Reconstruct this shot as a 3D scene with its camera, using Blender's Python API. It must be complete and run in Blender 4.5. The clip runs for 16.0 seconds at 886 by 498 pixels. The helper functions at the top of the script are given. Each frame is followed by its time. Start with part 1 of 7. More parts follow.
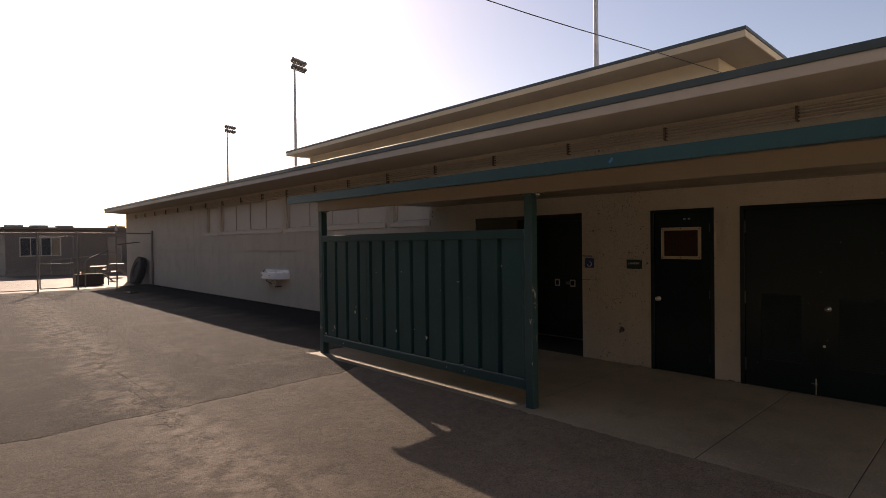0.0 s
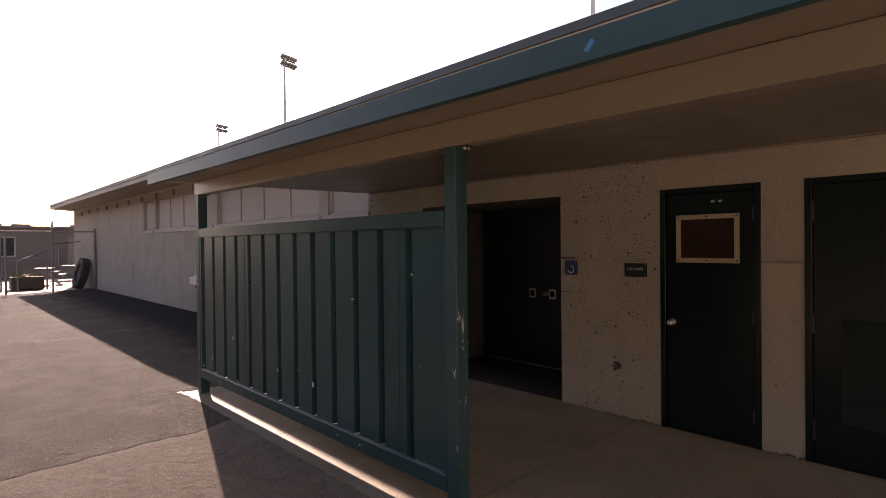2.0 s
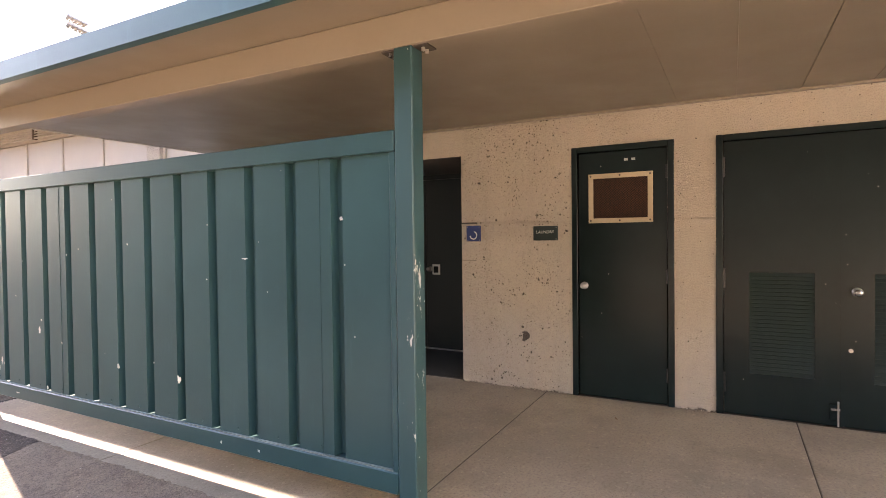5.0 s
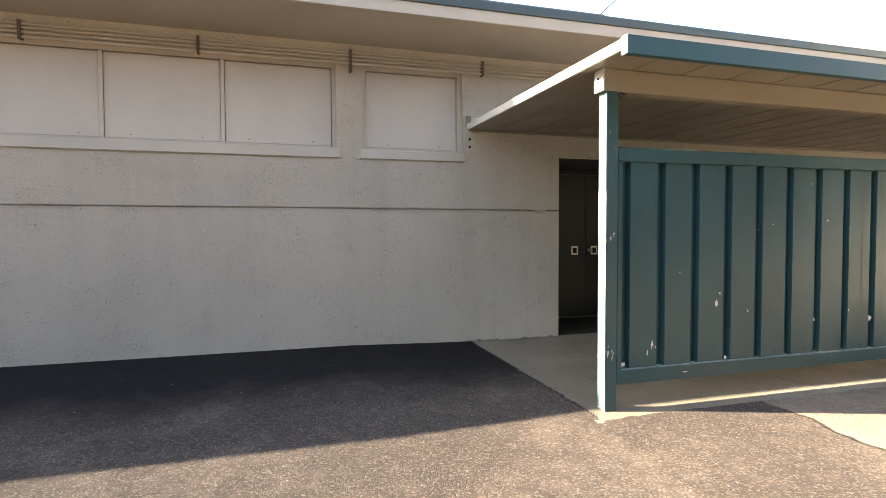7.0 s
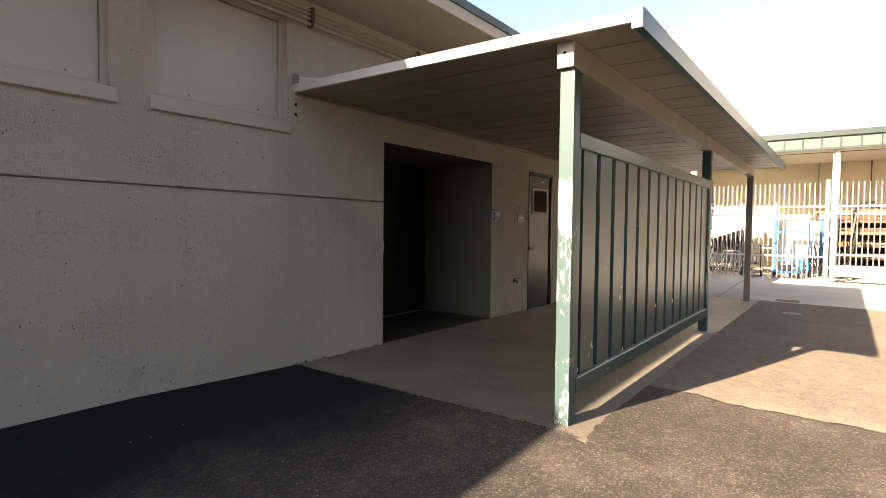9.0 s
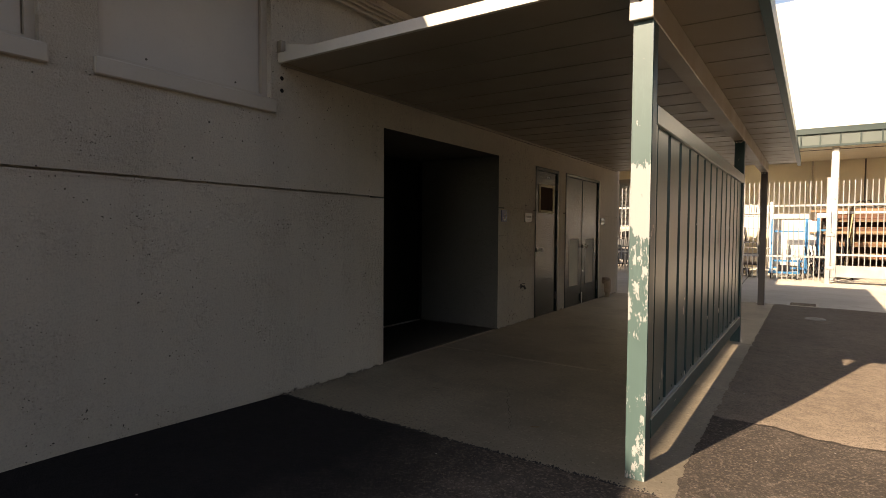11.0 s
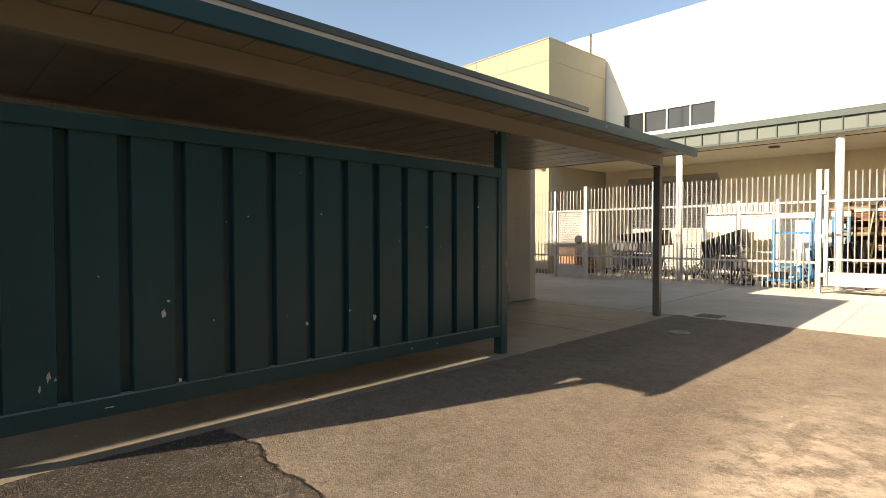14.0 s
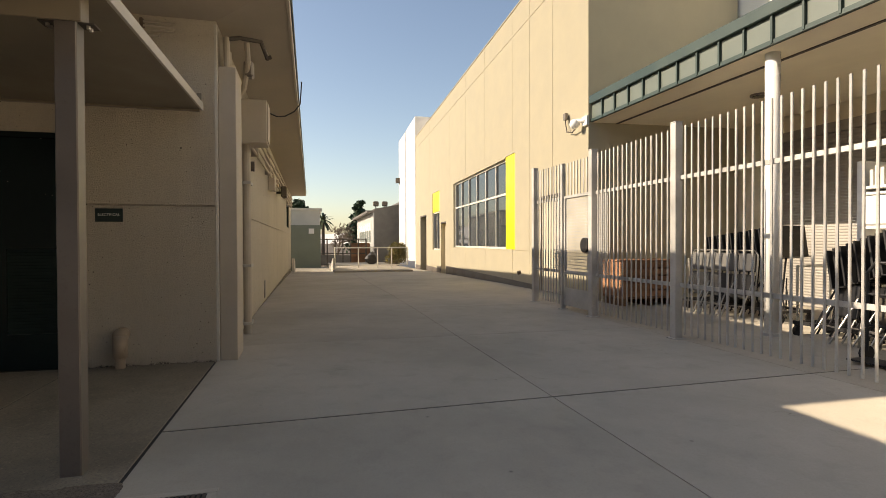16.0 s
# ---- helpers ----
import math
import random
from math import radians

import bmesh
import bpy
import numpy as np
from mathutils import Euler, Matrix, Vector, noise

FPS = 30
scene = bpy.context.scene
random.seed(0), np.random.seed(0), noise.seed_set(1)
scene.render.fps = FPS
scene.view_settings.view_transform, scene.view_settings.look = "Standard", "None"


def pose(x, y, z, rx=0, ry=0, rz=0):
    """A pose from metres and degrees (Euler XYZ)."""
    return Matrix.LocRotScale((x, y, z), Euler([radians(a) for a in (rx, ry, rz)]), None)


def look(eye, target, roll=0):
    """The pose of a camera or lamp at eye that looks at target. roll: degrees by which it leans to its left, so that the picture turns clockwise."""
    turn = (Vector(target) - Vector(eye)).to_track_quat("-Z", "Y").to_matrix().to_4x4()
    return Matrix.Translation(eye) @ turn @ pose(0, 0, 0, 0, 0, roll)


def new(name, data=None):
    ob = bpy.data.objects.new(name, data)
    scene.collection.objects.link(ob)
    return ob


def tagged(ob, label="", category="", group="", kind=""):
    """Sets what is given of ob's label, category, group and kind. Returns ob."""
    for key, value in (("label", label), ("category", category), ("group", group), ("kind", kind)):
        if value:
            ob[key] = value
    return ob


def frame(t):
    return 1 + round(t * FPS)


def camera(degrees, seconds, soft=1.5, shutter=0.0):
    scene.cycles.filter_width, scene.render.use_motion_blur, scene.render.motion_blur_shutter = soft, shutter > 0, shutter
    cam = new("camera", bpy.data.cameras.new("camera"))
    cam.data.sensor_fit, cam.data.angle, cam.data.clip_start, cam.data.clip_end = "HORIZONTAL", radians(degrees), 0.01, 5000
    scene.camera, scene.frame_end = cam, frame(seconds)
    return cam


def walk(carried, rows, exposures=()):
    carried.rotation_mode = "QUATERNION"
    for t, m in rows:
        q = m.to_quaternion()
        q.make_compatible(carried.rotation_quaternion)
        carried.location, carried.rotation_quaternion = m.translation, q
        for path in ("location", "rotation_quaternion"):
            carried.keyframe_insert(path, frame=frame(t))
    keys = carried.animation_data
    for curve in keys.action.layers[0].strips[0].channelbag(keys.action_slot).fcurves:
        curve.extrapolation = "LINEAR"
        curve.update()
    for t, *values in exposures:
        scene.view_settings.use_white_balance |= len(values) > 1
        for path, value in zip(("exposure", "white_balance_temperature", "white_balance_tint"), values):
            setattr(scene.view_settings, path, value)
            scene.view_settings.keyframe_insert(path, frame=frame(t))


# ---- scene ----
cam = camera(78.7, 16.0, soft=0.55)
PATH = [
    (0, (0.222, 0.226, 1.768), (1.596, 1.679, 1.744), -0.7),
    (0.5, (0.942, 0.583, 1.746), (2.31, 2.041, 1.723), -0.7),
    (1, (1.61, 0.982, 1.739), (2.971, 2.447, 1.713), -0.7),
    (1.5, (2.188, 1.283, 1.72), (3.548, 2.75, 1.7), -0.7),
    (2, (2.528, 1.442, 1.696), (3.907, 2.89, 1.678), -0.6),
    (2.5, (2.806, 1.559, 1.63), (4.217, 2.976, 1.608), -0.8),
    (3, (3.018, 1.604, 1.488), (4.515, 2.93, 1.472), -0.7),
    (3.2, (3.036, 1.714, 1.458), (4.596, 2.965, 1.439), -0.6),
    (5.5, (2.277, 3.067, 1.366), (4.042, 4.007, 1.327), -0.7),
    (6, (1.661, 4.858, 1.331), (3.478, 5.692, 1.296), -0.6),
    (6.2, (1.436, 5.998, 1.346), (3.348, 6.581, 1.301), -0.8),
    (6.5, (1.228, 7.629, 1.329), (3.192, 8.003, 1.281), -0.7),
    (7, (1.417, 10.182, 1.312), (3.336, 9.621, 1.243), -0.2),
    (7.5, (2.112, 10.85, 1.306), (3.827, 9.823, 1.229), 0.1),
    (8, (2.52, 11.031, 1.307), (4.092, 9.797, 1.226), 0.4),
    (8.5, (2.959, 11.177, 1.293), (4.35, 9.741, 1.212), 0.4),
    (9, (3.374, 11.231, 1.274), (4.574, 9.634, 1.196), 0.6),
    (9.2, (3.534, 11.244, 1.274), (4.641, 9.581, 1.195), 0.6),
    (11.3, (4.123, 10.601, 1.257), (5.267, 8.961, 1.186), 0.3),
    (11.5, (4.088, 10.479, 1.24), (5.317, 8.903, 1.176), 0.2),
    (12, (4.051, 10.139, 1.253), (5.344, 8.615, 1.186), 0.3),
    (12.5, (4.026, 10.008, 1.236), (5.333, 8.495, 1.174), 0.2),
    (12.8, (3.887, 9.879, 1.285), (5.186, 8.361, 1.209), 0.4),
    (13, (3.231, 9.406, 1.259), (4.56, 7.913, 1.197), 0.2),
    (13.5, (2.671, 9.153, 1.245), (3.959, 7.624, 1.186), 0.3),
    (14, (1.256, 8.079, 1.219), (2.686, 6.682, 1.169), -0.1),
    (14.5, (0.253, 5.443, 1.208), (1.715, 4.079, 1.17), -0.1),
    (14.8, (0.16, 3.809, 1.208), (1.648, 2.474, 1.164), -0.1),
    (15, (0.13, 2.749, 1.21), (1.727, 1.546, 1.171), -0.1),
    (15.5, (0.47, 0.589, 1.187), (2.326, -0.156, 1.156), -0.2),
    (16, (1.748, -1.114, 1.163), (3.69, -1.592, 1.136), -0.2),
]
EXPOSURES = [
    (0.0, 0.48, 8200, 26),
    (1.5, 1.17, 8100, 32),
    (2.5, 1.55, 7850, 42),
    (3.2, 2.08, 7700, 50),
    (5.3, 4.0, 7700, 24),
    (5.5, 4.05, 7700, 22),
    (6.0, 3.05, 8000, 20),
    (7.0, 3.08, 7500, 14),
    (8.0, 2.75, 7500, 13),
    (9.0, 2.0, 7800, 16),
    (11.3, 1.0, 8300, 18),
    (12.0, 1.33, 8300, 18),
    (12.5, 1.65, 8300, 18),
    (13.0, 2.4, 7900, 13),
    (13.5, 1.76, 7700, 11),
    (14.0, 1.10, 7750, 11),
    (14.5, 0.46, 7700, 15),
    (15.0, 0.20, 7700, 15),
    (15.5, 0.45, 7800, 12),
    (16.0, 0.76, 7800, 14),
]
walk(cam, [(t, look(eye, target, roll)) for t, eye, target, roll in PATH], EXPOSURES)

# ---- world, sun ----
SUN_TO = Vector((0.488, 1.69, 1.0)).normalized()      # towards the sun
world = bpy.data.worlds.new("sky")
scene.world = world
world.use_nodes = True
wn, wl = world.node_tree.nodes, world.node_tree.links
sky = wn.new("ShaderNodeTexSky")
sky.sky_type = "NISHITA"
sky.sun_disc = False
sky.sun_elevation = math.asin(SUN_TO.z)
sky.sun_rotation = math.atan2(SUN_TO.x, SUN_TO.y)
sky.air_density, sky.dust_density, sky.ozone_density = 1.0, 0.9, 1.8
wn["Background"].inputs["Strength"].default_value = 0.111
wl.new(sky.outputs["Color"], wn["Background"].inputs["Color"])
sun_data = bpy.data.lights.new("sun", "SUN")
sun_data.energy, sun_data.angle, sun_data.color = 4.8, radians(0.55), (1.0, 0.925, 0.80)
sun = new("sun", sun_data)
sun.matrix_world = look(SUN_TO * 60, (0, 0, 0))

# ---- materials ----
class Nodes:
    """A node material with short-hand for its usual nodes."""

    def __init__(self, name, rough=0.7, metal=0.0, spec=0.5):
        self.mat = bpy.data.materials.new(name)
        self.mat.use_nodes = True
        self.n, self.l = self.mat.node_tree.nodes, self.mat.node_tree.links
        self.b = self.n["Principled BSDF"]
        self.b.inputs["Roughness"].default_value = rough
        self.b.inputs["Metallic"].default_value = metal
        self.b.inputs["Specular IOR Level"].default_value = spec
        if metal < 0.1 and rough > 0.7:
            self.b.inputs["Diffuse Roughness"].default_value = 1.0
        self.pos = self.n.new("ShaderNodeNewGeometry").outputs["Position"]

    def scaled(self, sx, sy, sz):
        m = self.n.new("ShaderNodeMapping")
        m.inputs["Scale"].default_value = (sx, sy, sz)
        self.l.new(self.pos, m.inputs["Vector"])
        return m.outputs["Vector"]

    def noise(self, scale, detail=4.0, rough=0.6, vec=None):
        t = self.n.new("ShaderNodeTexNoise")
        t.inputs["Scale"].default_value, t.inputs["Detail"].default_value, t.inputs["Roughness"].default_value = scale, detail, rough
        self.l.new(vec or self.pos, t.inputs["Vector"])
        return t.outputs["Fac"]

    def cells(self, scale, feature="F1", vec=None, out="Distance"):
        t = self.n.new("ShaderNodeTexVoronoi")
        t.feature = feature
        t.inputs["Scale"].default_value = scale
        self.l.new(vec or self.pos, t.inputs["Vector"])
        return t.outputs[out]

    def ramp(self, fac, lo, hi, a=0.0, b=1.0):
        r = self.n.new("ShaderNodeMapRange")
        r.inputs["From Min"].default_value, r.inputs["From Max"].default_value = lo, hi
        r.inputs["To Min"].default_value, r.inputs["To Max"].default_value = a, b
        self.l.new(fac, r.inputs["Value"])
        return r.outputs["Result"]

    def op(self, kind, a, b=None):
        m = self.n.new("ShaderNodeMath")
        m.operation = kind
        for i, v in enumerate((a, b)):
            if v is None:
                continue
            if isinstance(v, (int, float)):
                m.inputs[i].default_value = v
            else:
                self.l.new(v, m.inputs[i])
        return m.outputs[0]

    def axis(self, i):
        s = self.n.new("ShaderNodeSeparateXYZ")
        self.l.new(self.pos, s.inputs[0])
        return s.outputs[i]

    def mix(self, fac, a, b, blend="MIX"):
        m = self.n.new("ShaderNodeMix")
        m.data_type, m.blend_type = "RGBA", blend
        for i, v in ((0, fac), (6, a), (7, b)):
            if isinstance(v, (int, float)):
                m.inputs[i].default_value = v
            elif isinstance(v, tuple):
                m.inputs[i].default_value = (*v, 1.0)
            else:
                self.l.new(v, m.inputs[i])
        return m.outputs[2]

    def vary(self, colour, amount=0.12):
        o = self.n.new("ShaderNodeObjectInfo").outputs["Random"]
        h = self.n.new("ShaderNodeHueSaturation")
        self.l.new(self.ramp(o, 0, 1, 1 - amount, 1 + amount), h.inputs["Value"])
        self.l.new(colour, h.inputs["Color"])
        return h.outputs["Color"]

    def done(self, colour=None, bump=None, strength=0.3, distance=0.01, rough=None):
        if colour is not None:
            if isinstance(colour, tuple):
                self.b.inputs["Base Color"].default_value = (*colour, 1.0)
            else:
                self.l.new(colour, self.b.inputs["Base Color"])
        if bump is not None:
            k = self.n.new("ShaderNodeBump")
            k.inputs["Strength"].default_value, k.inputs["Distance"].default_value = strength, distance
            self.l.new(bump, k.inputs["Height"])
            self.l.new(k.outputs["Normal"], self.b.inputs["Normal"])
        if rough is not None:
            self.l.new(rough, self.b.inputs["Roughness"])
        return self.mat


def tint(c, k):
    return tuple(min(1.0, v * k) for v in c)


def plain(name, colour, rough=0.6, metal=0.0, grain=40.0, amount=0.12, bump=0.1):
    """Paint, metal or plastic with faint blotches, grain and uneven gloss."""
    m = Nodes(name, rough, metal)
    big, fine = m.noise(1.7, 3), m.noise(grain, 5)
    f = m.op("MULTIPLY", m.ramp(big, 0.3, 0.7), 1.0)
    c = m.mix(f, tint(colour, 1 - amount), tint(colour, 1 + amount))
    c = m.mix(m.ramp(fine, 0.55, 0.8, 0, 0.5), c, tint(colour, 1 - 2 * amount))
    return m.done(c, fine, bump, 0.004, m.ramp(big, 0.3, 0.7, max(0.05, rough - 0.1), min(1, rough + 0.1)))


def wall_concrete(name, colour, pits=1.0):
    """Painted board-formed concrete: flat strokes, rough skin, clustered pits and rain stains."""
    m = Nodes(name, 0.75, 0, 0.3)
    strokes = m.noise(3.0, 6, 0.65, m.scaled(6, 6, 22))
    lumps = m.noise(30, 5, 0.72)
    skin = m.noise(85, 4, 0.7)
    where = m.ramp(m.noise(1.9, 6, 0.72), 0.52, 0.60)
    # badly pitted pier between two doorways
    pier = m.op("MULTIPLY", m.ramp(m.axis(1), 3.66, 3.72), m.ramp(m.axis(1), 4.70, 4.74, 1, 0))
    where = m.op("MAXIMUM", where, m.op("MULTIPLY", pier, m.ramp(m.noise(3.4, 5, 0.7), 0.40, 0.52)))
    # smoother skimmed bay at the end of the wall
    where = m.op("MULTIPLY", where, m.ramp(m.axis(1), 2.4, 3.2, 0.1, 1))
    bent = m.n.new("ShaderNodeMix")
    bent.data_type = "VECTOR"
    bent.inputs[0].default_value = 0.06
    warp = m.n.new("ShaderNodeTexNoise")
    warp.inputs["Scale"].default_value = 9.0
    m.l.new(m.pos, warp.inputs["Vector"])
    m.l.new(m.pos, bent.inputs[4])
    m.l.new(warp.outputs["Color"], bent.inputs[5])
    vec = bent.outputs[1]
    size = m.ramp(m.noise(4.0, 2), 0.35, 0.7, 0.35, 1.1)

    def holes(scale, lo, hi, share):
        d = m.op("DIVIDE", m.cells(scale, vec=vec), size)
        return m.op("MULTIPLY", m.ramp(d, lo, hi, 1, 0), m.ramp(m.cells(scale, vec=vec, out="Color"), share, share + 0.03))

    hole = m.op("MAXIMUM", m.op("MAXIMUM", holes(9, 0.055, 0.068, 0.50), m.op("MAXIMUM", holes(23, 0.085, 0.115, 0.30), holes(15, 0.065, 0.082, 0.34))), m.op("MULTIPLY", m.op("MAXIMUM", holes(26, 0.09, 0.16, 0.45), holes(55, 0.14, 0.24, 0.5)), where))
    hole = m.op("MAXIMUM", hole, m.op("MULTIPLY", m.op("MAXIMUM", holes(13, 0.13, 0.20, 0.42), holes(31, 0.16, 0.26, 0.4)), m.op("MULTIPLY", pier, m.ramp(m.noise(3.4, 5, 0.7), 0.42, 0.50))))
    hole = m.op("MULTIPLY", hole, pits)
    # crumbled edge along the foot of the wall
    foot = m.op("ADD", m.axis(2), m.op("MULTIPLY", m.op("SUBTRACT", m.noise(9, 6, 0.75), 0.5), 0.13))
    hole = m.op("MAXIMUM", hole, m.op("MULTIPLY", m.ramp(foot, 0.0, 0.012, 0.8, 0), m.ramp(m.noise(40, 3), 0.42, 0.5)))
    streak = m.noise(1.0, 4, 0.6, m.scaled(3.5, 3.5, 0.25))
    c = m.mix(m.ramp(m.noise(0.55, 4), 0.3, 0.7), tint(colour, 0.92), tint(colour, 1.05))
    c = m.mix(m.ramp(streak, 0.50, 0.75, 0, 0.28), c, tint(colour, 0.68))
    # lumps also darken the colour, painting in relief contrast that soft light loses
    c = m.mix(m.op("MULTIPLY", m.ramp(lumps, 0.50, 0.64, 0, 0.45), m.ramp(where, 0, 1, 0.35, 1.0)), c, tint(colour, 0.62))
    c = m.mix(m.ramp(skin, 0.50, 0.66, 0, 0.36), c, tint(colour, 0.66))
    c = m.mix(m.ramp(skin, 0.34, 0.46, 0.25, 0), c, tint(colour, 1.12))
    c = m.mix(m.ramp(m.noise(12, 5, 0.75), 0.52, 0.68, 0, 0.2), c, tint(colour, 0.72))
    c = m.mix(m.op("MULTIPLY", hole, 0.95), c, (0.05, 0.042, 0.035))
    h = m.op("ADD", m.op("MULTIPLY", strokes, 0.22), m.op("MULTIPLY", lumps, m.ramp(where, 0, 1, 0.28, 0.88)))
    h = m.op("ADD", h, m.op("MULTIPLY", skin, m.ramp(where, 0, 1, 0.40, 0.50)))
    h = m.op("SUBTRACT", h, m.op("MULTIPLY", hole, 1.6))
    return m.done(c, h, 1.0, 0.026)


def concrete_floor(name, colour, tone=0.1, dirt=0.0):
    """Trowelled concrete: cloudy tone, drips, grit, hairline cracks."""
    m = Nodes(name, 0.8 - 0.2 * dirt, 0, 0.3)
    big, mid, fine = m.noise(0.45, 5, 0.6), m.noise(3.2, 6, 0.68), m.noise(150, 3)
    c = m.mix(m.ramp(big, 0.3, 0.7), tint(colour, 1 - 1.6 * tone), tint(colour, 1 + tone))
    c = m.mix(m.ramp(mid, 0.52, 0.75, 0, 0.55), c, tint(colour, 0.7))
    c = m.mix(m.ramp(mid, 0.25, 0.42, 0.4, 0), c, tint(colour, 1.2))
    c = m.mix(m.ramp(fine, 0.5, 0.8, 0, 0.45), c, tint(colour, 0.6))
    spot = m.op("MULTIPLY", m.ramp(m.cells(4.3), 0.02, 0.07, 1, 0), m.ramp(m.cells(4.3, out="Color"), 0.66, 0.7))
    c = m.mix(m.op("MULTIPLY", spot, 0.75), c, tint(colour, 0.3))
    if dirt:
        crumbs = m.op("MULTIPLY", m.ramp(m.cells(13), 0.03, 0.07, 1, 0), m.ramp(m.cells(13, out="Color"), 0.62, 0.66))
        c = m.mix(m.op("MULTIPLY", crumbs, 0.7 * dirt), c, tint(colour, 0.25))
        grime = m.ramp(m.noise(1.1, 6, 0.7), 0.46, 0.64, 0, 0.6 * dirt)
        c = m.mix(grime, c, tint(colour, 0.5))
        c = m.mix(m.ramp(m.noise(55, 4, 0.75), 0.50, 0.64, 0, 0.65 * dirt), c, tint(colour, 0.45))
        c = m.mix(m.ramp(m.noise(21, 5, 0.8), 0.34, 0.44, 0.4 * dirt, 0), c, tint(colour, 1.45))
        flecks = m.op("MULTIPLY", m.ramp(m.cells(34), 0.10, 0.2, 1, 0), m.ramp(m.cells(34, out="Color"), 0.70, 0.72))
        c = m.mix(m.op("MULTIPLY", flecks, 0.4 * dirt), c, tint(colour, 1.7))
    web = m.noise(0.5, 5, 0.6)
    crack = m.op("MULTIPLY", m.ramp(m.op("ABSOLUTE", m.op("SUBTRACT", web, 0.5)), 0.0005, 0.0014, 1, 0), m.ramp(m.noise(0.8, 2), 0.62, 0.68))
    c = m.mix(m.op("MULTIPLY", crack, 0.6), c, tint(colour, 0.35))
    c = m.vary(c, 0.05)
    h = m.op("SUBTRACT", m.op("ADD", mid, m.op("MULTIPLY", fine, 0.5)), crack)
    return m.done(c, h, 0.22, 0.004)


def asphalt(name, base, light, seam=False):
    """Worn bituminous paving: stones in a dark binder, clods, pale worn drifts, cracks."""
    m = Nodes(name, 0.85, 0, 0.14)
    m.b.inputs["Diffuse Roughness"].default_value = 0.9
    wide, drift = m.noise(0.33, 4), m.noise(0.9, 6, 0.68)
    blot = m.noise(3.0, 6, 0.74)
    knob, clod, fine = m.noise(8.5, 5, 0.72), m.noise(21, 6, 0.8), m.noise(70, 5, 0.8)
    stones, sd = m.cells(95, out="Color"), m.cells(95)
    dark, pale = tint(base, 0.42), tint(light, 1.4)
    c = m.mix(m.ramp(wide, 0.35, 0.68), base, light)
    if seam:
        # newer, darker and coarser paving north of a ragged seam across the yard
        wob = m.op("MULTIPLY", m.op("SUBTRACT", m.noise(2.2, 9, 0.68), 0.5), 0.32)
        d = m.op("SUBTRACT", m.op("ADD", m.axis(1), wob), 6.68)
        north = m.ramp(d, -0.02, 0.02)
        c = m.mix(m.op("MULTIPLY", north, 0.85), c, (0.060, 0.052, 0.047))
        lip = m.op("MULTIPLY", m.ramp(d, -0.24, -0.02), m.ramp(d, -0.02, 0.0, 1, 0))
        c = m.mix(m.op("MULTIPLY", lip, m.ramp(blot, 0.40, 0.58, 0.15, 0.6)), c, pale)
    c = m.mix(m.ramp(drift, 0.50, 0.68, 0, 0.28), c, pale)
    c = m.mix(m.ramp(drift, 0.32, 0.47, 0.25, 0), c, dark)
    c = m.mix(m.ramp(blot, 0.54, 0.72, 0, 0.26), c, pale)
    c = m.mix(m.ramp(blot, 0.30, 0.45, 0.26, 0), c, dark)
    c = m.mix(m.ramp(knob, 0.50, 0.64, 0, 0.30), c, dark)
    c = m.mix(m.ramp(knob, 0.34, 0.46, 0.18, 0), c, pale)
    c = m.mix(m.ramp(clod, 0.50, 0.64, 0, 0.30), c, dark)
    c = m.mix(m.ramp(clod, 0.34, 0.46, 0.22, 0), c, pale)
    grit = m.ramp(stones, 0.58, 0.95, 0, 0.48)
    if seam:
        grit = m.op("MULTIPLY", grit, m.ramp(north, 0, 1, 0.6, 1.5))
    c = m.mix(grit, c, tint(pale, 1.1))
    c = m.mix(m.ramp(fine, 0.48, 0.62, 0, 0.68), c, dark)
    h = m.op("ADD", m.op("MULTIPLY", m.ramp(sd, 0.0, 0.6, 1, 0), 0.45), m.op("ADD", m.op("MULTIPLY", fine, 0.8), m.op("ADD", clod, m.op("MULTIPLY", knob, 3.2))))
    rough = m.ramp(blot, 0.3, 0.7, 0.78, 0.92)
    if seam:
        c = m.mix(m.op("MULTIPLY", north, m.ramp(drift, 0.48, 0.64, 0.30, 0.05)), c, (0.034, 0.028, 0.025))
        # smoother, tar-sealed strip along the foot of the wall
        rim = m.op("ADD", m.axis(0), m.op("MULTIPLY", m.op("SUBTRACT", m.noise(1.1, 5, 0.65), 0.5), 1.3))
        sealed = m.op("MULTIPLY", m.ramp(rim, 5.4, 6.3, 0, 0.94), north)
        c = m.mix(sealed, c, (0.0135, 0.0122, 0.0125))
        c = m.mix(m.op("MULTIPLY", sealed, m.ramp(blot, 0.60, 0.70, 0, 0.25)), c, (0.05, 0.046, 0.043))
        rough = m.op("ADD", rough, m.op("MULTIPLY", sealed, 0.1))
        line = m.op("MULTIPLY", m.ramp(m.op("ABSOLUTE", d), 0.005, 0.022, 1, 0), m.ramp(m.noise(3, 3), 0.36, 0.46))
        # long pale worn band with two broken cracks that part and meet again
        wob2 = m.op("MULTIPLY", m.op("SUBTRACT", m.noise(0.9, 6, 0.7), 0.5), 1.1)
        d2 = m.op("SUBTRACT", m.op("ADD", m.op("ADD", m.axis(0), m.op("MULTIPLY", m.axis(1), -0.03)), wob2), 1.85)
        d4 = m.op("ADD", d2, m.op("MULTIPLY", m.op("SUBTRACT", m.noise(0.7, 7, 0.72, m.scaled(1, 1, 3)), 0.42), 1.2))
        far = m.ramp(m.axis(1), 4.6, 6.6)
        gaps = m.ramp(m.noise(2.3, 4), 0.40, 0.50)
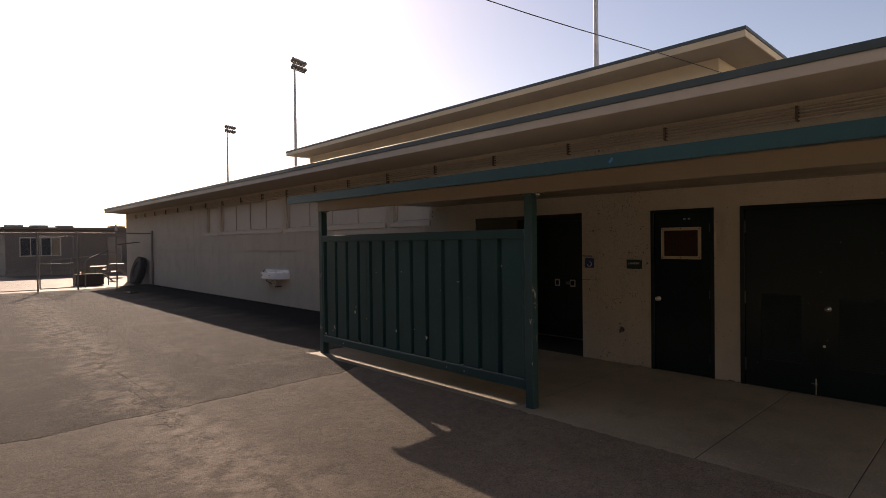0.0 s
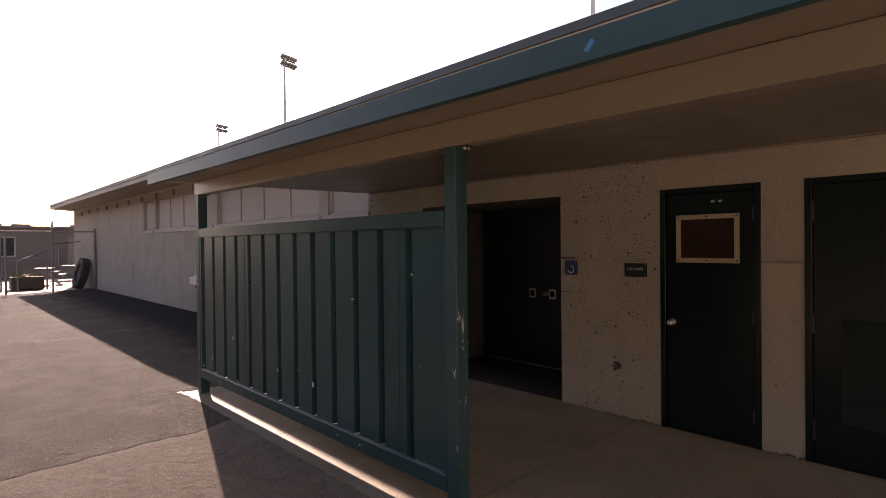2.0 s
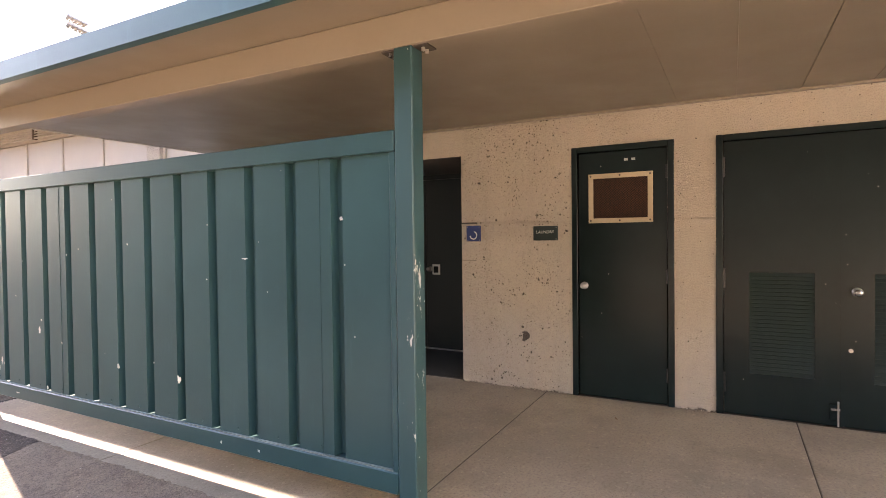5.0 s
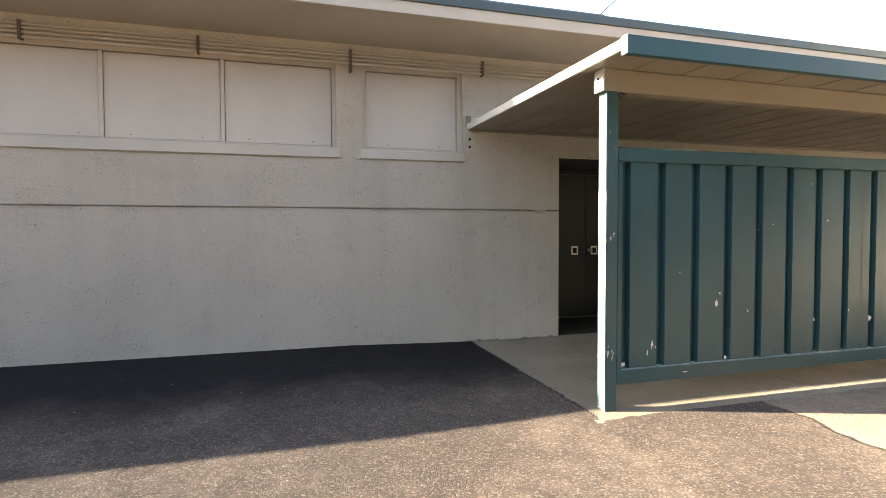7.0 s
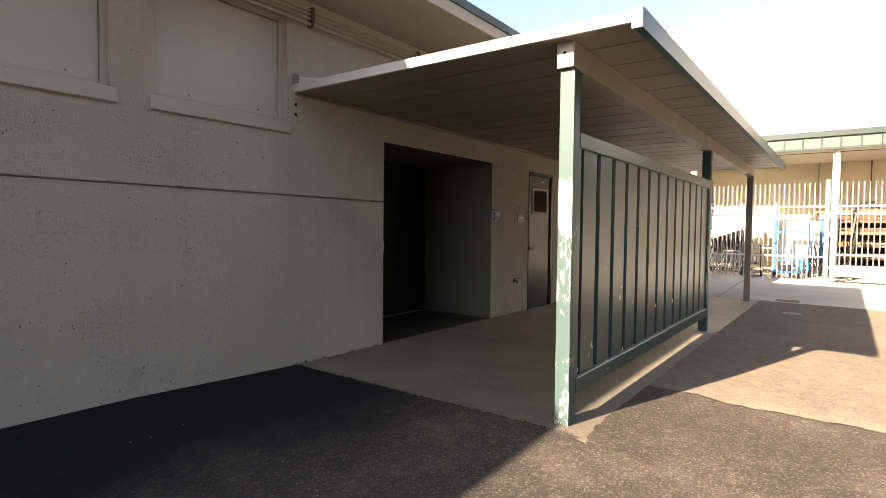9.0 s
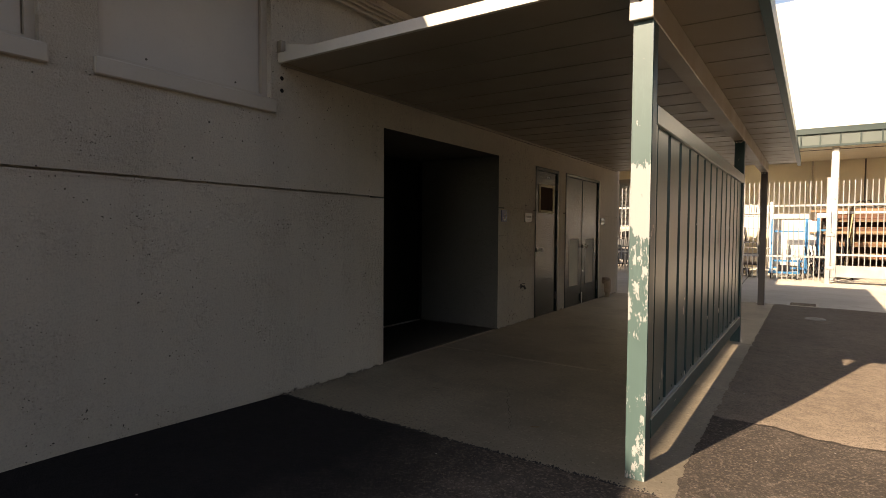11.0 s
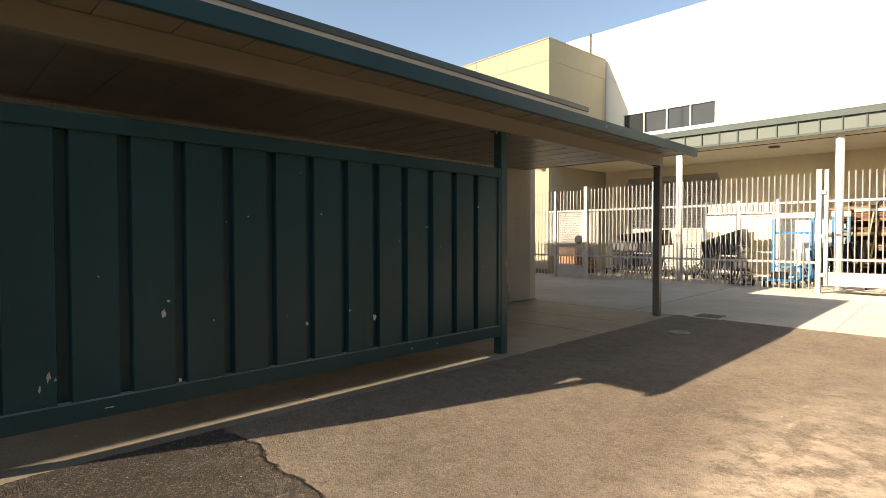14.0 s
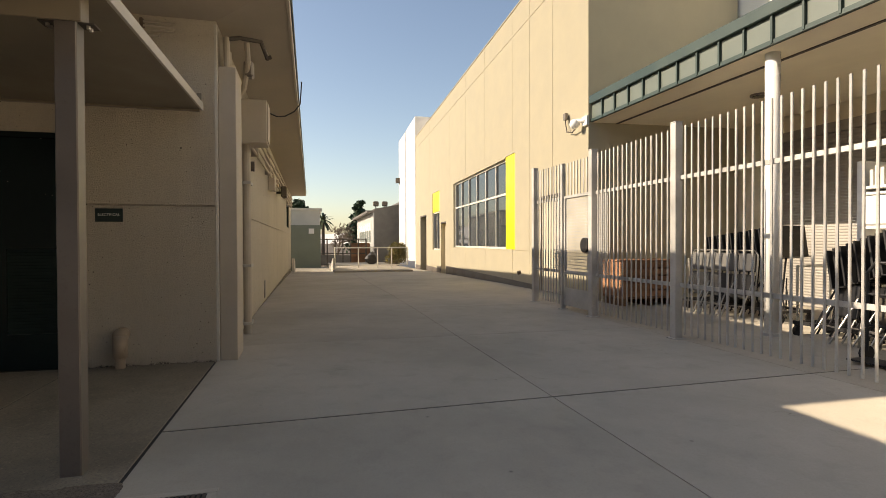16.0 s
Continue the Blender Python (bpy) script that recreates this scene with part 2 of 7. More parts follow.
        near = m.op("MINIMUM", m.op("ABSOLUTE", d2), m.op("ABSOLUTE", d4))
        line2 = m.op("MULTIPLY", m.op("MULTIPLY", m.ramp(near, 0.006, 0.03, 1, 0), far), gaps)
        # crazed skin beside the cracks
        craze = m.ramp(m.cells(2.3, "DISTANCE_TO_EDGE", m.scaled(1, 0.6, 1)), 0.004, 0.03, 1, 0)
        craze = m.op("MULTIPLY", m.op("MULTIPLY", craze, m.ramp(near, 0.1, 0.6, 0.7, 0)), m.op("MULTIPLY", far, m.ramp(blot, 0.44, 0.54)))
        worn = m.op("MULTIPLY", m.op("MULTIPLY", m.ramp(near, 0.02, 0.65, 0.95, 0), m.ramp(m.noise(4.5, 6, 0.74), 0.42, 0.58)), m.ramp(m.axis(1), 2.2, 5.0))
        c = m.mix(worn, c, tint(light, 2.0))
        # two faint pale wheel scrapes across the older paving
        d3 = m.op("SUBTRACT", m.op("ADD", m.axis(0), m.op("MULTIPLY", m.axis(1), 0.05)), 2.39)
        d3 = m.op("MINIMUM", m.op("ABSOLUTE", d3), m.op("ABSOLUTE", m.op("ADD", d3, 0.18)))
        scrape = m.op("MULTIPLY", m.ramp(d3, 0.005, 0.03, 0.5, 0), m.ramp(m.noise(9, 5, 0.8), 0.48, 0.58))
        scrape = m.op("MULTIPLY", scrape, m.op("MULTIPLY", m.ramp(m.axis(1), 2.9, 3.4), m.ramp(m.axis(1), 5.2, 5.8, 1, 0)))
        c = m.mix(scrape, c, tint(light, 1.9))
        line = m.op("MAXIMUM", line, m.op("MAXIMUM", m.op("MULTIPLY", line2, 1.0), craze))
        c = m.mix(m.op("MULTIPLY", line, 0.70), c, (0.030, 0.024, 0.021))
        # sparse pale stone chips, and a flatter skin on the older paving
        chips = m.op("MULTIPLY", m.ramp(m.cells(9.0), 0.03, 0.06, 1, 0), m.ramp(m.cells(9.0, out="Color"), 0.60, 0.62))
        c = m.mix(m.op("MULTIPLY", chips, 0.8), c, (0.50, 0.46, 0.40))
        h = m.op("SUBTRACT", m.op("MULTIPLY", h, m.ramp(north, 0, 1, 0.50, 1.0)), m.op("MULTIPLY", line, 1.0))
    return m.done(c, h, 1.0, 0.015, rough)


def chipped(name, colour, under, rough=0.38, chip=0.5, worn=0.0, low=0.0, high=0.0, spec=0.36):
    """Gloss paint on steel with chips down to an older coat; worn: share of paint gone between two heights."""
    m = Nodes(name, rough, 0, spec)
    big, fine = m.noise(1.3, 4), m.noise(55, 3)
    c = m.mix(m.ramp(big, 0.3, 0.7), tint(colour, 0.85), tint(colour, 1.12))
    scuff = m.noise(2.0, 6, 0.75, m.scaled(5, 5, 0.8))
    c = m.mix(m.ramp(scuff, 0.58, 0.8, 0, 0.3), c, tint(colour, 1.9))
    seeds = m.op("MULTIPLY", m.ramp(m.op("ADD", m.cells(5.5), m.op("MULTIPLY", fine, 0.06)), 0.055, 0.075, 1, 0), m.ramp(m.cells(5.5, out="Color"), 1 - chip, 1.01 - chip))
    tiny = m.op("MULTIPLY", m.ramp(m.cells(17), 0.05, 0.09, 1, 0), m.ramp(m.cells(17, out="Color"), 0.86, 0.87))
    mask = m.op("MAXIMUM", seeds, tiny)
    if worn > 0:
        band = m.op("MULTIPLY", m.ramp(m.axis(2), low - 0.15, low + 0.1), m.ramp(m.axis(2), high - 0.1, high + 0.12, 1, 0))
        bare = m.op("MULTIPLY", m.ramp(m.axis(2), low + 0.40, low + 0.52), m.ramp(m.axis(2), high - 0.04, high + 0.03, 1, 0))
        rag = m.op("ADD", m.noise(9, 8, 0.72, m.scaled(1.4, 1.4, 0.55)), m.op("MULTIPLY", m.op("ADD", band, bare), worn))
        foot = m.op("MULTIPLY", m.ramp(m.axis(2), 0.42, 0.55, 1, 0), worn * 0.75)
        mask = m.op("MAXIMUM", mask, m.ramp(m.op("ADD", rag, foot), 0.66, 0.668))
    c = m.mix(m.op("MULTIPLY", mask, 0.85), c, under)
    return m.done(c, m.op("SUBTRACT", fine, mask), 0.12, 0.003, m.ramp(mask, 0, 1, rough, 0.8))


def glass_pane(name, colour, rough=0.04):
    m = Nodes(name, rough, 0, 0.5)
    big = m.noise(2.0, 3)
    return m.done(m.mix(big, tint(colour, 0.8), tint(colour, 1.2)), big, 0.02, 0.002)


def wood(name, colour):
    m = Nodes(name, 0.7)
    g = m.noise(2.5, 6, 0.7, m.scaled(1.2, 14, 14))
    c = m.mix(m.ramp(g, 0.3, 0.7), tint(colour, 0.6), tint(colour, 1.25))
    return m.done(m.vary(c, 0.25), g, 0.2, 0.004)


def leaves(name, colour):
    m = Nodes(name, 0.6)
    r = m.n.new("ShaderNodeNewGeometry").outputs["Random Per Island"]
    c = m.mix(r, tint(colour, 0.55), tint(colour, 1.6))
    return m.done(c)


BEIGE = (0.57, 0.51, 0.415)
M_WALL = wall_concrete("painted_concrete", BEIGE)
M_TRIM = plain("beige_trim_paint", (0.46, 0.405, 0.33), 0.6, amount=0.08)
M_BOARD = plain("boarded_window_paint", (0.48, 0.43, 0.36), 0.65, amount=0.06)
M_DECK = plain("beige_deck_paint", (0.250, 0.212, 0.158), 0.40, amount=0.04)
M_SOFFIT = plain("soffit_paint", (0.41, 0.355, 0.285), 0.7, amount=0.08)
M_EDGE = plain("pale_trim_paint", (0.56, 0.53, 0.47), 0.5, amount=0.08)
GREEN = (0.0225, 0.064, 0.066)
M_GREEN = chipped("green_gloss_paint", GREEN, (0.55, 0.52, 0.45), 0.28, 0.20, spec=0.26)
M_POST_WORN = chipped("worn_green_paint", (0.074, 0.122, 0.112), (0.40, 0.395, 0.375), 0.45, 0.35, 0.165, 0.82, 1.60)
M_POST_EDGE = chipped("scraped_green_paint", GREEN, (0.60, 0.57, 0.50), 0.4, 0.3, 0.035, 0.7, 1.3)
M_FASCIA = chipped("green_fascia_paint", (0.028, 0.085, 0.094), (0.5, 0.5, 0.45), 0.4, 0.02)
M_ROOFCAP = plain("roof_flashing_green", (0.06, 0.085, 0.085), 0.5, 0.1)
M_DOOR = chipped("dark_green_door_paint", (0.008, 0.0165, 0.0165), (0.3, 0.3, 0.27), 0.25, 0.06, spec=0.30)
M_SLAT = plain("green_louver_paint", (0.022, 0.036, 0.034), 0.4)
M_DARKDOOR = plain("dark_recess_door_paint", (0.008, 0.014, 0.013), 0.4)
M_GREYPOST = plain("grey_brown_post_paint", (0.155, 0.135, 0.118), 0.38, 0.2, amount=0.15)
M_OUTLET = plain("rust_stained_beige_paint", (0.30, 0.235, 0.17), 0.6, amount=0.35, grain=14)
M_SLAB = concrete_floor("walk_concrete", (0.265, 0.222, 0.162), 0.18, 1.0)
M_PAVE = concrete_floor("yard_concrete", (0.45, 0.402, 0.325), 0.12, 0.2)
M_ASPHALT = asphalt("old_asphalt", (0.162, 0.126, 0.095), (0.222, 0.176, 0.133), True)
M_GALV = plain("galvanised_steel", (0.47, 0.457, 0.432), 0.5, 0.3, amount=0.22)
M_LIP = plain("worn_rail_edge", (0.16, 0.20, 0.19), 0.5, amount=0.4, grain=25)
# recess walls, ceiling and floor: the shade in there is put into darker colours
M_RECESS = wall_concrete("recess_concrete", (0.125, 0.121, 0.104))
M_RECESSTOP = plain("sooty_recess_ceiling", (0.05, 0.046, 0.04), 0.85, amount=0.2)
M_RECESSFLOOR = concrete_floor("stained_recess_floor", (0.060, 0.053, 0.042), 0.2, 1.0)
M_HALL = plain("cream_stucco", (0.86, 0.845, 0.78), 0.85, grain=60, amount=0.03, bump=0.2)
M_LADDER = plain("faded_yellow_paint", (0.50, 0.41, 0.20), 0.6, amount=0.2)
M_COVER = plain("worn_cover_iron", (0.23, 0.21, 0.18), 0.55, 0.2, amount=0.25)
M_PALEWALL = plain("pale_grey_stucco", (0.58, 0.57, 0.54), 0.85, amount=0.06)
M_WATER = glass_pane("shallow_water", (0.05, 0.045, 0.04), 0.03)
M_GREYPAVE = concrete_floor("grey_patch_concrete", (0.26, 0.245, 0.22), 0.12)
M_STRAP = plain("dark_strut", (0.12, 0.085, 0.06), 0.6, 0.3, amount=0.3)
M_STEEL = plain("satin_steel", (0.6, 0.58, 0.54), 0.3, 0.9)
M_IRON = plain("cast_iron", (0.10, 0.085, 0.07), 0.6, 0.5, amount=0.3)
M_RUST = plain("rusty_mesh", (0.10, 0.045, 0.025), 0.8, 0.2, amount=0.4)
M_BLACK = plain("black_enamel", (0.014, 0.014, 0.016), 0.5)
# near-black colour that stands in for shade inside rooms, gaps and holes
M_UNLIT = plain("dark_interior", (0.01, 0.01, 0.01), 0.9)
M_SIGN = plain("sign_green_plastic", (0.014, 0.028, 0.026), 0.4)
M_SIGNBLUE = plain("sign_blue_plastic", (0.03, 0.05, 0.16), 0.4)
M_LETTER = plain("letter_white", (0.75, 0.75, 0.70), 0.5)
M_WHITE = plain("white_enamel", (0.80, 0.79, 0.76), 0.25, amount=0.04)
M_WHITEWALL = plain("white_stucco", (0.82, 0.80, 0.76), 0.85, grain=60, amount=0.03, bump=0.2)
M_TAN = plain("tan_stucco", (0.505, 0.452, 0.325), 0.85, grain=60, amount=0.05, bump=0.25)
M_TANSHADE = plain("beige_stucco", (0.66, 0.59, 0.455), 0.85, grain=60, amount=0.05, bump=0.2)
M_ARCADE = plain("arcade_stucco", (0.82, 0.755, 0.60), 0.85, grain=60, amount=0.05, bump=0.2)
M_YELLOW = plain("yellow_panel", (0.80, 0.72, 0.02), 0.4, amount=0.04)
M_SHUTTER = plain("roller_shutter", (0.36, 0.335, 0.30), 0.5, 0.2, amount=0.08)
M_PALEGREEN = plain("pale_green_panel", (0.10, 0.12, 0.102), 0.5, amount=0.08)
M_CANGREEN = plain("arcade_green_paint", (0.020, 0.040, 0.033), 0.45)
M_EXITGREEN = plain("sign_bright_green", (0.05, 0.22, 0.09), 0.4)
M_GLASS = glass_pane("dark_window_glass", (0.03, 0.035, 0.04))
M_BLUE = plain("blue_frame_paint", (0.035, 0.21, 0.42), 0.4, amount=0.2)
M_WOOD = wood("sawn_timber", (0.33, 0.215, 0.115))
M_REDWOOD = wood("reddish_timber", (0.19, 0.085, 0.05))
M_CRATE = wood("stained_timber", (0.17, 0.085, 0.04))
M_REDBOARD = wood("red_brown_board", (0.30, 0.145, 0.075))
M_PLY = wood("pale_plywood", (0.58, 0.46, 0.30))
M_RUBBER = plain("black_rubber", (0.02, 0.019, 0.018), 0.8, amount=0.3)
M_SAGE = plain("sage_stucco", (0.20, 0.23, 0.19), 0.85, amount=0.06)
# dark colour of the added west block, kept low to limit its bounce
M_SKYBLOCK = plain("dark_grey_stucco", (0.055, 0.052, 0.046), 0.9, amount=0.15, grain=20)
M_GREYWALL = plain("grey_stucco", (0.16, 0.15, 0.135), 0.9, amount=0.15, grain=20)
M_PORTABLE = plain("portable_siding", (0.20, 0.165, 0.135), 0.8, amount=0.07)
M_ROOFGREY = plain("grey_roofing", (0.20, 0.18, 0.16), 0.9)
M_BARK = plain("bark", (0.14, 0.10, 0.07), 0.9, amount=0.3)
M_LEAF = leaves("dry_shrub_leaves", (0.15, 0.125, 0.035))
M_CONIFER = leaves("conifer_needles", (0.025, 0.05, 0.02))
M_PALM = leaves("palm_fronds", (0.05, 0.07, 0.03))
M_JOINT = plain("joint_dirt", (0.035, 0.028, 0.021), 0.9, amount=0.3)
M_TAR = plain("tar_crumbs", (0.010, 0.009, 0.009), 0.7, amount=0.3)
M_LITTER = plain("dead_leaf", (0.15, 0.095, 0.05), 0.8, amount=0.3)
M_CHAIN = plain("dull_chain_link", (0.24, 0.22, 0.20), 0.6, 0.2, amount=0.2)
M_TABLE = wood("weathered_table_boards", (0.14, 0.115, 0.095))
M_DIRT = concrete_floor("dry_ground", (0.125, 0.10, 0.075), 0.3, 0.6)

# ---- building tools ----
ORIGIN = {}


def thing(name, at, label, category, group="", kind=""):
    ob = new(name)
    ob.location = at
    ob.empty_display_size = 0.1
    ORIGIN[ob] = Vector(at)
    return tagged(ob, label, category, group, kind)


def finish(bm, name, mat, smooth=False):
    me = bpy.data.meshes.new(name)
    bm.to_mesh(me)
    bm.free()
    me.materials.append(mat)
    if smooth:
        for p in me.polygons:
            p.use_smooth = True
    return me


def part(name, bm, mat, parent, label="", smooth=False):
    """Links a bmesh given in world coordinates as one mesh under a thing or a part."""
    o = ORIGIN[parent]
    bmesh.ops.translate(bm, verts=bm.verts, vec=-o)
    ob = new(name, finish(bm, name, mat, smooth))
    ob.parent = parent
    ORIGIN[ob] = o
    return tagged(ob, label)


def solid(name, bm, mat, label, category, kind="", group="", smooth=False, at=(0, 0, 0)):
    """A thing, or a piece of the setting, that is one mesh, with its origin at a point of it."""
    bmesh.ops.translate(bm, verts=bm.verts, vec=-Vector(at))
    ob = new(name, finish(bm, name, mat, smooth))
    ob.location = at
    ORIGIN[ob] = Vector(at)
    return tagged(ob, label, category, group, kind)


def box(bm, x0, y0, z0, x1, y1, z1, bevel=0.0, m=None):
    r = bmesh.ops.create_cube(bm, size=1.0)
    vs = r["verts"]
    bmesh.ops.scale(bm, vec=(abs(x1 - x0), abs(y1 - y0), abs(z1 - z0)), verts=vs)
    bmesh.ops.translate(bm, vec=((x0 + x1) / 2, (y0 + y1) / 2, (z0 + z1) / 2), verts=vs)
    if bevel:
        es = list({e for v in vs for e in v.link_edges})
        r = bmesh.ops.bevel(bm, geom=es, offset=bevel, segments=1, affect="EDGES")
        vs = list({v for f in r["faces"] for v in f.verts} | {v for v in vs if v.is_valid})
    if m is not None:
        bmesh.ops.transform(bm, matrix=m, verts=vs)
    return bm


def B(*a, bevel=0.0, m=None):
    return box(bmesh.new(), *a, bevel=bevel, m=m)


def rod(bm, p, q, r, n=10, r2=None):
    p, q = Vector(p), Vector(q)
    d = q - p
    m = Matrix.Translation((p + q) / 2) @ d.to_track_quat("Z", "Y").to_matrix().to_4x4()
    bmesh.ops.create_cone(bm, cap_ends=True, segments=n, radius1=r, radius2=r if r2 is None else r2, depth=d.length, matrix=m)
    return bm


def R(p, q, r, n=10, r2=None):
    return rod(bmesh.new(), p, q, r, n, r2)


def pipe(bm, pts, r, n=8):
    for a, b in zip(pts, pts[1:]):
        rod(bm, a, b, r, n)
    for a in pts[1:-1]:
        bmesh.ops.create_uvsphere(bm, u_segments=n, v_segments=6, radius=r * 1.02, matrix=Matrix.Translation(a))
    return bm


def poly(bm, pts):
    return bm.faces.new([bm.verts.new(p) for p in pts])


def prism(bm, ring, along):
    """A ring of points pushed along a vector, closed."""
    a = [bm.verts.new(p) for p in ring]
    b = [bm.verts.new(Vector(p) + Vector(along)) for p in ring]
    bm.faces.new(a), bm.faces.new(b[::-1])
    for i in range(len(a)):
        j = (i + 1) % len(a)
        bm.faces.new((a[j], a[i], b[i], b[j]))
    bmesh.ops.recalc_face_normals(bm, faces=bm.faces)
    return bm


def relief(us, vs, depth, place, thick):
    """A wall of cells of differing depth with real reveals; depth None is an opening right through."""
    bm = bmesh.new()
    d = [[depth((a + b) / 2, (c + e) / 2) for c, e in zip(vs, vs[1:])] for a, b in zip(us, us[1:])]
    nu, nv = len(us) - 1, len(vs) - 1

    def quad(*p):
        bm.faces.new([bm.verts.new(place(*q)) for q in p])

    def val(i, j):
        return d[i][j] if 0 <= i < nu and 0 <= j < nv else -1

    for i in range(nu):
        for j in range(nv):
            u0, u1, v0, v1, k = us[i], us[i + 1], vs[j], vs[j + 1], d[i][j]
            if k is not None:
                quad((u0, v0, k), (u1, v0, k), (u1, v1, k), (u0, v1, k))
                quad((u0, v0, thick), (u0, v1, thick), (u1, v1, thick), (u1, v0, thick))
    for i in range(nu + 1):
        for j in range(nv):
            a, b = val(i - 1, j), val(i, j)
            ka, kb = (thick if v in (None, -1) else v for v in (a, b))
            if ka != kb:
                quad((us[i], vs[j], ka), (us[i], vs[j], kb), (us[i], vs[j + 1], kb), (us[i], vs[j + 1], ka))
    for i in range(nu):
        for j in range(nv + 1):
            a, b = val(i, j - 1), val(i, j)
            ka, kb = (thick if v in (None, -1) else v for v in (a, b))
            if ka != kb:
                quad((us[i], vs[j], ka), (us[i + 1], vs[j], ka), (us[i + 1], vs[j], kb), (us[i], vs[j], kb))
    bmesh.ops.remove_doubles(bm, verts=bm.verts, dist=0.0005)
    bmesh.ops.recalc_face_normals(bm, faces=bm.faces)
    return bm


def lettering(text, size, m, mat, parent, label=""):
    """Words in the built-in font as a thin mesh."""
    cu = bpy.data.curves.new("lettering", "FONT")
    cu.body, cu.size, cu.extrude, cu.align_x, cu.align_y = text, size, 0.001, "CENTER", "CENTER"
    tmp = bpy.data.objects.new("lettering_tmp", cu)
    scene.collection.objects.link(tmp)
    me = bpy.data.meshes.new_from_object(tmp.evaluated_get(bpy.context.evaluated_depsgraph_get()))
    bpy.data.objects.remove(tmp)
    me.transform(Matrix.Translation(-ORIGIN[parent]) @ m)
    me.materials.clear()
    me.materials.append(mat)
    ob = new("lettering", me)
    ob.parent = parent
    ORIGIN[ob] = ORIGIN[parent]
    return tagged(ob, label)

# ---- ground ----
def dip(x):
    """The yard falls a little westwards from the corner of the walkway."""
    if x > 4.62:
        return 0.0
    return -0.026 * (4.62 - x) / 1.82 if x > 2.8 else max(-0.04, -0.026 - 0.008 * (2.8 - x))


def yard_height(x, y):
    if x > 13:
        return -0.03 - 0.025 * min(x - 13, 60)
    keep = max(0.0, min(1.0, (20.0 - y) / 6.0)) * (1.0 if y > -3 else 0.0)
    return -0.03 + min(0.0, dip(x) + 0.008) * keep


bm = bmesh.new()
xs = [-900, -60, -20, -6, 0, 1, 2, 2.8, 3.6, 4.2, 7.4, 12, 40, 80, 900]
ys = [-900, -80, -30, -10, -3.0, -1.2, 0, 8, 14, 20, 27.3, 45, 90, 900]
for i in range(len(xs) - 1):
    for j in range(len(ys) - 1):
        poly(bm, [(x, y, yard_height(x, y)) for x, y in ((xs[i], ys[j]), (xs[i + 1], ys[j]), (xs[i + 1], ys[j + 1]), (xs[i], ys[j + 1]))])
bmesh.ops.remove_doubles(bm, verts=bm.verts, dist=0.001)
ground = solid("ground", bm, M_ASPHALT, "worn brown-grey asphalt yard with cracks and pale tracks", "ground", "structure")

# block added out of view to the west, to hold back low sky light
solid("wall_opposite", B(-13.0, -30.0, -0.2, -10.0, 45.0, 10.0), M_SKYBLOCK, "plain dark grey stucco block across the yard", "wall", "structure")

# dark patch of newer asphalt along the wall, with a ragged edge over the slab
bm = bmesh.new()
cols = [4.20 + 0.008 * i for i in range(401)]
edge = [(x, 8.11 + 0.016 * noise.noise((x * 5, 1, 2)) + 0.010 * noise.noise((x * 27, 4, 2)) + 0.012 * noise.noise((x * 83, 9, 2))) for x in cols]
rows_y = [8.5, 9.5, 11, 14, 18, 24, 27.3]


def patch_height(x, y):
    rise = 0.004 + 0.040 * min(1.0, max(0.0, (y - 8.2) / 1.2)) * max(0.0, (x - 5.6) / 1.8)
    away = max(0.0, min(1.0, (4.70 - x) / 0.45))
    north = max(0.0, min(1.0, (y - 8.2) / 0.8)) * max(0.0, min(1.0, (6.4 - x) / 1.6))
    return rise - 0.033 * max(away, north)


prev = [bm.verts.new((x, y, patch_height(x, y))) for x, y in edge]
low = [bm.verts.new((x, y - 0.006, -0.04)) for x, y in edge]
for i in range(len(edge) - 1):
    bm.faces.new((low[i], low[i + 1], prev[i + 1], prev[i]))
for y in rows_y:
    cur = [bm.verts.new((x, y, patch_height(x, y))) for x in cols]
    for i in range(len(cols) - 1):
        bm.faces.new((prev[i], prev[i + 1], cur[i + 1], cur[i]))
    prev = cur
asphalt_patch = solid("asphalt_patch", bm, M_ASPHALT, "dark newer asphalt strip with a ragged edge", "asphalt", "structure")

# the old paving feathers up over the edge of the walkway
bm = bmesh.new()
prev = None
for i in range(422):
    y = -0.22 + 0.02 * i
    e = 4.652 + 0.030 * noise.noise((7, y * 7, 2)) + 0.020 * noise.noise((3, y * 29, 5)) - 0.05 * max(0.0, (y - 7.9) / 0.2)
    cur = [bm.verts.new(p) for p in ((e + 0.006, y, -0.04), (e, y, 0.0035), (e - 0.05, y, 0.001), (4.45, y, -0.012), (4.15, y, yard_height(4.15, y) - 0.001))]
    if prev:
        for a in range(4):
            bm.faces.new((prev[a], prev[a + 1], cur[a + 1], cur[a]))
    prev = cur
bmesh.ops.recalc_face_normals(bm, faces=bm.faces)
solid("asphalt_edge", bm, M_ASPHALT, "ragged feathered edge of the old asphalt against the walkway", "asphalt", "structure")

bm = bmesh.new()
poly(bm, [(-30, 27.3, -0.026), (7.4, 27.3, -0.026), (7.4, 31, -0.026), (40, 31, -0.026), (40, 60, -0.026), (-30, 60, -0.026)])
solid("dirt_yard", bm, M_DIRT, "pale dry ground behind the chain-link fence", "ground", "structure")

# ---- building: west wall ----
WX, WY0, WY1, WTOP = 7.4, -0.24, 31.2, 3.62
GROOVE = (1.510, 1.525)
WINDOWS = [(8.20, 9.35, 1), (9.63, 14.15, 4), (14.42, 18.85, 4), (19.10, 20.08, 1)]
WZ = (2.20, 3.13)
RECESS = (4.74, 6.95, 0.0, 2.19)
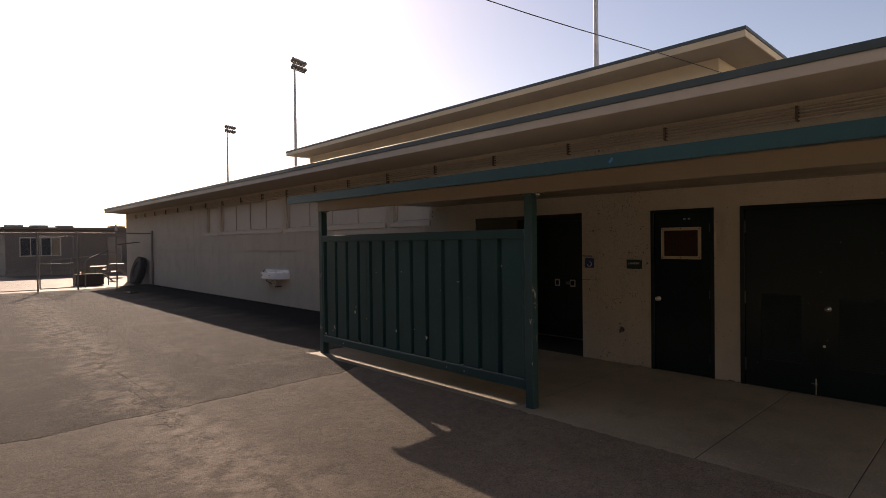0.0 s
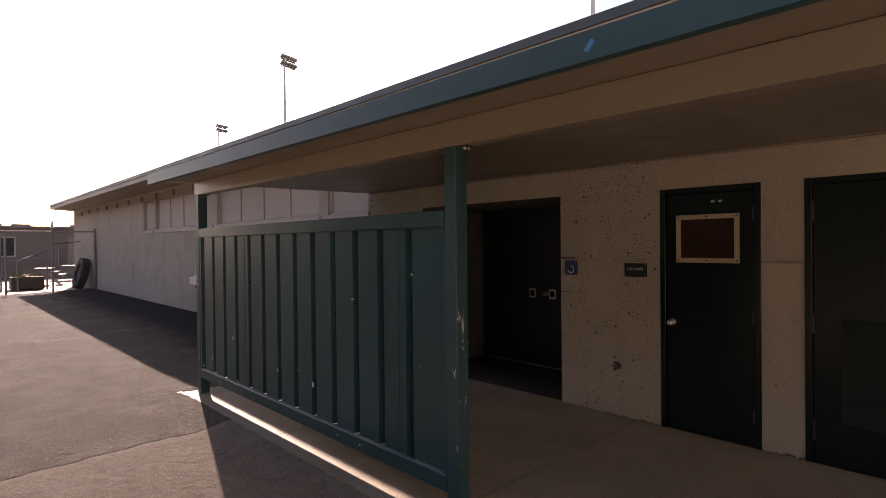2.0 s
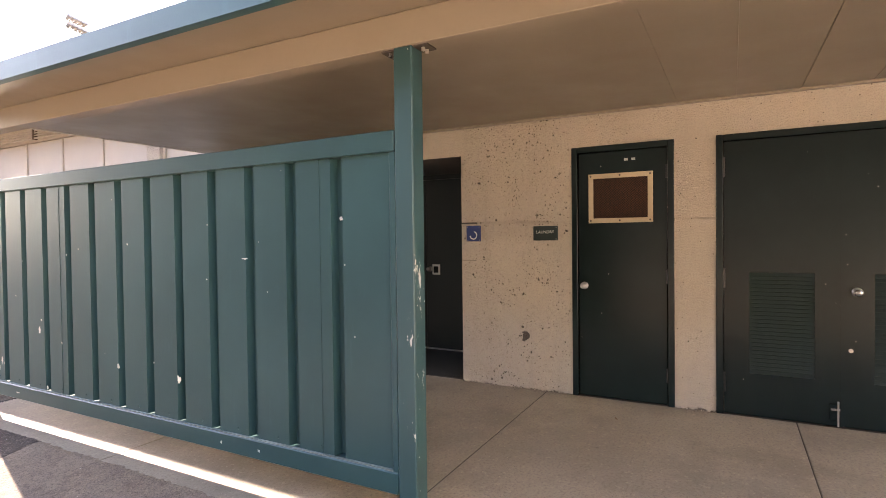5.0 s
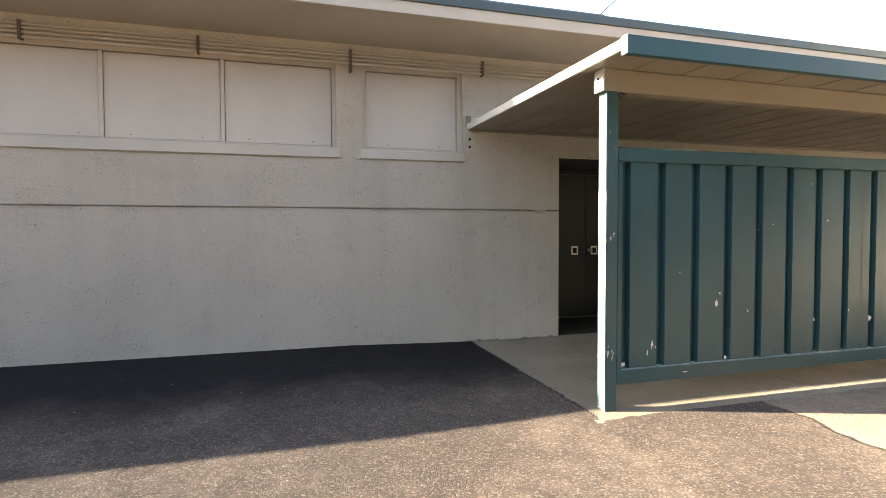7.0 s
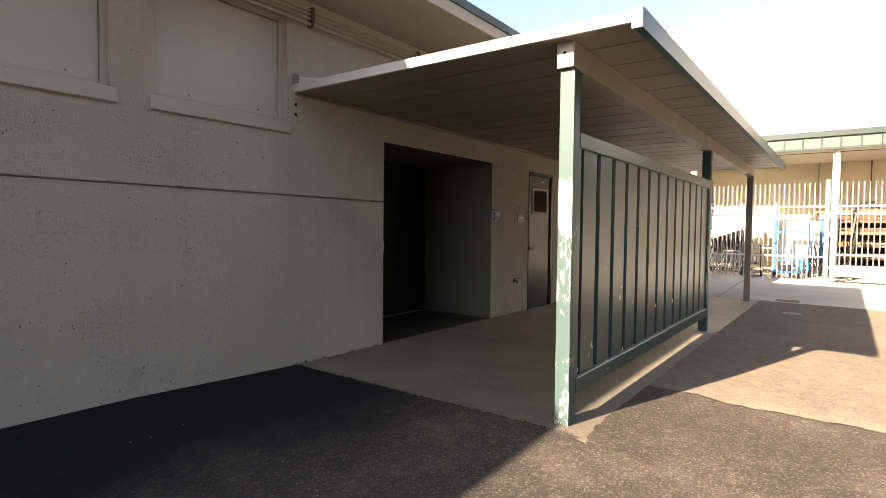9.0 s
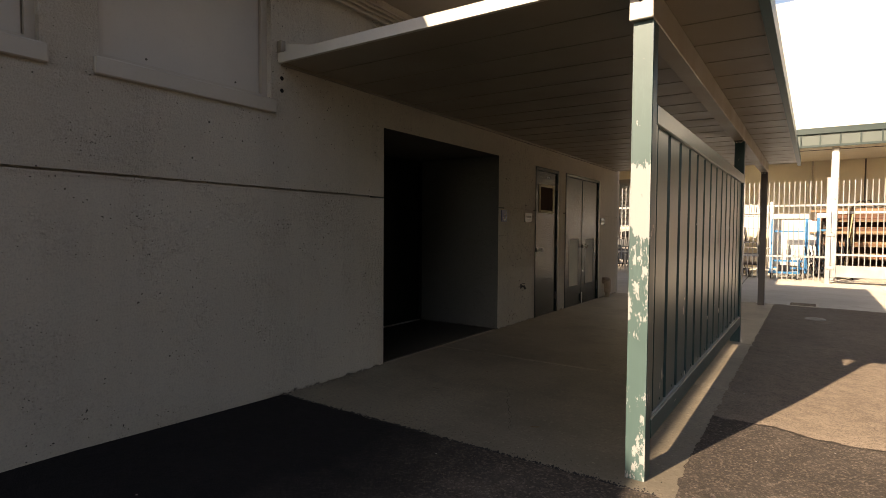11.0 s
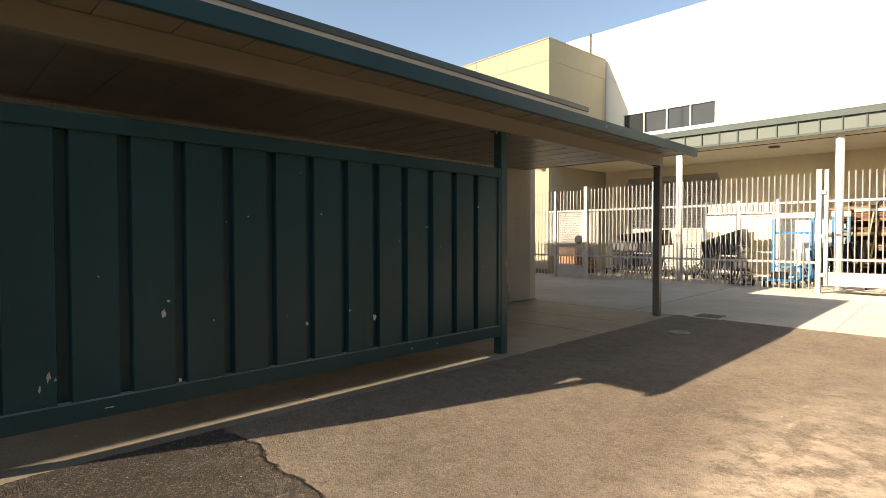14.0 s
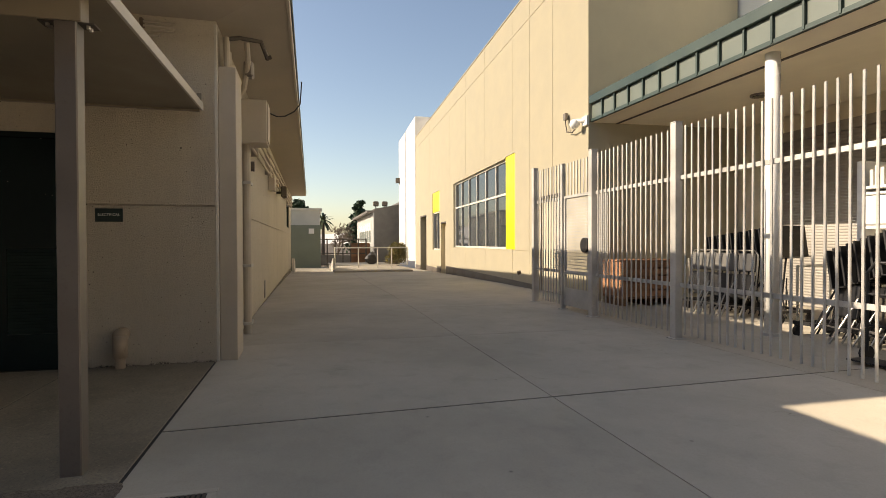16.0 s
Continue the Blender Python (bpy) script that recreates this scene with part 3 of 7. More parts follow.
LAUNDRY = (2.83, 3.66, 0.0, 2.17)
ELECTRIC = (0.90, 2.53, 0.0, 2.17)


def west_depth(y, z):
    for a, b, n in WINDOWS:
        if a < y < b and WZ[0] < z < WZ[1]:
            return None
    for a, b, c, e in (RECESS, LAUNDRY, ELECTRIC):
        if a < y < b and z < e:
            return None
    if GROOVE[0] < z < GROOVE[1] or 21.45 < y < 21.462 or (9.686 < y < 9.692 and z < 0.01) or 27.0 < y < 27.01:
        return 0.034
    if 1.496 < z < GROOVE[0]:
        return -0.004
    if y < 4.74 and 1.178 < z < 1.184:
        return 0.006
    return 0.0


us = sorted({WY0, WY1, 21.45, 21.462, 9.686, 9.692, 27.0, 27.01, *(v for w in WINDOWS for v in w[:2]), *RECESS[:2], *LAUNDRY[:2], *ELECTRIC[:2]})
vs = sorted({-0.6, 0.0, WTOP, 1.178, 1.184, 1.496, *GROOVE, *WZ, RECESS[3], LAUNDRY[3]})


def west_place(u, v, d):
    """The scored joint rises a little towards the north; all else is level."""
    return WX + d, u, v + (0.0043 * min(max(u, 0.0), 12.0) if 1.45 < v < 1.55 else 0.0)


wall_west = solid("wall_west", relief(us, vs, west_depth, west_place, 0.25), M_WALL, "beige painted concrete wall with pits and a scored joint", "wall", "structure")

# recess behind the wall opening; its walls and ceiling carry shade as dark colour
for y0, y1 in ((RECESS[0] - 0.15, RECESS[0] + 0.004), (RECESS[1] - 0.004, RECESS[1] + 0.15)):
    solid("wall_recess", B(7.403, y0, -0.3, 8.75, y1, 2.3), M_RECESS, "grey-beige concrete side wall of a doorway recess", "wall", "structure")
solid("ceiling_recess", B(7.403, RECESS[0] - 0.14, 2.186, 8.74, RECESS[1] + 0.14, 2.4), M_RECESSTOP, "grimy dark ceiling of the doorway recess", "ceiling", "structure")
# black sheet in place of the unlit space behind doors and boards
solid("wall_inner", B(8.75, -0.17, -0.5, 9.0, 31.0, 3.3), M_UNLIT, "dark inner wall behind the doors", "wall", "structure")

# boarded windows, each with frame, boards, mullions and sill
for k, (a, b, n) in enumerate(WINDOWS):
    w = thing("window_%d" % (k + 1), (WX, (a + b) / 2, 2.11), "boarded-up window painted beige with a projecting sill", "window", "boarded windows", "structure")
    bm = bmesh.new()
    box(bm, WX + 0.05, a, WZ[1] - 0.05, WX + 0.16, b, WZ[1])
    box(bm, WX + 0.05, a, WZ[0], WX + 0.16, b, WZ[0] + 0.035)
    box(bm, WX + 0.05, a, WZ[0] + 0.035, WX + 0.16, a + 0.045, WZ[1] - 0.05)
    box(bm, WX + 0.05, b - 0.045, WZ[0] + 0.035, WX + 0.16, b, WZ[1] - 0.05)
    part("window_frame", bm, M_TRIM, w)
    step = (b - a - 0.09) / n
    for i in range(n):
        y0 = a + 0.045 + i * step
        part("board", B(WX + 0.075, y0 + (0.024 if i else 0.006), WZ[0] + 0.041, WX + 0.11, y0 + step - (0.024 if i < n - 1 else 0.006), WZ[1] - 0.057, bevel=0.002), M_BOARD, w)
        if i:
            part("mullion", B(WX + 0.055, y0 - 0.019, WZ[0] + 0.035, WX + 0.15, y0 + 0.019, WZ[1] - 0.05, bevel=0.004), M_TRIM, w)
        for yy in (y0 + 0.2, y0 + step - 0.25):
            part("screw", R((WX + 0.071, yy, WZ[0] + 0.075), (WX + 0.078, yy, WZ[0] + 0.075), 0.007, 6), M_IRON, w)
    # black backing paints the shade seen through the gaps round the boards
    part("backing", B(WX + 0.17, a, WZ[0], WX + 0.2, b, WZ[1]), M_UNLIT, w)
    part("window_sill", B(WX - 0.025, a - 0.035, 2.100, WX + 0.12, b + 0.03, 2.202, bevel=0.008), M_TRIM, w)

# ---- building: other walls and roofs ----
def south_depth(x, z):
    if 23.5 < x < 26.2 and 1.75 < z < 2.75:
        return None
    if GROOVE[0] < z < GROOVE[1]:
        return 0.014
    return 0.0


us = [7.65, 23.5, 26.2, 28.0]
vs = sorted({-1.2, 0.0, 1.75, 2.75, WTOP, *GROOVE})
wall_south = solid("wall_south", relief(us, vs, south_depth, lambda u, v, d: (u, WY0 + d, v), 0.25), M_WALL, "beige painted concrete side wall of the building", "wall", "structure")
w = thing("window_5", (24.85, -0.1, 1.75), "dark window in a green frame in the side wall", "window", "", "structure")
bm = bmesh.new()
for q in ((23.5, 1.75, 26.2, 1.82), (23.5, 2.68, 26.2, 2.75), (23.5, 1.82, 23.57, 2.68), (26.13, 1.82, 26.2, 2.68), (24.8, 1.82, 24.86, 2.68)):
    box(bm, q[0], -0.2, q[1], q[2], -0.02, q[3])
part("window_frame", bm, M_CANGREEN, w)
part("pane", B(23.57, -0.08, 1.82, 26.13, -0.07, 2.68), M_GLASS, w)
bm = bmesh.new()
box(bm, 27.75, 0.08, -1.2, 28.0, 31.2, WTOP)
box(bm, 7.65, 30.95, -0.6, 27.75, 31.2, WTOP)
solid("wall_rear", bm, M_WALL, "beige concrete rear walls of the building", "wall", "structure")


def eaves(name, x0, y0, x1, y1, wx0, wy0, wx1, wy1, top, cap, fascia, drop, label, mat_f):
    """A flat roof with flashing, a fascia board all round and soffits that fall towards the wall."""
    r = thing(name, ((x0 + x1) / 2, (y0 + y1) / 2, top - 0.1), label, "roof", "", "structure")
    part("roof_deck", B(x0 + 0.04, y0 + 0.04, top - cap - 0.02, x1 - 0.04, y1 - 0.04, top - 0.03), M_ROOFGREY, r)
    bm = bmesh.new()
    z0, z1 = top - cap, top
    e = 0.018
    box(bm, x0 - e, y0 - e, z0, x0 + 0.06, y1 + e, z1, 0.004)
    box(bm, x1 - 0.06, y0 - e, z0, x1 + e, y1 + e, z1, 0.004)
    box(bm, x0 + 0.06, y0 - e, z0, x1 - 0.06, y0 + 0.06, z1, 0.004)
    box(bm, x0 + 0.06, y1 - 0.06, z0, x1 - 0.06, y1 + e, z1, 0.004)
    part("flashing", bm, M_ROOFCAP, r, "dark green metal edge flashing")
    for q in ((x0, y0, x0 + 0.03, y1), (x1 - 0.03, y0, x1, y1), (x0 + 0.03, y0, x1 - 0.03, y0 + 0.03), (x0 + 0.03, y1 - 0.03, x1 - 0.03, y1)):
        part("fascia", B(q[0], q[1], z0 - fascia, q[2], q[3], z0, bevel=0.003), mat_f, r)
    bm = bmesh.new()
    a = [(x0 + 0.03, y0 + 0.03), (x1 - 0.03, y0 + 0.03), (x1 - 0.03, y1 - 0.03), (x0 + 0.03, y1 - 0.03)]
    b = [(wx0, wy0), (wx1, wy0), (wx1, wy1), (wx0, wy1)]
    for i in range(4):
        j = (i + 1) % 4
        poly(bm, [(*a[i], z0 - fascia + 0.012), (*b[i], z0 - fascia - drop), (*b[j], z0 - fascia - drop), (*a[j], z0 - fascia + 0.012)])
    bmesh.ops.remove_doubles(bm, verts=bm.verts, dist=0.001)
    part("soffit", bm, M_SOFFIT, r)
    return r


roof_main = eaves("roof_main", 6.62, -0.94, 28.8, 32.0, WX - 0.001, WY0 - 0.001, 28.001, 31.201, 3.625, 0.09, 0.12, 0.085, "low flat roof with dark green flashing and beige fascia", M_TRIM)
for ob in roof_main.children:
    for v in ob.data.vertices:
        v.co.z += 0.0023 * (v.co.y + ORIGIN[roof_main].y - 8.0)
solid("wall_clerestory", B(12.3, 4.5, 3.4, 23.0, 21.4, 5.66), M_TANSHADE, "beige upper wall of the raised middle part", "wall", "structure")
eaves("roof_upper", 11.46, 3.72, 23.9, 21.95, 12.3, 4.5, 23.0, 21.4, 5.80, 0.07, 0.13, 0.02, "raised flat roof with beige fascia and deep eaves", M_TANSHADE)

# ---- floor under the canopy: slabs with tooled joints ----
walkway = thing("floor_walkway", (6.0, 4.0, 0), "worn tan concrete walkway slabs under the canopy", "floor", "", "structure")
joints = [-0.205, 1.0, 2.0, 3.90, 5.99, 8.16]
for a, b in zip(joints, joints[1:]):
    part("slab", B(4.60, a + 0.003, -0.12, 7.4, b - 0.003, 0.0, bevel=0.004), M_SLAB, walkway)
# recess slab: darker copy of the walkway concrete, standing for shade
part("slab", B(7.444, RECESS[0] + 0.003, -0.12, 8.75, RECESS[1] - 0.003, 0.001, bevel=0.003), M_RECESSFLOOR, walkway, "dark stained slab in the recess")
part("threshold_strip", B(7.405, RECESS[0] + 0.003, -0.12, 7.437, RECESS[1] - 0.003, 0.0, bevel=0.003), M_SLAB, walkway)
part("joint_filler", B(4.61, -0.19, -0.12, 7.5, 8.12, -0.0035), M_JOINT, walkway)

# hairline crack in the walkway, thin as a thread
bm = bmesh.new()
random.seed(23)
prev = None
for i in range(31):
    f = i / 30
    x, y = 6.10 - 0.44 * f + random.uniform(-0.018, 0.018), 6.95 + 0.80 * f
    w = 0.0011 + 0.0014 * math.sin(math.pi * f) * random.random()
    cur = [bm.verts.new((x - w, y, 0.0012)), bm.verts.new((x + w, y, 0.0012))]
    if prev:
        bm.faces.new((prev[0], prev[1], cur[1], cur[0]))
    prev = cur
part("crack", bm, M_JOINT, walkway)

# crumbs of mortar and grit along the foot of the wall, and dry leaf scraps on the walkway
def crumb(bm, x, y, z, r):
    p = [bm.verts.new((x + r * math.cos(a) * random.uniform(0.6, 1.2), y + r * math.sin(a) * random.uniform(0.6, 1.2), z - 0.001)) for a in (0.3, 2.2, 4.1)]
    q = bm.verts.new((x, y, z + r * random.uniform(0.5, 1.1)))
    bm.faces.new(p)
    for i in range(3):
        bm.faces.new((p[(i + 1) % 3], p[i], q))


bm = bmesh.new()
for i in range(420):
    y = random.uniform(6.98, 8.05) if i < 260 else random.choice((random.uniform(3.7, 4.7), random.uniform(2.55, 2.8), random.uniform(0.0, 0.88)))
    crumb(bm, 7.395 - abs(random.gauss(0, 0.035)), y, 0.0, random.uniform(0.003, 0.011))
for i in range(240):
    crumb(bm, random.uniform(4.8, 7.3), random.uniform(0.2, 8.0), 0.0, random.uniform(0.002, 0.006))
solid("crumbs", bm, M_SLAB, "tan grit and mortar crumbs along the wall", "grit", "stuff")
bm = bmesh.new()
for i in range(1500):
    x = random.uniform(4.7, 7.38)
    crumb(bm, x, 8.110 - abs(random.gauss(0, 0.014)) if i < 1200 else 8.10 - abs(random.gauss(0, 0.12)), 0.0, random.uniform(0.003, 0.010) if i < 1200 else random.uniform(0.002, 0.005))
solid("asphalt_crumbs", bm, M_TAR, "black asphalt crumbs along the ragged patch edge", "grit", "stuff")
bm = bmesh.new()
for x, y, r, a in ((6.55, 7.30, 0.026, 0.4), (6.05, 6.75, 0.02, 1.9), (6.47, 6.62, 0.02, 2.6), (5.55, 7.62, 0.045, 0.9), (5.45, 6.25, 0.025, 2.2), (6.72, 7.42, 0.018, 1.1), (5.9, 5.35, 0.03, 0.2), (6.6, 5.2, 0.02, 1.3), (6.9, 3.2, 0.025, 0.5), (5.6, 2.4, 0.03, 2.8)):
    ring = [(-1.0, 0, 0), (-0.3, 0.36, 0.12), (0.5, 0.3, 0.2), (1.0, 0, 0.35), (0.45, -0.28, 0.12), (-0.35, -0.34, 0.05)]
    m = pose(x, y, 0.002, 0, 0, math.degrees(a))
    bm.faces.new([bm.verts.new(m @ Vector((u * r, v * r, w * r))) for u, v, w in ring])
solid("leaf_litter", bm, M_LITTER, "dry brown leaf scraps on the walkway", "leaf", "stuff")

# ---- concrete yard south of the building ----
yard = thing("pavement", (6.0, -4.0, 0), "pale concrete yard paving with sawn joints", "pavement", "", "structure")


def pave(ring, z=None):
    bm = bmesh.new()
    def zz(x, y):
        return (dip(x) * max(0.0, min(1.0, (y + 2.75) / 2.4)) if x < 13 else -0.025 * (x - 13) * 0.62)
    prism(bm, [(x, y, zz(x, y)) for x, y in ring], (0, 0, -0.16))
    part("paving_slab", bm, M_PAVE, yard)


def north_edge(x):
    return -0.221 if x >= 4.62 else -0.221 - 0.03 * min(4.62 - x, 4.0)


px = [-3.9, -1.2, 1.71, 2.69, 5.37, 8.2, 11.1, 14.2, 17.2, 20.2, 23.2, 26.2, 36]
G = 0.0036


def gap(x):
    """The expansion joint beside the building is wider than the sawn ones."""
    return 0.011 if x == 5.37 else G


for a, b in zip(px, px[1:]):
    cuts = [-2.87, -5.37, -9.6] if b <= 11.2 else [-2.87, -6.58]
    if a < 1:
        cuts = [-2.87, -4.2, -9.6]
    hi = [north_edge(a), north_edge(b)]
    mid = [(4.62, north_edge(4.62))] if a < 4.62 < b else []
    for c in cuts:
        ring = [(a + gap(a), hi[0] - G)] + [(x, y - G) for x, y in mid] + [(b - gap(b), hi[1] - G), (b - gap(b), c + G), (a + gap(a), c + G)]
        pave([(x + (0.036 * (-0.2 - y) if 0 < x < 7 and x != 4.62 else 0.0), y) for x, y in ring])
        hi, mid = [c, c], []
for x0, y0, x1, y1, z in ((-3.8, -9.5, 11.1, -2.83, -0.004), (4.7, -2.825, 11.1, -0.22, -0.004), (-3.8, -2.825, 1.795, -0.22, -0.055), (1.8, -2.825, 4.695, -0.22, -0.055)):
    part("joint_bed", B(x0, y0, -0.2, x1, y1, z), M_JOINT, yard)
part("joint_bed", B(4.64, -0.2245, -0.19, 7.38, -0.2, -0.005), M_JOINT, yard)
part("paving_patch", B(0.32, -3.50, -0.03, 1.79, -2.885, 0.004, bevel=0.002), M_GREYPAVE, yard, "greyer patched square of concrete")
bm = bmesh.new()
prev = None
for i in range(440):
    x = 4.64 - 0.02 * i
    e = north_edge(x) - 0.012 + 0.022 * noise.noise((x * 8, 3, 2)) + 0.014 * noise.noise((x * 33, 7, 5))
    cur = [bm.verts.new(p) for p in ((x, e - 0.006, -0.2), (x, e, dip(x) + 0.003), (x, e + 0.06, dip(x) + 0.001), (x, e + 0.35, yard_height(x, 0) - 0.001))]
    if prev:
        for a in range(3):
            bm.faces.new((prev[a], prev[a + 1], cur[a + 1], cur[a]))
    prev = cur
bmesh.ops.recalc_face_normals(bm, faces=bm.faces)
solid("asphalt_margin", bm, M_ASPHALT, "ragged feathered edge of the asphalt against the concrete paving", "asphalt", "structure")

# ---- canopy ----
canopy = thing("canopy", (4.84, 4.0, 2.3), "flat steel canopy with beige deck panels and a green fascia", "canopy")
CY0, CY1, CX = -0.12, 8.14, 4.325


def deck(x):
    """Underside of the deck, which rises towards the wall."""
    return 2.447 + 0.0105 * (x - CX)


pitch = 0.4145
y = CY0 + 0.02
XA, XB = CX + 0.05, 7.395
while y < CY1 - 0.03:
    y1 = min(y + pitch, CY1 - 0.03)
    bm = bmesh.new()
    ring = [[(x, ya, deck(x) + dz) for ya, dz in ((y + 0.0012, 0.003), (y1 - 0.0012, 0.0), (y1 - 0.0012, 0.048), (y + 0.0012, 0.048))] for x in (XA, XB)]
    va, vb = ([bm.verts.new(p) for p in r] for r in ring)
    bm.faces.new(va), bm.faces.new(vb[::-1])
    for i in range(4):
        bm.faces.new((va[(i + 1) % 4], va[i], vb[i], vb[(i + 1) % 4]))
    bmesh.ops.recalc_face_normals(bm, faces=bm.faces)
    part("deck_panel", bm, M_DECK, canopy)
    y = y1
part("fascia", prism(bmesh.new(), [(CX, CY0, 2.400), (CX + 0.050, CY0, 2.400), (CX + 0.050, CY0, 2.415), (CX + 0.014, CY0, 2.415), (CX + 0.014, CY0, 2.497), (CX + 0.06, CY0, 2.502), (CX + 0.06, CY0, 2.514), (CX, CY0, 2.514)], (0, CY1 - CY0, 0)), M_FASCIA, canopy, "green painted steel fascia")
for ya, yb in ((CY1 - 0.028, CY1), (CY0, CY0 + 0.02)):
    bm = prism(bmesh.new(), [(CX + 0.062, ya, deck(CX) - 0.006), (7.398, ya, deck(7.4) - 0.006), (7.398, ya, deck(7.4) + 0.066), (CX + 0.062, ya, deck(CX) + 0.062)], (0, yb - ya, 0))
    part("edge_trim", bm, M_EDGE, canopy, "pale end trim")
part("end_cap", B(CX + 0.002, CY1, 2.402, CX + 0.062, CY1 + 0.006, 2.516), M_EDGE, canopy)
part("wall_flashing", prism(bmesh.new(), [(7.398, CY1 - 0.05, 2.55), (7.398, CY1 - 0.05, 2.625), (7.05, CY1 - 0.05, 2.548)], (0, 0.02, 0)), M_EDGE, canopy)
bm = bmesh.new()
box(bm, 4.785, -0.02, 2.295, 4.893, 8.005, 2.452, 0.004)
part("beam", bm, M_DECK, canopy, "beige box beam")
part("beam_end", B(4.782, 8.005, 2.293, 4.896, 8.022, 2.452, bevel=0.004), M_EDGE, canopy)
part("bolt_hole", R((4.842, 8.018, 2.385), (4.842, 8.024, 2.385), 0.011, 12), M_UNLIT, canopy)
for yy in (0.05, 3.75, 7.94):
    for s in (-1, 1) if yy < 7 else (-1,):
        bx = B(4.80, yy + s * 0.052, 2.286, 4.885, yy + s * 0.125, 2.294)
        part("bracket", bx, M_IRON, canopy)
        for xx in (4.825, 4.86):
            part("bolt", R((xx, yy + s * 0.09, 2.270), (xx, yy + s * 0.09, 2.287), 0.010, 6), M_STEEL, canopy)
part("wall_angle", B(7.36, CY0 + 0.03, 2.460, 7.398, CY1 - 0.03, 2.478), M_DECK, canopy)
for yy in (8.12, -0.10):
    part("wall_bracket", B(7.35, yy - 0.012, 2.545, 7.399, yy + 0.03, 2.63, bevel=0.003), M_DECK, canopy)
post = B(4.785, 7.89, -0.02, 4.885, 7.985, 2.295, bevel=0.006)
part("post", post, M_POST_EDGE, canopy, "green painted post with scraped paint")
part("post_skin", B(4.787, 7.985, 0.0, 4.883, 7.9875, 2.294), M_POST_WORN, canopy, "sun-bleached peeling face of the post")
part("post", B(4.785, 3.70, -0.02, 4.885, 3.80, 2.295, bevel=0.006), M_POST_EDGE, canopy)
part("post", B(4.785, 0.0, -0.02, 4.885, 0.10, 2.295, bevel=0.006), M_GREYPOST, canopy, "grey-brown painted post")
# small blue sticker on the fascia
part("sticker", B(-0.002, -0.011, -0.024, 0.001, 0.011, 0.024, m=pose(CX, 2.525, 2.455, 40, 0, 0)), M_BLUE, canopy, "small pale blue sticker")
# the whole canopy falls a little towards its south end
for ob in canopy.children:
    o = ORIGIN[canopy]
    for v in ob.data.vertices:
        if v.co.z + o.z > 1.0:
            v.co.z += 0.0042 * (v.co.y + o.y - 8.0)

# ---- privacy screen between two posts ----
screen = thing("privacy_screen", (4.82, 5.85, 0.19), "dark green corrugated steel screen with chipped paint between posts", "screen")
part("top_rail", B(4.783, 3.802, 1.802, 4.868, 7.888, 1.902, bevel=0.005), M_GREEN, screen)
part("bottom_rail", B(4.783, 3.802, 0.188, 4.868, 7.888, 0.292, bevel=0.005), M_GREEN, screen)
part("side_rail", B(4.79, 7.848, 0.292, 4.862, 7.888, 1.802, bevel=0.003), M_GREEN, screen)
part("side_rail", B(4.79, 3.802, 0.292, 4.862, 3.835, 1.802, bevel=0.003), M_GREEN, screen)
part("lip", B(4.792, 3.835, 0.292, 4.806, 7.848, 0.299), M_LIP, screen, "worn edge of the bottom rail")
RP, RW, RD = 0.3040, 0.062, 0.045
edges = [7.846, 6.72, 5.50, 4.29, 3.836]
for k in range(len(edges) - 1):
    hi, lo = edges[k], edges[k + 1]
    off = 0.0025 * (k % 2)
    prof = [(hi, 0.0)]
    for i in range(13):
        c = 7.81 - RP * i
        if c + RW / 2 < hi and c - RW / 2 > lo:
            prof += [(c + RW / 2 + 0.006, 0.0), (c + RW / 2 - 0.004, RD), (c - RW / 2 + 0.004, RD), (c - RW / 2 - 0.006, 0.0)]
    prof.append((lo - (0.02 if lo > 4 else 0), 0.0))
    bm = bmesh.new()
    X0 = 4.803 + off
    front = [(X0 + d, yy) for yy, d in prof]
    for (xa, ya), (xb, yb) in zip(front, front[1:]):
        poly(bm, [(xa, ya, 0.296), (xb, yb, 0.296), (xb, yb, 1.804), (xa, ya, 1.804)])
        poly(bm, [(xa + 0.0022, ya, 0.296), (xa + 0.0022, ya, 1.804), (xb + 0.0022, yb, 1.804), (xb + 0.0022, yb, 0.296)])
    poly(bm, [(X0, lo - (0.02 if lo > 4 else 0), 0.296), (X0, lo - (0.02 if lo > 4 else 0), 1.804), (X0 + 0.0022, lo - (0.02 if lo > 4 else 0), 1.804), (X0 + 0.0022, lo - (0.02 if lo > 4 else 0), 0.296)])
    part("steel_sheet", bm, M_GREEN, screen)
for i in range(13):
    c = 7.81 - RP * i + 0.12
    if 3.85 < c < 7.8:
        for zz in (0.33,):
            part("rivet", R((4.799, c, zz), (4.804, c, zz), 0.008, 6), M_GREEN, screen)

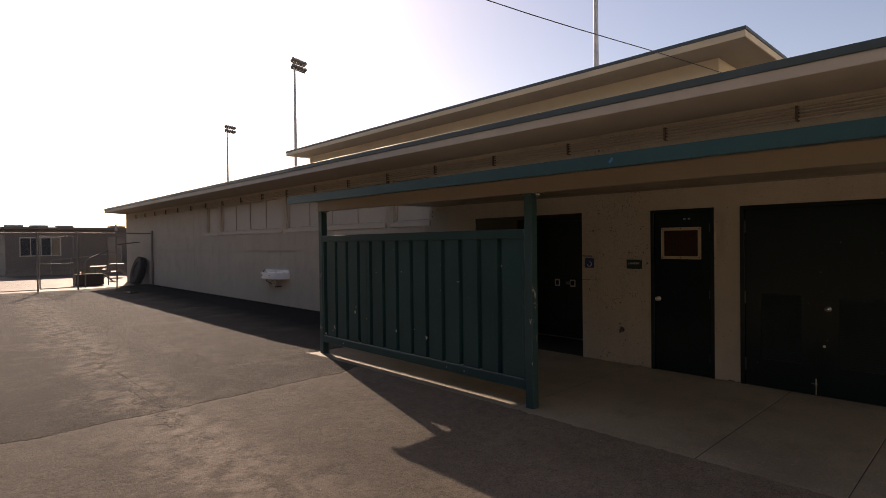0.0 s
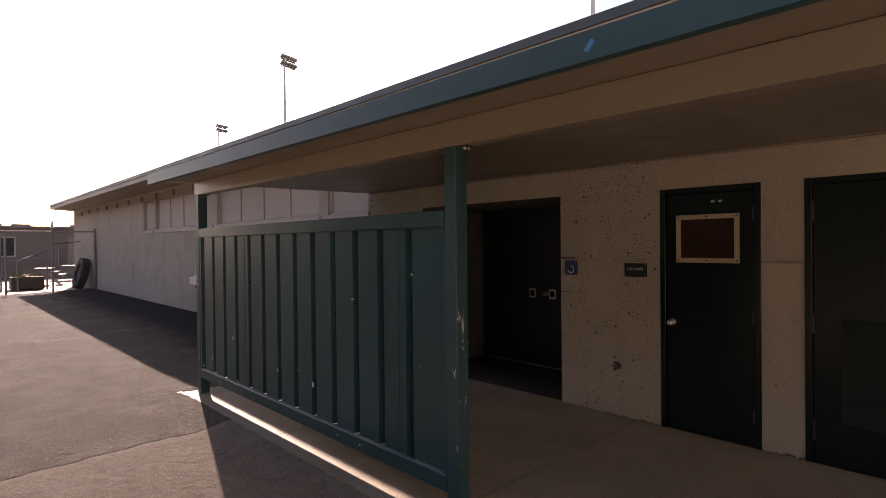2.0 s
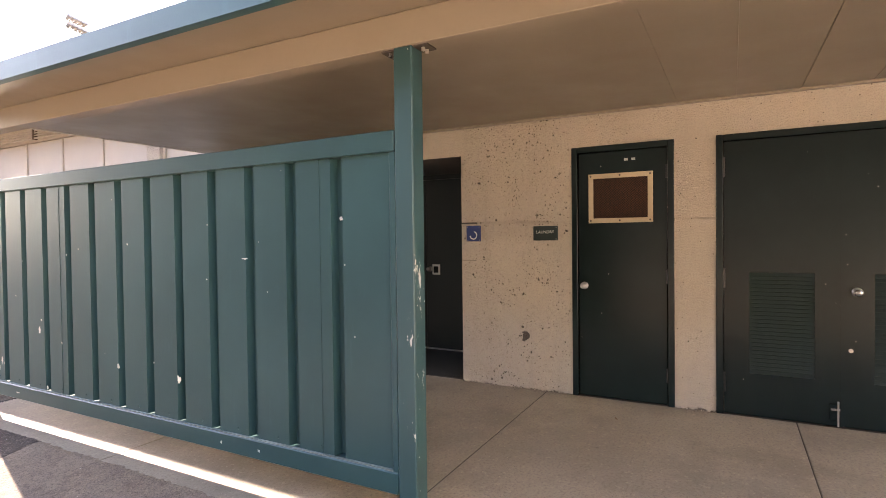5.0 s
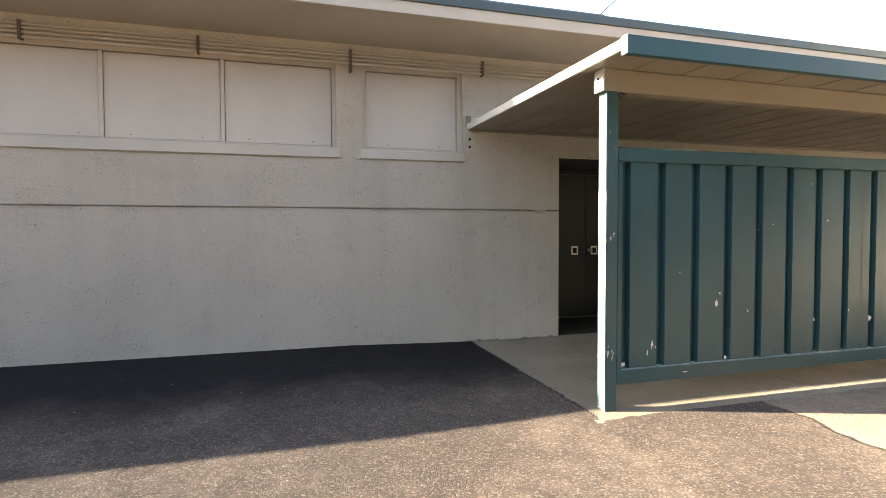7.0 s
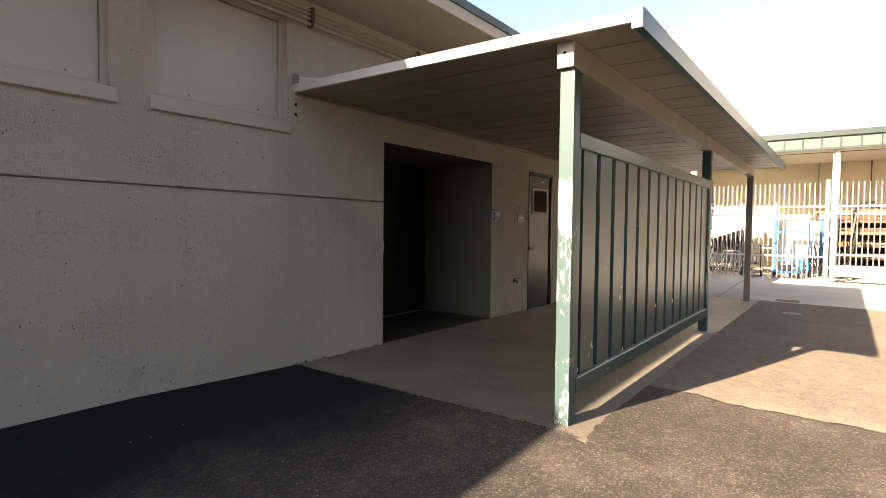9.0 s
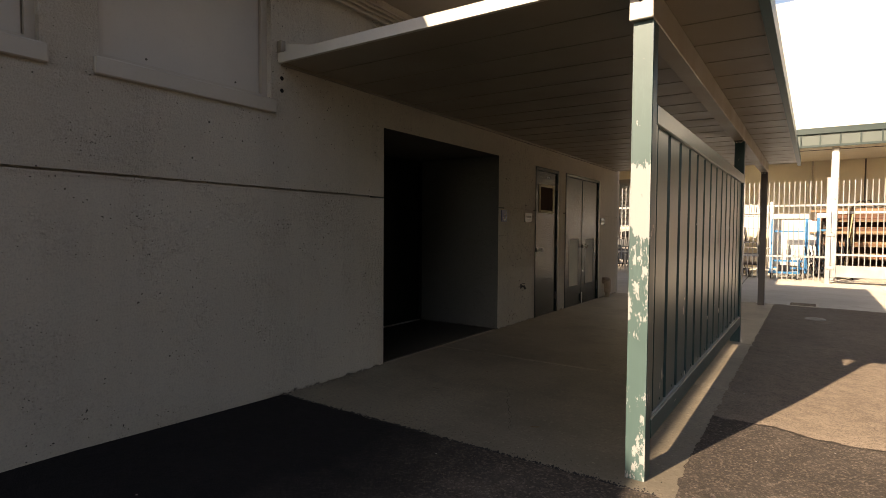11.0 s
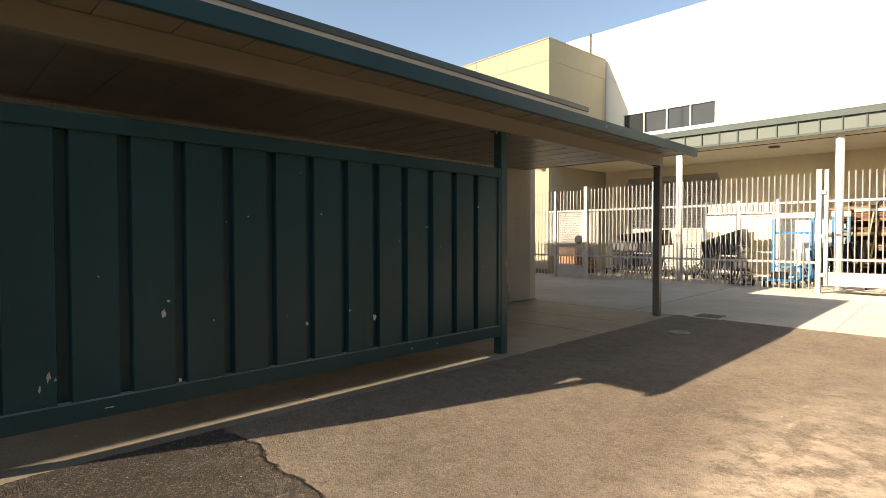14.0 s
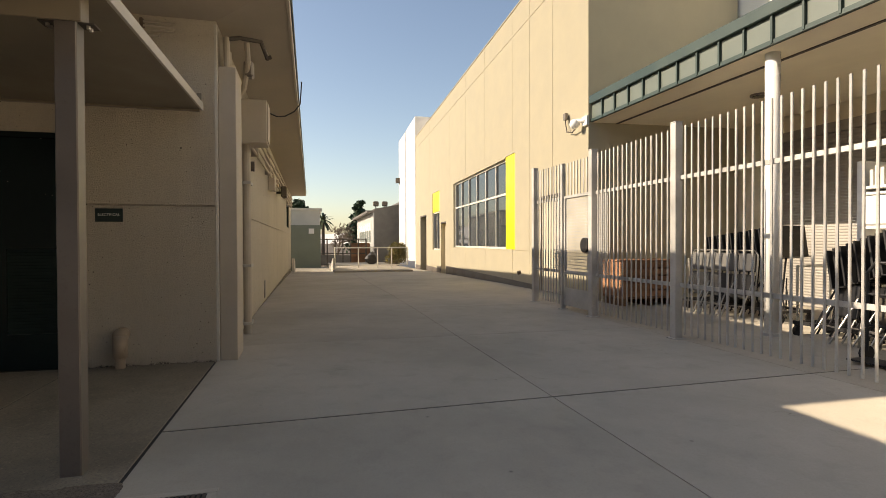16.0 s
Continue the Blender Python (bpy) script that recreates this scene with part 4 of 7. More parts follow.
# flakes of lost paint on the screen
for y, z, a, b in ((7.0, 0.74, 0.016, 0.03), (6.70, 0.67, 0.008, 0.01), (5.89, 1.38, 0.009, 0.008), (6.02, 0.57, 0.012, 0.02), (6.91, 0.32, 0.014, 0.018), (7.83, 0.33, 0.028, 0.022), (5.13, 1.17, 0.007, 0.006), (6.61, 1.31, 0.005, 0.007), (6.46, 1.35, 0.006, 0.005), (5.64, 0.63, 0.007, 0.008), (7.34, 0.99, 0.006, 0.006), (7.58, 0.46, 0.016, 0.035), (4.71, 0.24, 0.012, 0.010), (5.01, 0.24, 0.009, 0.009), (4.13, 1.50, 0.014, 0.013), (5.40, 0.55, 0.022, 0.030), (4.81, 1.294, 0.022, 0.006), (7.30, 0.24, 0.03, 0.006), (6.97, 0.82, 0.012, 0.010), (7.62, 0.40, 0.010, 0.022), (7.55, 0.44, 0.008, 0.012)):
    ring = []
    for i in range(17):
        t = 2 * math.pi * i / 17
        k = 0.72 + 0.75 * noise.noise((y * 7 + 1.9 * math.cos(t), z * 9 + 1.9 * math.sin(t), 3))
        ring.append((4.8018 if z > 0.3 else 4.7818, y + a * k * math.cos(t), z + b * k * math.sin(t)))
    part("paint_flake", prism(bmesh.new(), ring, (0.002, 0, 0)), M_EDGE, screen, "flake of bare primer")

# ---- doors in the west wall ----
def hinge(parent, x, y, z, tall=0.0):
    h = part("hinge", R((x, y, z - 0.055 - tall), (x, y, z + 0.055 + tall), 0.012, 8), M_BLACK, parent)
    return h


def knob(parent, x, y, z, mat=M_STEEL):
    bm = R((x, y, z), (x - 0.012, y, z), 0.032, 16)
    rod(bm, (x - 0.012, y, z), (x - 0.045, y, z), 0.012, 10)
    bmesh.ops.create_uvsphere(bm, u_segments=14, v_segments=8, radius=0.028, matrix=Matrix.Translation((x - 0.055, y, z)))
    return part("knob", bm, mat, parent, "round satin steel knob", True)


def door_frame(parent, y0, y1, top):
    bm = bmesh.new()
    box(bm, WX - 0.012, y0, 0.0, WX + 0.12, y0 + 0.05, top, 0.004)
    box(bm, WX - 0.012, y1 - 0.05, 0.0, WX + 0.12, y1, top, 0.004)
    box(bm, WX - 0.012, y0 + 0.05, top - 0.05, WX + 0.12, y1 - 0.05, top, 0.004)
    part("door_frame", bm, M_DOOR, parent)


def louver(parent, x, y0, y1, z0, z1, n):
    fr = bmesh.new()
    t = 0.022
    box(fr, x - 0.0065, y0, z0, x + 0.01, y1, z0 + t)
    box(fr, x - 0.0065, y0, z1 - t, x + 0.01, y1, z1)
    box(fr, x - 0.0065, y0, z0 + t, x + 0.01, y0 + t, z1 - t)
    box(fr, x - 0.0065, y1 - t, z0 + t, x + 0.01, y1, z1 - t)
    lv = part("louver", fr, M_DOOR, parent)
    step = (z1 - z0 - 2 * t) / n
    for i in range(n):
        zc = z0 + t + (i + 0.5) * step
        bm = bmesh.new()
        box(bm, -0.017, y0 + t, -0.002, 0.017, y1 - t, 0.002)
        bmesh.ops.transform(bm, matrix=pose(x + 0.004, 0, zc, 0, -52, 0), verts=bm.verts)
        part("slat", bm, M_SLAT, lv)


# laundry room door, closed, with a mesh vent
y0, y1, _, top = LAUNDRY
d = thing("door_1", (WX, (y0 + y1) / 2, 0), "closed dark green steel door with a mesh vent near the top", "door", "", "structure")
door_frame(d, y0, y1, top)
LX = WX + 0.012
leaf = part("door_leaf", B(LX, y0 + 0.056, 0.008, LX + 0.045, y1 - 0.056, top - 0.055, bevel=0.003), M_DOOR, d)
for z in (0.25, 1.06, 1.92):
    hinge(leaf, LX - 0.008, y0 + 0.052, z)
knob(leaf, LX, 3.555, 0.97)
bm = bmesh.new()
va, vb, vz0, vz1 = 2.992, 3.515, 1.51, 1.93
for q in ((va, vz0, vb, vz0 + 0.04), (va, vz1 - 0.04, vb, vz1), (va, vz0 + 0.04, va + 0.04, vz1 - 0.04), (vb - 0.04, vz0 + 0.04, vb, vz1 - 0.04)):
    box(bm, LX - 0.014, q[0], q[1], LX + 0.002, q[2], q[3], 0.002)
vent = part("vent_frame", bm, plain("cream_vent_frame", (0.48, 0.395, 0.26), 0.6), leaf, "cream metal vent frame with screws")
part("vent_backing", B(LX - 0.001, va + 0.04, vz0 + 0.04, LX + 0.0, vb - 0.04, vz1 - 0.04), M_UNLIT, leaf)
bm = bmesh.new()
sp = 0.0125
for s in (-1, 1):
    k = -40
    while k < 60:
        u = va + 0.04 + k * sp * 1.7
        pts = []
        for f in (0.0, 1.0):
            zz = vz0 + 0.04 + f * (vz1 - vz0 - 0.08)
            pts.append((u + s * f * (vz1 - vz0 - 0.08) * 1.5, zz))
        (ua, za), (ub, zb) = pts
        lo, hi = va + 0.04, vb - 0.04
        t0, t1 = 0.0, 1.0
        du = ub - ua
        for lim, sign in ((lo, 1), (hi, -1)):
            if du * sign > 0:
                t0 = max(t0, (lim - ua) / du)
            else:
                t1 = min(t1, (lim - ua) / du)
        if t1 - t0 > 0.02:
            p = (LX - 0.006, ua + du * t0, za + (zb - za) * t0)
            q = (LX - 0.006, ua + du * t1, za + (zb - za) * t1)
            rod(bm, p, q, 0.0016, 4)
        k += 1
part("expanded_mesh", bm, M_RUST, leaf, "rusty expanded metal mesh")
for yy in (va + 0.02, (va + vb) / 2, vb - 0.02):
    for zz in (vz0 + 0.02, vz1 - 0.02):
        part("screw", R((LX - 0.018, yy, zz), (LX - 0.013, yy, zz), 0.008, 8), M_IRON, vent)
part("number_mark", B(LX - 0.0015, 3.13, 2.03, LX, 3.16, 2.05), M_GALV, leaf)
part("number_mark", B(LX - 0.0015, 3.19, 2.03, LX, 3.22, 2.05), M_GALV, leaf)

# electrical room double door with louvers
y0, y1, _, top = ELECTRIC
d = thing("door_2", (WX, (y0 + y1) / 2, 0), "closed dark green double door with louvered lower panels", "door", "", "structure")
door_frame(d, y0, y1, top)
ym = (y0 + y1) / 2
for a, b, hy in ((y0 + 0.055, ym - 0.002, y0 + 0.052), (ym + 0.002, y1 - 0.055, y1 - 0.052)):
    bm = bmesh.new()
    la, lb, lz0, lz1 = a + 0.15, b - 0.15, 0.31, 1.13
    box(bm, LX, a, 0.008, LX + 0.045, b, lz0)
    box(bm, LX, a, lz1, LX + 0.045, b, top - 0.055)
    box(bm, LX, a, lz0, LX + 0.045, la, lz1)
    box(bm, LX, lb, lz0, LX + 0.045, b, lz1)
    leaf = part("door_leaf", bm, M_DOOR, d)
    part("louver_backing", B(LX + 0.03, la, lz0, LX + 0.04, lb, lz1), M_DOOR, leaf)
    louver(leaf, LX + 0.004, la, lb, lz0, lz1, 26)
    for z in (0.25, 1.06, 1.92):
        hinge(leaf, LX - 0.008, hy, z, 0.02)
knob(d, LX, ym - 0.075, 0.98)
part("astragal", B(LX - 0.006, ym - 0.012, 0.02, LX, ym + 0.02, top - 0.06), M_DOOR, d)
bolt = part("floor_bolt", B(LX - 0.016, ym + 0.022, 0.05, LX, ym + 0.085, 0.17, bevel=0.003), M_DOOR, d, "painted-over floor bolt with scuffed steel edges")
part("bolt_rod", R((LX - 0.022, ym + 0.035, 0.012), (LX - 0.022, ym + 0.035, 0.19), 0.006, 8), M_STEEL, bolt)
part("keeper", B(LX - 0.026, ym + 0.024, 0.125, LX - 0.014, ym + 0.080, 0.14), M_STEEL, bolt)
part("lock_cylinder", R((LX, ym - 0.04, 0.56), (LX - 0.01, ym - 0.04, 0.56), 0.014, 12), M_STEEL, d)

# double door deep in the recess
DX = 8.62
d = thing("door_3", (DX, 5.85, 0), "closed dark double door at the back of a recess", "door", "", "structure")
bm = bmesh.new()
box(bm, DX - 0.02, 4.745, 0.004, DX + 0.1, 4.80, 2.185)
box(bm, DX - 0.02, 6.89, 0.004, DX + 0.1, 6.945, 2.185)
box(bm, DX - 0.02, 4.80, 2.13, DX + 0.1, 6.89, 2.185)
part("door_frame", bm, M_DARKDOOR, d)
ym = 5.845
for a, b, hy in ((4.80, ym - 0.002, 5.70), (ym + 0.002, 6.89, 6.03)):
    leaf = part("door_leaf", B(DX, a, 0.015, DX + 0.05, b, 2.13, bevel=0.003), M_DARKDOOR, d)
    bm = B(DX - 0.012, hy - 0.055, 0.94, DX, hy + 0.055, 1.07, bevel=0.004)
    pull = part("pull_plate", bm, M_STEEL, leaf, "square steel pull plate")
    part("pull_cup", B(DX - 0.0135, hy - 0.032, 0.965, DX - 0.0125, hy + 0.032, 1.045), M_UNLIT, pull)
knob(d, DX, ym - 0.06, 1.01)
part("threshold", B(DX - 0.03, 4.80, 0.003, DX + 0.05, 6.89, 0.013), M_GALV, d, "pale metal threshold")

# ---- signs and fittings on the west wall ----
SM = pose(WX - 0.0135, 0, 0, 90, 0, -90)


def sign(name, ya, yb, za, zb, mat, label):
    s = thing(name, (WX, (ya + yb) / 2, za), label, "sign")
    part("plate", B(WX - 0.012, ya, za, WX - 0.001, yb, zb, bevel=0.003), mat, s)
    for yy in (ya + 0.015, yb - 0.015):
        for zz in (za + 0.012, zb - 0.012):
            part("screw", R((WX - 0.0135, yy, zz), (WX - 0.011, yy, zz), 0.004, 6), M_STEEL, s)
    return s


s = sign("room_sign", 3.785, 4.012, 1.365, 1.495, M_SIGN, "dark green room sign with white letters")
lettering("LAUNDRY", 0.036, Matrix.Translation((WX - 0.0135, 3.90, 1.440)) @ pose(0, 0, 0, 90, 0, -90), M_LETTER, s)
s = sign("room_sign", 0.588, 0.822, 1.36, 1.485, M_SIGN, "dark green room sign with white letters")
lettering("ELECTRICAL", 0.034, Matrix.Translation((WX - 0.0135, 0.705, 1.425)) @ pose(0, 0, 0, 90, 0, -90), M_LETTER, s)
s = sign("access_sign", 4.535, 4.685, 1.362, 1.512, M_SIGNBLUE, "small faded blue square sign with a white mark")
bm = bmesh.new()
for i in range(9):
    a0, a1 = radians(100 + 28 * i), radians(100 + 28 * (i + 1))
    rod(bm, (WX - 0.0135, 4.61 + 0.036 * math.cos(a0), 1.42 + 0.036 * math.sin(a0)), (WX - 0.0135, 4.61 + 0.036 * math.cos(a1), 1.42 + 0.036 * math.sin(a1)), 0.005, 5)
part("mark", bm, M_LETTER, s)

bib = thing("hose_bib", (WX, 4.09, 0.45), "small brass hose tap on the wall", "tap")
bm = R((WX, 4.09, 0.49), (WX - 0.05, 4.09, 0.49), 0.013)
rod(bm, (WX - 0.045, 4.09, 0.50), (WX - 0.07, 4.09, 0.455), 0.014)
part("spout", bm, M_IRON, bib)
part("tap_wheel", R((WX - 0.04, 4.09, 0.525), (WX - 0.04, 4.09, 0.532), 0.026, 12), M_IRON, bib)
part("escutcheon", R((WX, 4.09, 0.49), (WX - 0.006, 4.09, 0.49), 0.034, 16), M_IRON, bib)

# drain outlet standing at the wall
o = thing("drain_outlet", (WX - 0.09, 0.60, 0), "rusty beige painted drain outlet pipe at the wall foot", "pipe")
bm = R((WX - 0.09, 0.60, 0.10), (WX - 0.09, 0.60, 0.31), 0.062, 20)
bmesh.ops.create_uvsphere(bm, u_segments=20, v_segments=10, radius=0.062, matrix=Matrix.Translation((WX - 0.09, 0.60, 0.31)))
rod(bm, (WX - 0.09, 0.60, 0.31), (WX, 0.60, 0.31), 0.062, 20)
part("elbow", bm, M_OUTLET, o, "", True)
part("stub", R((WX - 0.09, 0.60, 0.0), (WX - 0.09, 0.60, 0.11), 0.042, 16), M_OUTLET, o)
part("collar", R((WX - 0.09, 0.60, 0.085), (WX - 0.09, 0.60, 0.11), 0.05, 16), M_OUTLET, o)

# wall box outline, and tie holes near the canopy end drawn as black discs
o = thing("wall_plate", (WX, 7.50, 1.33), "blank beige cover plate on the concrete wall", "cover plate")
part("plate", B(WX - 0.006, 7.465, 1.33, WX - 0.0005, 7.535, 1.455, bevel=0.002), M_WALL, o)
for zz in (2.37, 2.28):
    solid("tie_hole", R((WX - 0.002, 8.105, zz), (WX - 0.0005, 8.105, zz), 0.016, 12), M_UNLIT, "dark tie hole in the concrete wall", "hole", at=(WX, 8.105, zz))

# ---- conduits under the eaves ----
rack = thing("conduit_run", (WX - 0.05, 10.0, 3.08), "bundle of beige painted conduits clipped under the eaves", "conduit")
for zz, r in ((3.235, 0.012), (3.200, 0.012), (3.160, 0.012), (3.115, 0.015)):
    part("conduit", R((WX - 0.045, 0.12 if zz > 3.12 else 0.25, zz), (WX - 0.045, 30.6, zz), r, 8), M_TRIM, rack)
yy, k = 0.40, 0
while yy < 30.5:
    low = 3.02 if abs(yy - 9.47) < 0.3 else 3.09
    part("clamp", B(WX - 0.075, yy - 0.013, low, WX - 0.001, yy + 0.013, 3.262, bevel=0.003), M_STRAP, rack, "dark steel strut clamp")
    yy += 1.513

# ---- drinking fountain ----
f = thing("drinking_fountain", (7.2, 14.7, 0.81), "white enamel wall-hung drinking fountain trough with two taps", "fountain")
ring = [(7.399, 13.98), (7.22, 14.05), (7.10, 14.22), (7.06, 14.42), (7.06, 15.0), (7.10, 15.18), (7.22, 15.35), (7.399, 15.42)]
bm = bmesh.new()
bot = [bm.verts.new((x, y, 0.805)) for x, y in ring]
topv = [bm.verts.new((x, y, 0.985)) for x, y in ring]
cx, cy = 7.25, 14.7
inn = [bm.verts.new((cx + (x - cx) * 0.84, cy + (y - cy) * 0.93, 0.985)) for x, y in ring]
sink = [bm.verts.new((cx + (x - cx) * 0.70, cy + (y - cy) * 0.86, 0.90)) for x, y in ring]
n = len(ring)
bm.faces.new(bot)
bm.faces.new(sink)
for i in range(n):
    j = (i + 1) % n
    bm.faces.new((bot[i], bot[j], topv[j], topv[i]))
    bm.faces.new((topv[i], topv[j], inn[j], inn[i]))
    bm.faces.new((inn[i], inn[j], sink[j], sink[i]))
bmesh.ops.recalc_face_normals(bm, faces=bm.faces)
part("basin", bm, M_WHITE, f)
part("backsplash", B(7.37, 14.0, 0.985, 7.399, 15.4, 1.06, bevel=0.012), M_WHITE, f)
for yy in (14.30, 15.02):
    bm = R((7.12, yy, 0.985), (7.12, yy, 1.03), 0.014, 10)
    rod(bm, (7.12, yy, 1.03), (7.15, yy, 1.045), 0.016, 10)
    part("bubbler", bm, M_STEEL, f, "chrome bubbler tap")
for yy in (14.52, 14.98):
    part("push_button", R((7.062, yy, 0.90), (7.035, yy, 0.90), 0.018, 12), M_STEEL, f)
bm = pipe(bmesh.new(), [(7.2, 14.45, 0.81), (7.2, 14.45, 0.63), (7.2, 14.53, 0.60), (7.2, 14.60, 0.64), (7.2, 14.60, 0.74), (7.399, 14.60, 0.74)], 0.022)
part("drain_trap", bm, M_STEEL, f)
bm = pipe(bmesh.new(), [(7.18, 14.9, 0.81), (7.16, 14.95, 0.73), (7.18, 14.80, 0.69), (7.22, 14.62, 0.64)], 0.011)
part("supply_hose", bm, M_IRON, f)
part("cleanout", R((7.399, 14.48, 0.585), (7.2, 14.48, 0.585), 0.02, 10), M_IRON, f)

# ---- covers in the ground ----
def disc_cover(name, x, y, z, r, label, mat):
    c = thing(name, (x, y, z), label, "cover")
    bm = R((x, y, z - 0.02), (x, y, z + 0.006), r, 36)
    part("frame_ring", bm, M_COVER, c)
    bm = R((x, y, z - 0.01), (x, y, z + 0.010), r * 0.90, 36)
    lid = part("lid", bm, mat, c)
    for i in range(-3, 4):
        L = math.sqrt(max(0.0, (r * 0.75) ** 2 - (i * r * 0.2) ** 2))
        part("rib", B(x - L, y + i * r * 0.2 - 0.006, z + 0.010, x + L, y + i * r * 0.2 + 0.006, z + 0.013), mat, lid)
    return c


disc_cover("manhole_cover", 4.065, 1.108, -0.028, 0.13, "round weathered iron utility cover in the asphalt", M_COVER)
disc_cover("valve_cover", 6.97, 15.25, -0.02, 0.15, "round metal valve cover in dark asphalt", M_GALV)
g = thing("drain_grate", (4.24, -0.41, 0), "square iron floor drain grate in a concrete collar", "drain")
bm = bmesh.new()
for q in ((4.01, -0.69, 4.055, -0.185), (4.425, -0.69, 4.47, -0.185), (4.055, -0.69, 4.425, -0.645), (4.055, -0.225, 4.425, -0.185)):
    box(bm, q[0], q[1], -0.04, q[2], q[3], 0.005, 0.003)
part("collar", bm, M_PAVE, g)
part("pit", B(4.055, -0.645, -0.04, 4.425, -0.225, 0.0005), M_UNLIT, g)
for i in range(18):
    y = -0.64 + i * 0.0232
    part("grate_bar", B(4.055, y, -0.002, 4.425, y + 0.013, 0.004), M_STRAP, g)

# shallow spill of water on the asphalt near the far fence
ring = []
for i in range(28):
    a = 2 * math.pi * i / 28
    k = 0.75 + 0.6 * noise.noise((2 * math.cos(a), 2 * math.sin(a), 8))
    ring.append((5.75 + 0.30 * k * math.cos(a), 23.6 + 0.85 * k * math.sin(a), -0.006))
solid("puddle", prism(bmesh.new(), [(x, y, -0.03) for x, y, z in ring], (0, 0, 0.034)), M_WATER, "small shallow puddle on the dark asphalt", "puddle", at=(5.75, 23.6, -0.02))

# ---- south end of the building: covers, cabinet, conduits ----
BEFORE_SOUTH = set(scene.objects)
t = thing("corner_bead", (7.41, -0.17, 0), "pale corner bead on the building corner", "trim", "", "structure")
part("bead", B(7.396, -0.178, 0.0, 7.43, -0.150, 3.28, bevel=0.004), M_EDGE, t)
c = thing("cable_riser_cover", (7.7, -0.27, 0), "tall beige sheet metal cable cover on the corner", "cable cover")
part("cover", B(7.425, -0.345, 0.0, 7.86, -0.180, 2.89, bevel=0.006), M_TRIM, c)
for xx, r, h in ((7.50, 0.028, 3.2), (7.56, 0.028, 3.18), (7.64, 0.03, 3.1)):
    part("pipe", R((xx, -0.25, 2.88), (xx, -0.25, h), r, 10), M_TRIM, c)
bm = pipe(bmesh.new(), [(7.50, -0.25, 3.18), (7.60, -0.36, 3.24), (7.72, -0.56, 3.26), (7.75, -0.62, 3.10), (7.75, -0.66, 3.12)], 0.022)
part("bent_pipe", bm, M_IRON, c)
bm = pipe(bmesh.new(), [(7.72, -0.42, 3.24), (7.80, -0.42, 3.06), (7.86, -0.40, 2.98), (7.95, -0.36, 2.82), (8.0, -0.3, 2.75)], 0.03)
part("bent_pipe", bm, M_TRIM, c)
part("weatherhead", B(7.84, -0.47, 2.93, 7.98, -0.37, 3.10, bevel=0.02), M_GREYPOST, c)
cab = thing("electric_cabinet", (9.0, -0.35, 2.4), "beige wall-hung electrical cabinet under the eaves", "cabinet")
part("body", B(8.84, -0.53, 2.40, 9.22, -0.175, 2.94, bevel=0.006), M_TRIM, cab)
part("door", B(8.87, -0.545, 2.43, 9.19, -0.53, 2.91, bevel=0.004), M_TRIM, cab)
cr = thing("conduit_riser", (9.05, -0.27, 0), "pair of beige conduits rising to the cabinet", "conduit")
part("conduit", R((9.0, -0.27, 0.0), (9.0, -0.27, 2.40), 0.05, 14), M_TRIM, cr)
part("conduit", R((9.14, -0.25, 0.0), (9.14, -0.25, 2.40), 0.04, 14), M_TRIM, cr)
for zz in (0.12, 0.85, 1.9):
    part("strap", B(8.93, -0.325, zz, 9.2, -0.18, zz + 0.035), M_GALV, cr)
bm = pipe(bmesh.new(), [(9.2, -0.53, 2.86), (9.2, -0.63, 2.82), (9.2, -0.74, 2.83), (9.2, -0.86, 2.90), (9.2, -0.93, 3.0), (9.22, -0.95, 3.3)], 0.008)
solid("loose_cable", bm, M_BLACK, "thin black cable hanging under the eaves", "cable", at=(9.2, -0.5, 2.88))
run = thing("side_conduit_run", (15.0, -0.26, 2.6), "four parallel conduits along the side wall", "conduit")
for i in range(4):
    zz = 2.50 + 0.12 * i
    part("conduit", R((9.22, -0.25 - 0.01 * i, zz), (27.6, -0.25 - 0.01 * i, zz + 0.25), 0.022, 8), M_TRIM, run)
for k in range(7):
    xx = 10.5 + 2.6 * k
    part("clamp", B(xx, -0.285, 2.46 + 0.0136 * (xx - 9.2), xx + 0.035, -0.175, 2.92 + 0.0136 * (xx - 9.2)), M_TRIM, run)
v = solid("wall_vent", R((9.7, -0.175, 2.22), (9.7, -0.30, 2.22), 0.07, 14), M_IRON, "small dark vent pipe on the side wall", "vent", at=(9.7, -0.175, 2.22))
solid("meter_box", B(13.9, -0.32, 2.28, 14.3, -0.175, 2.62, bevel=0.01), M_TRIM, "small beige meter box on the wall", "meter box", at=(14.1, -0.2, 2.28))
fl = thing("wall_lamp", (17.0, -0.25, 2.4), "dark floodlight on the side wall", "lamp")
part("body", B(16.8, -0.45, 2.38, 17.2, -0.30, 2.66, bevel=0.02), M_IRON, fl)
part("arm", R((17.0, -0.175, 2.5), (17.0, -0.32, 2.5), 0.03), M_IRON, fl)
solid("wall_grille", B(12.7, -0.185, 0.08, 13.0, -0.174, 0.42), M_GREYPOST, "small wall grille near the ground", "grille", at=(12.85, -0.18, 0.08))

for ob in [o for o in scene.objects if o not in BEFORE_SOUTH and o.parent is None]:
    ob.location.y -= 0.07

# service wire from the upper roof
bm = bmesh.new()
pts = []
for i in range(13):
    f = i / 12
    x = 12.28 - 11.0 * f
    pts.append((x, 4.35 + 1.65 * f, 5.2 + 0.05 * f - 0.22 * f * (1 - f) + 0.02 * math.sin(9 * f)))
pipe(bm, pts, 0.008, 5)
solid("overhead_wire", bm, M_BLACK, "thin sagging overhead wire tied to the upper wall", "wire", at=(12.28, 4.35, 5.2))

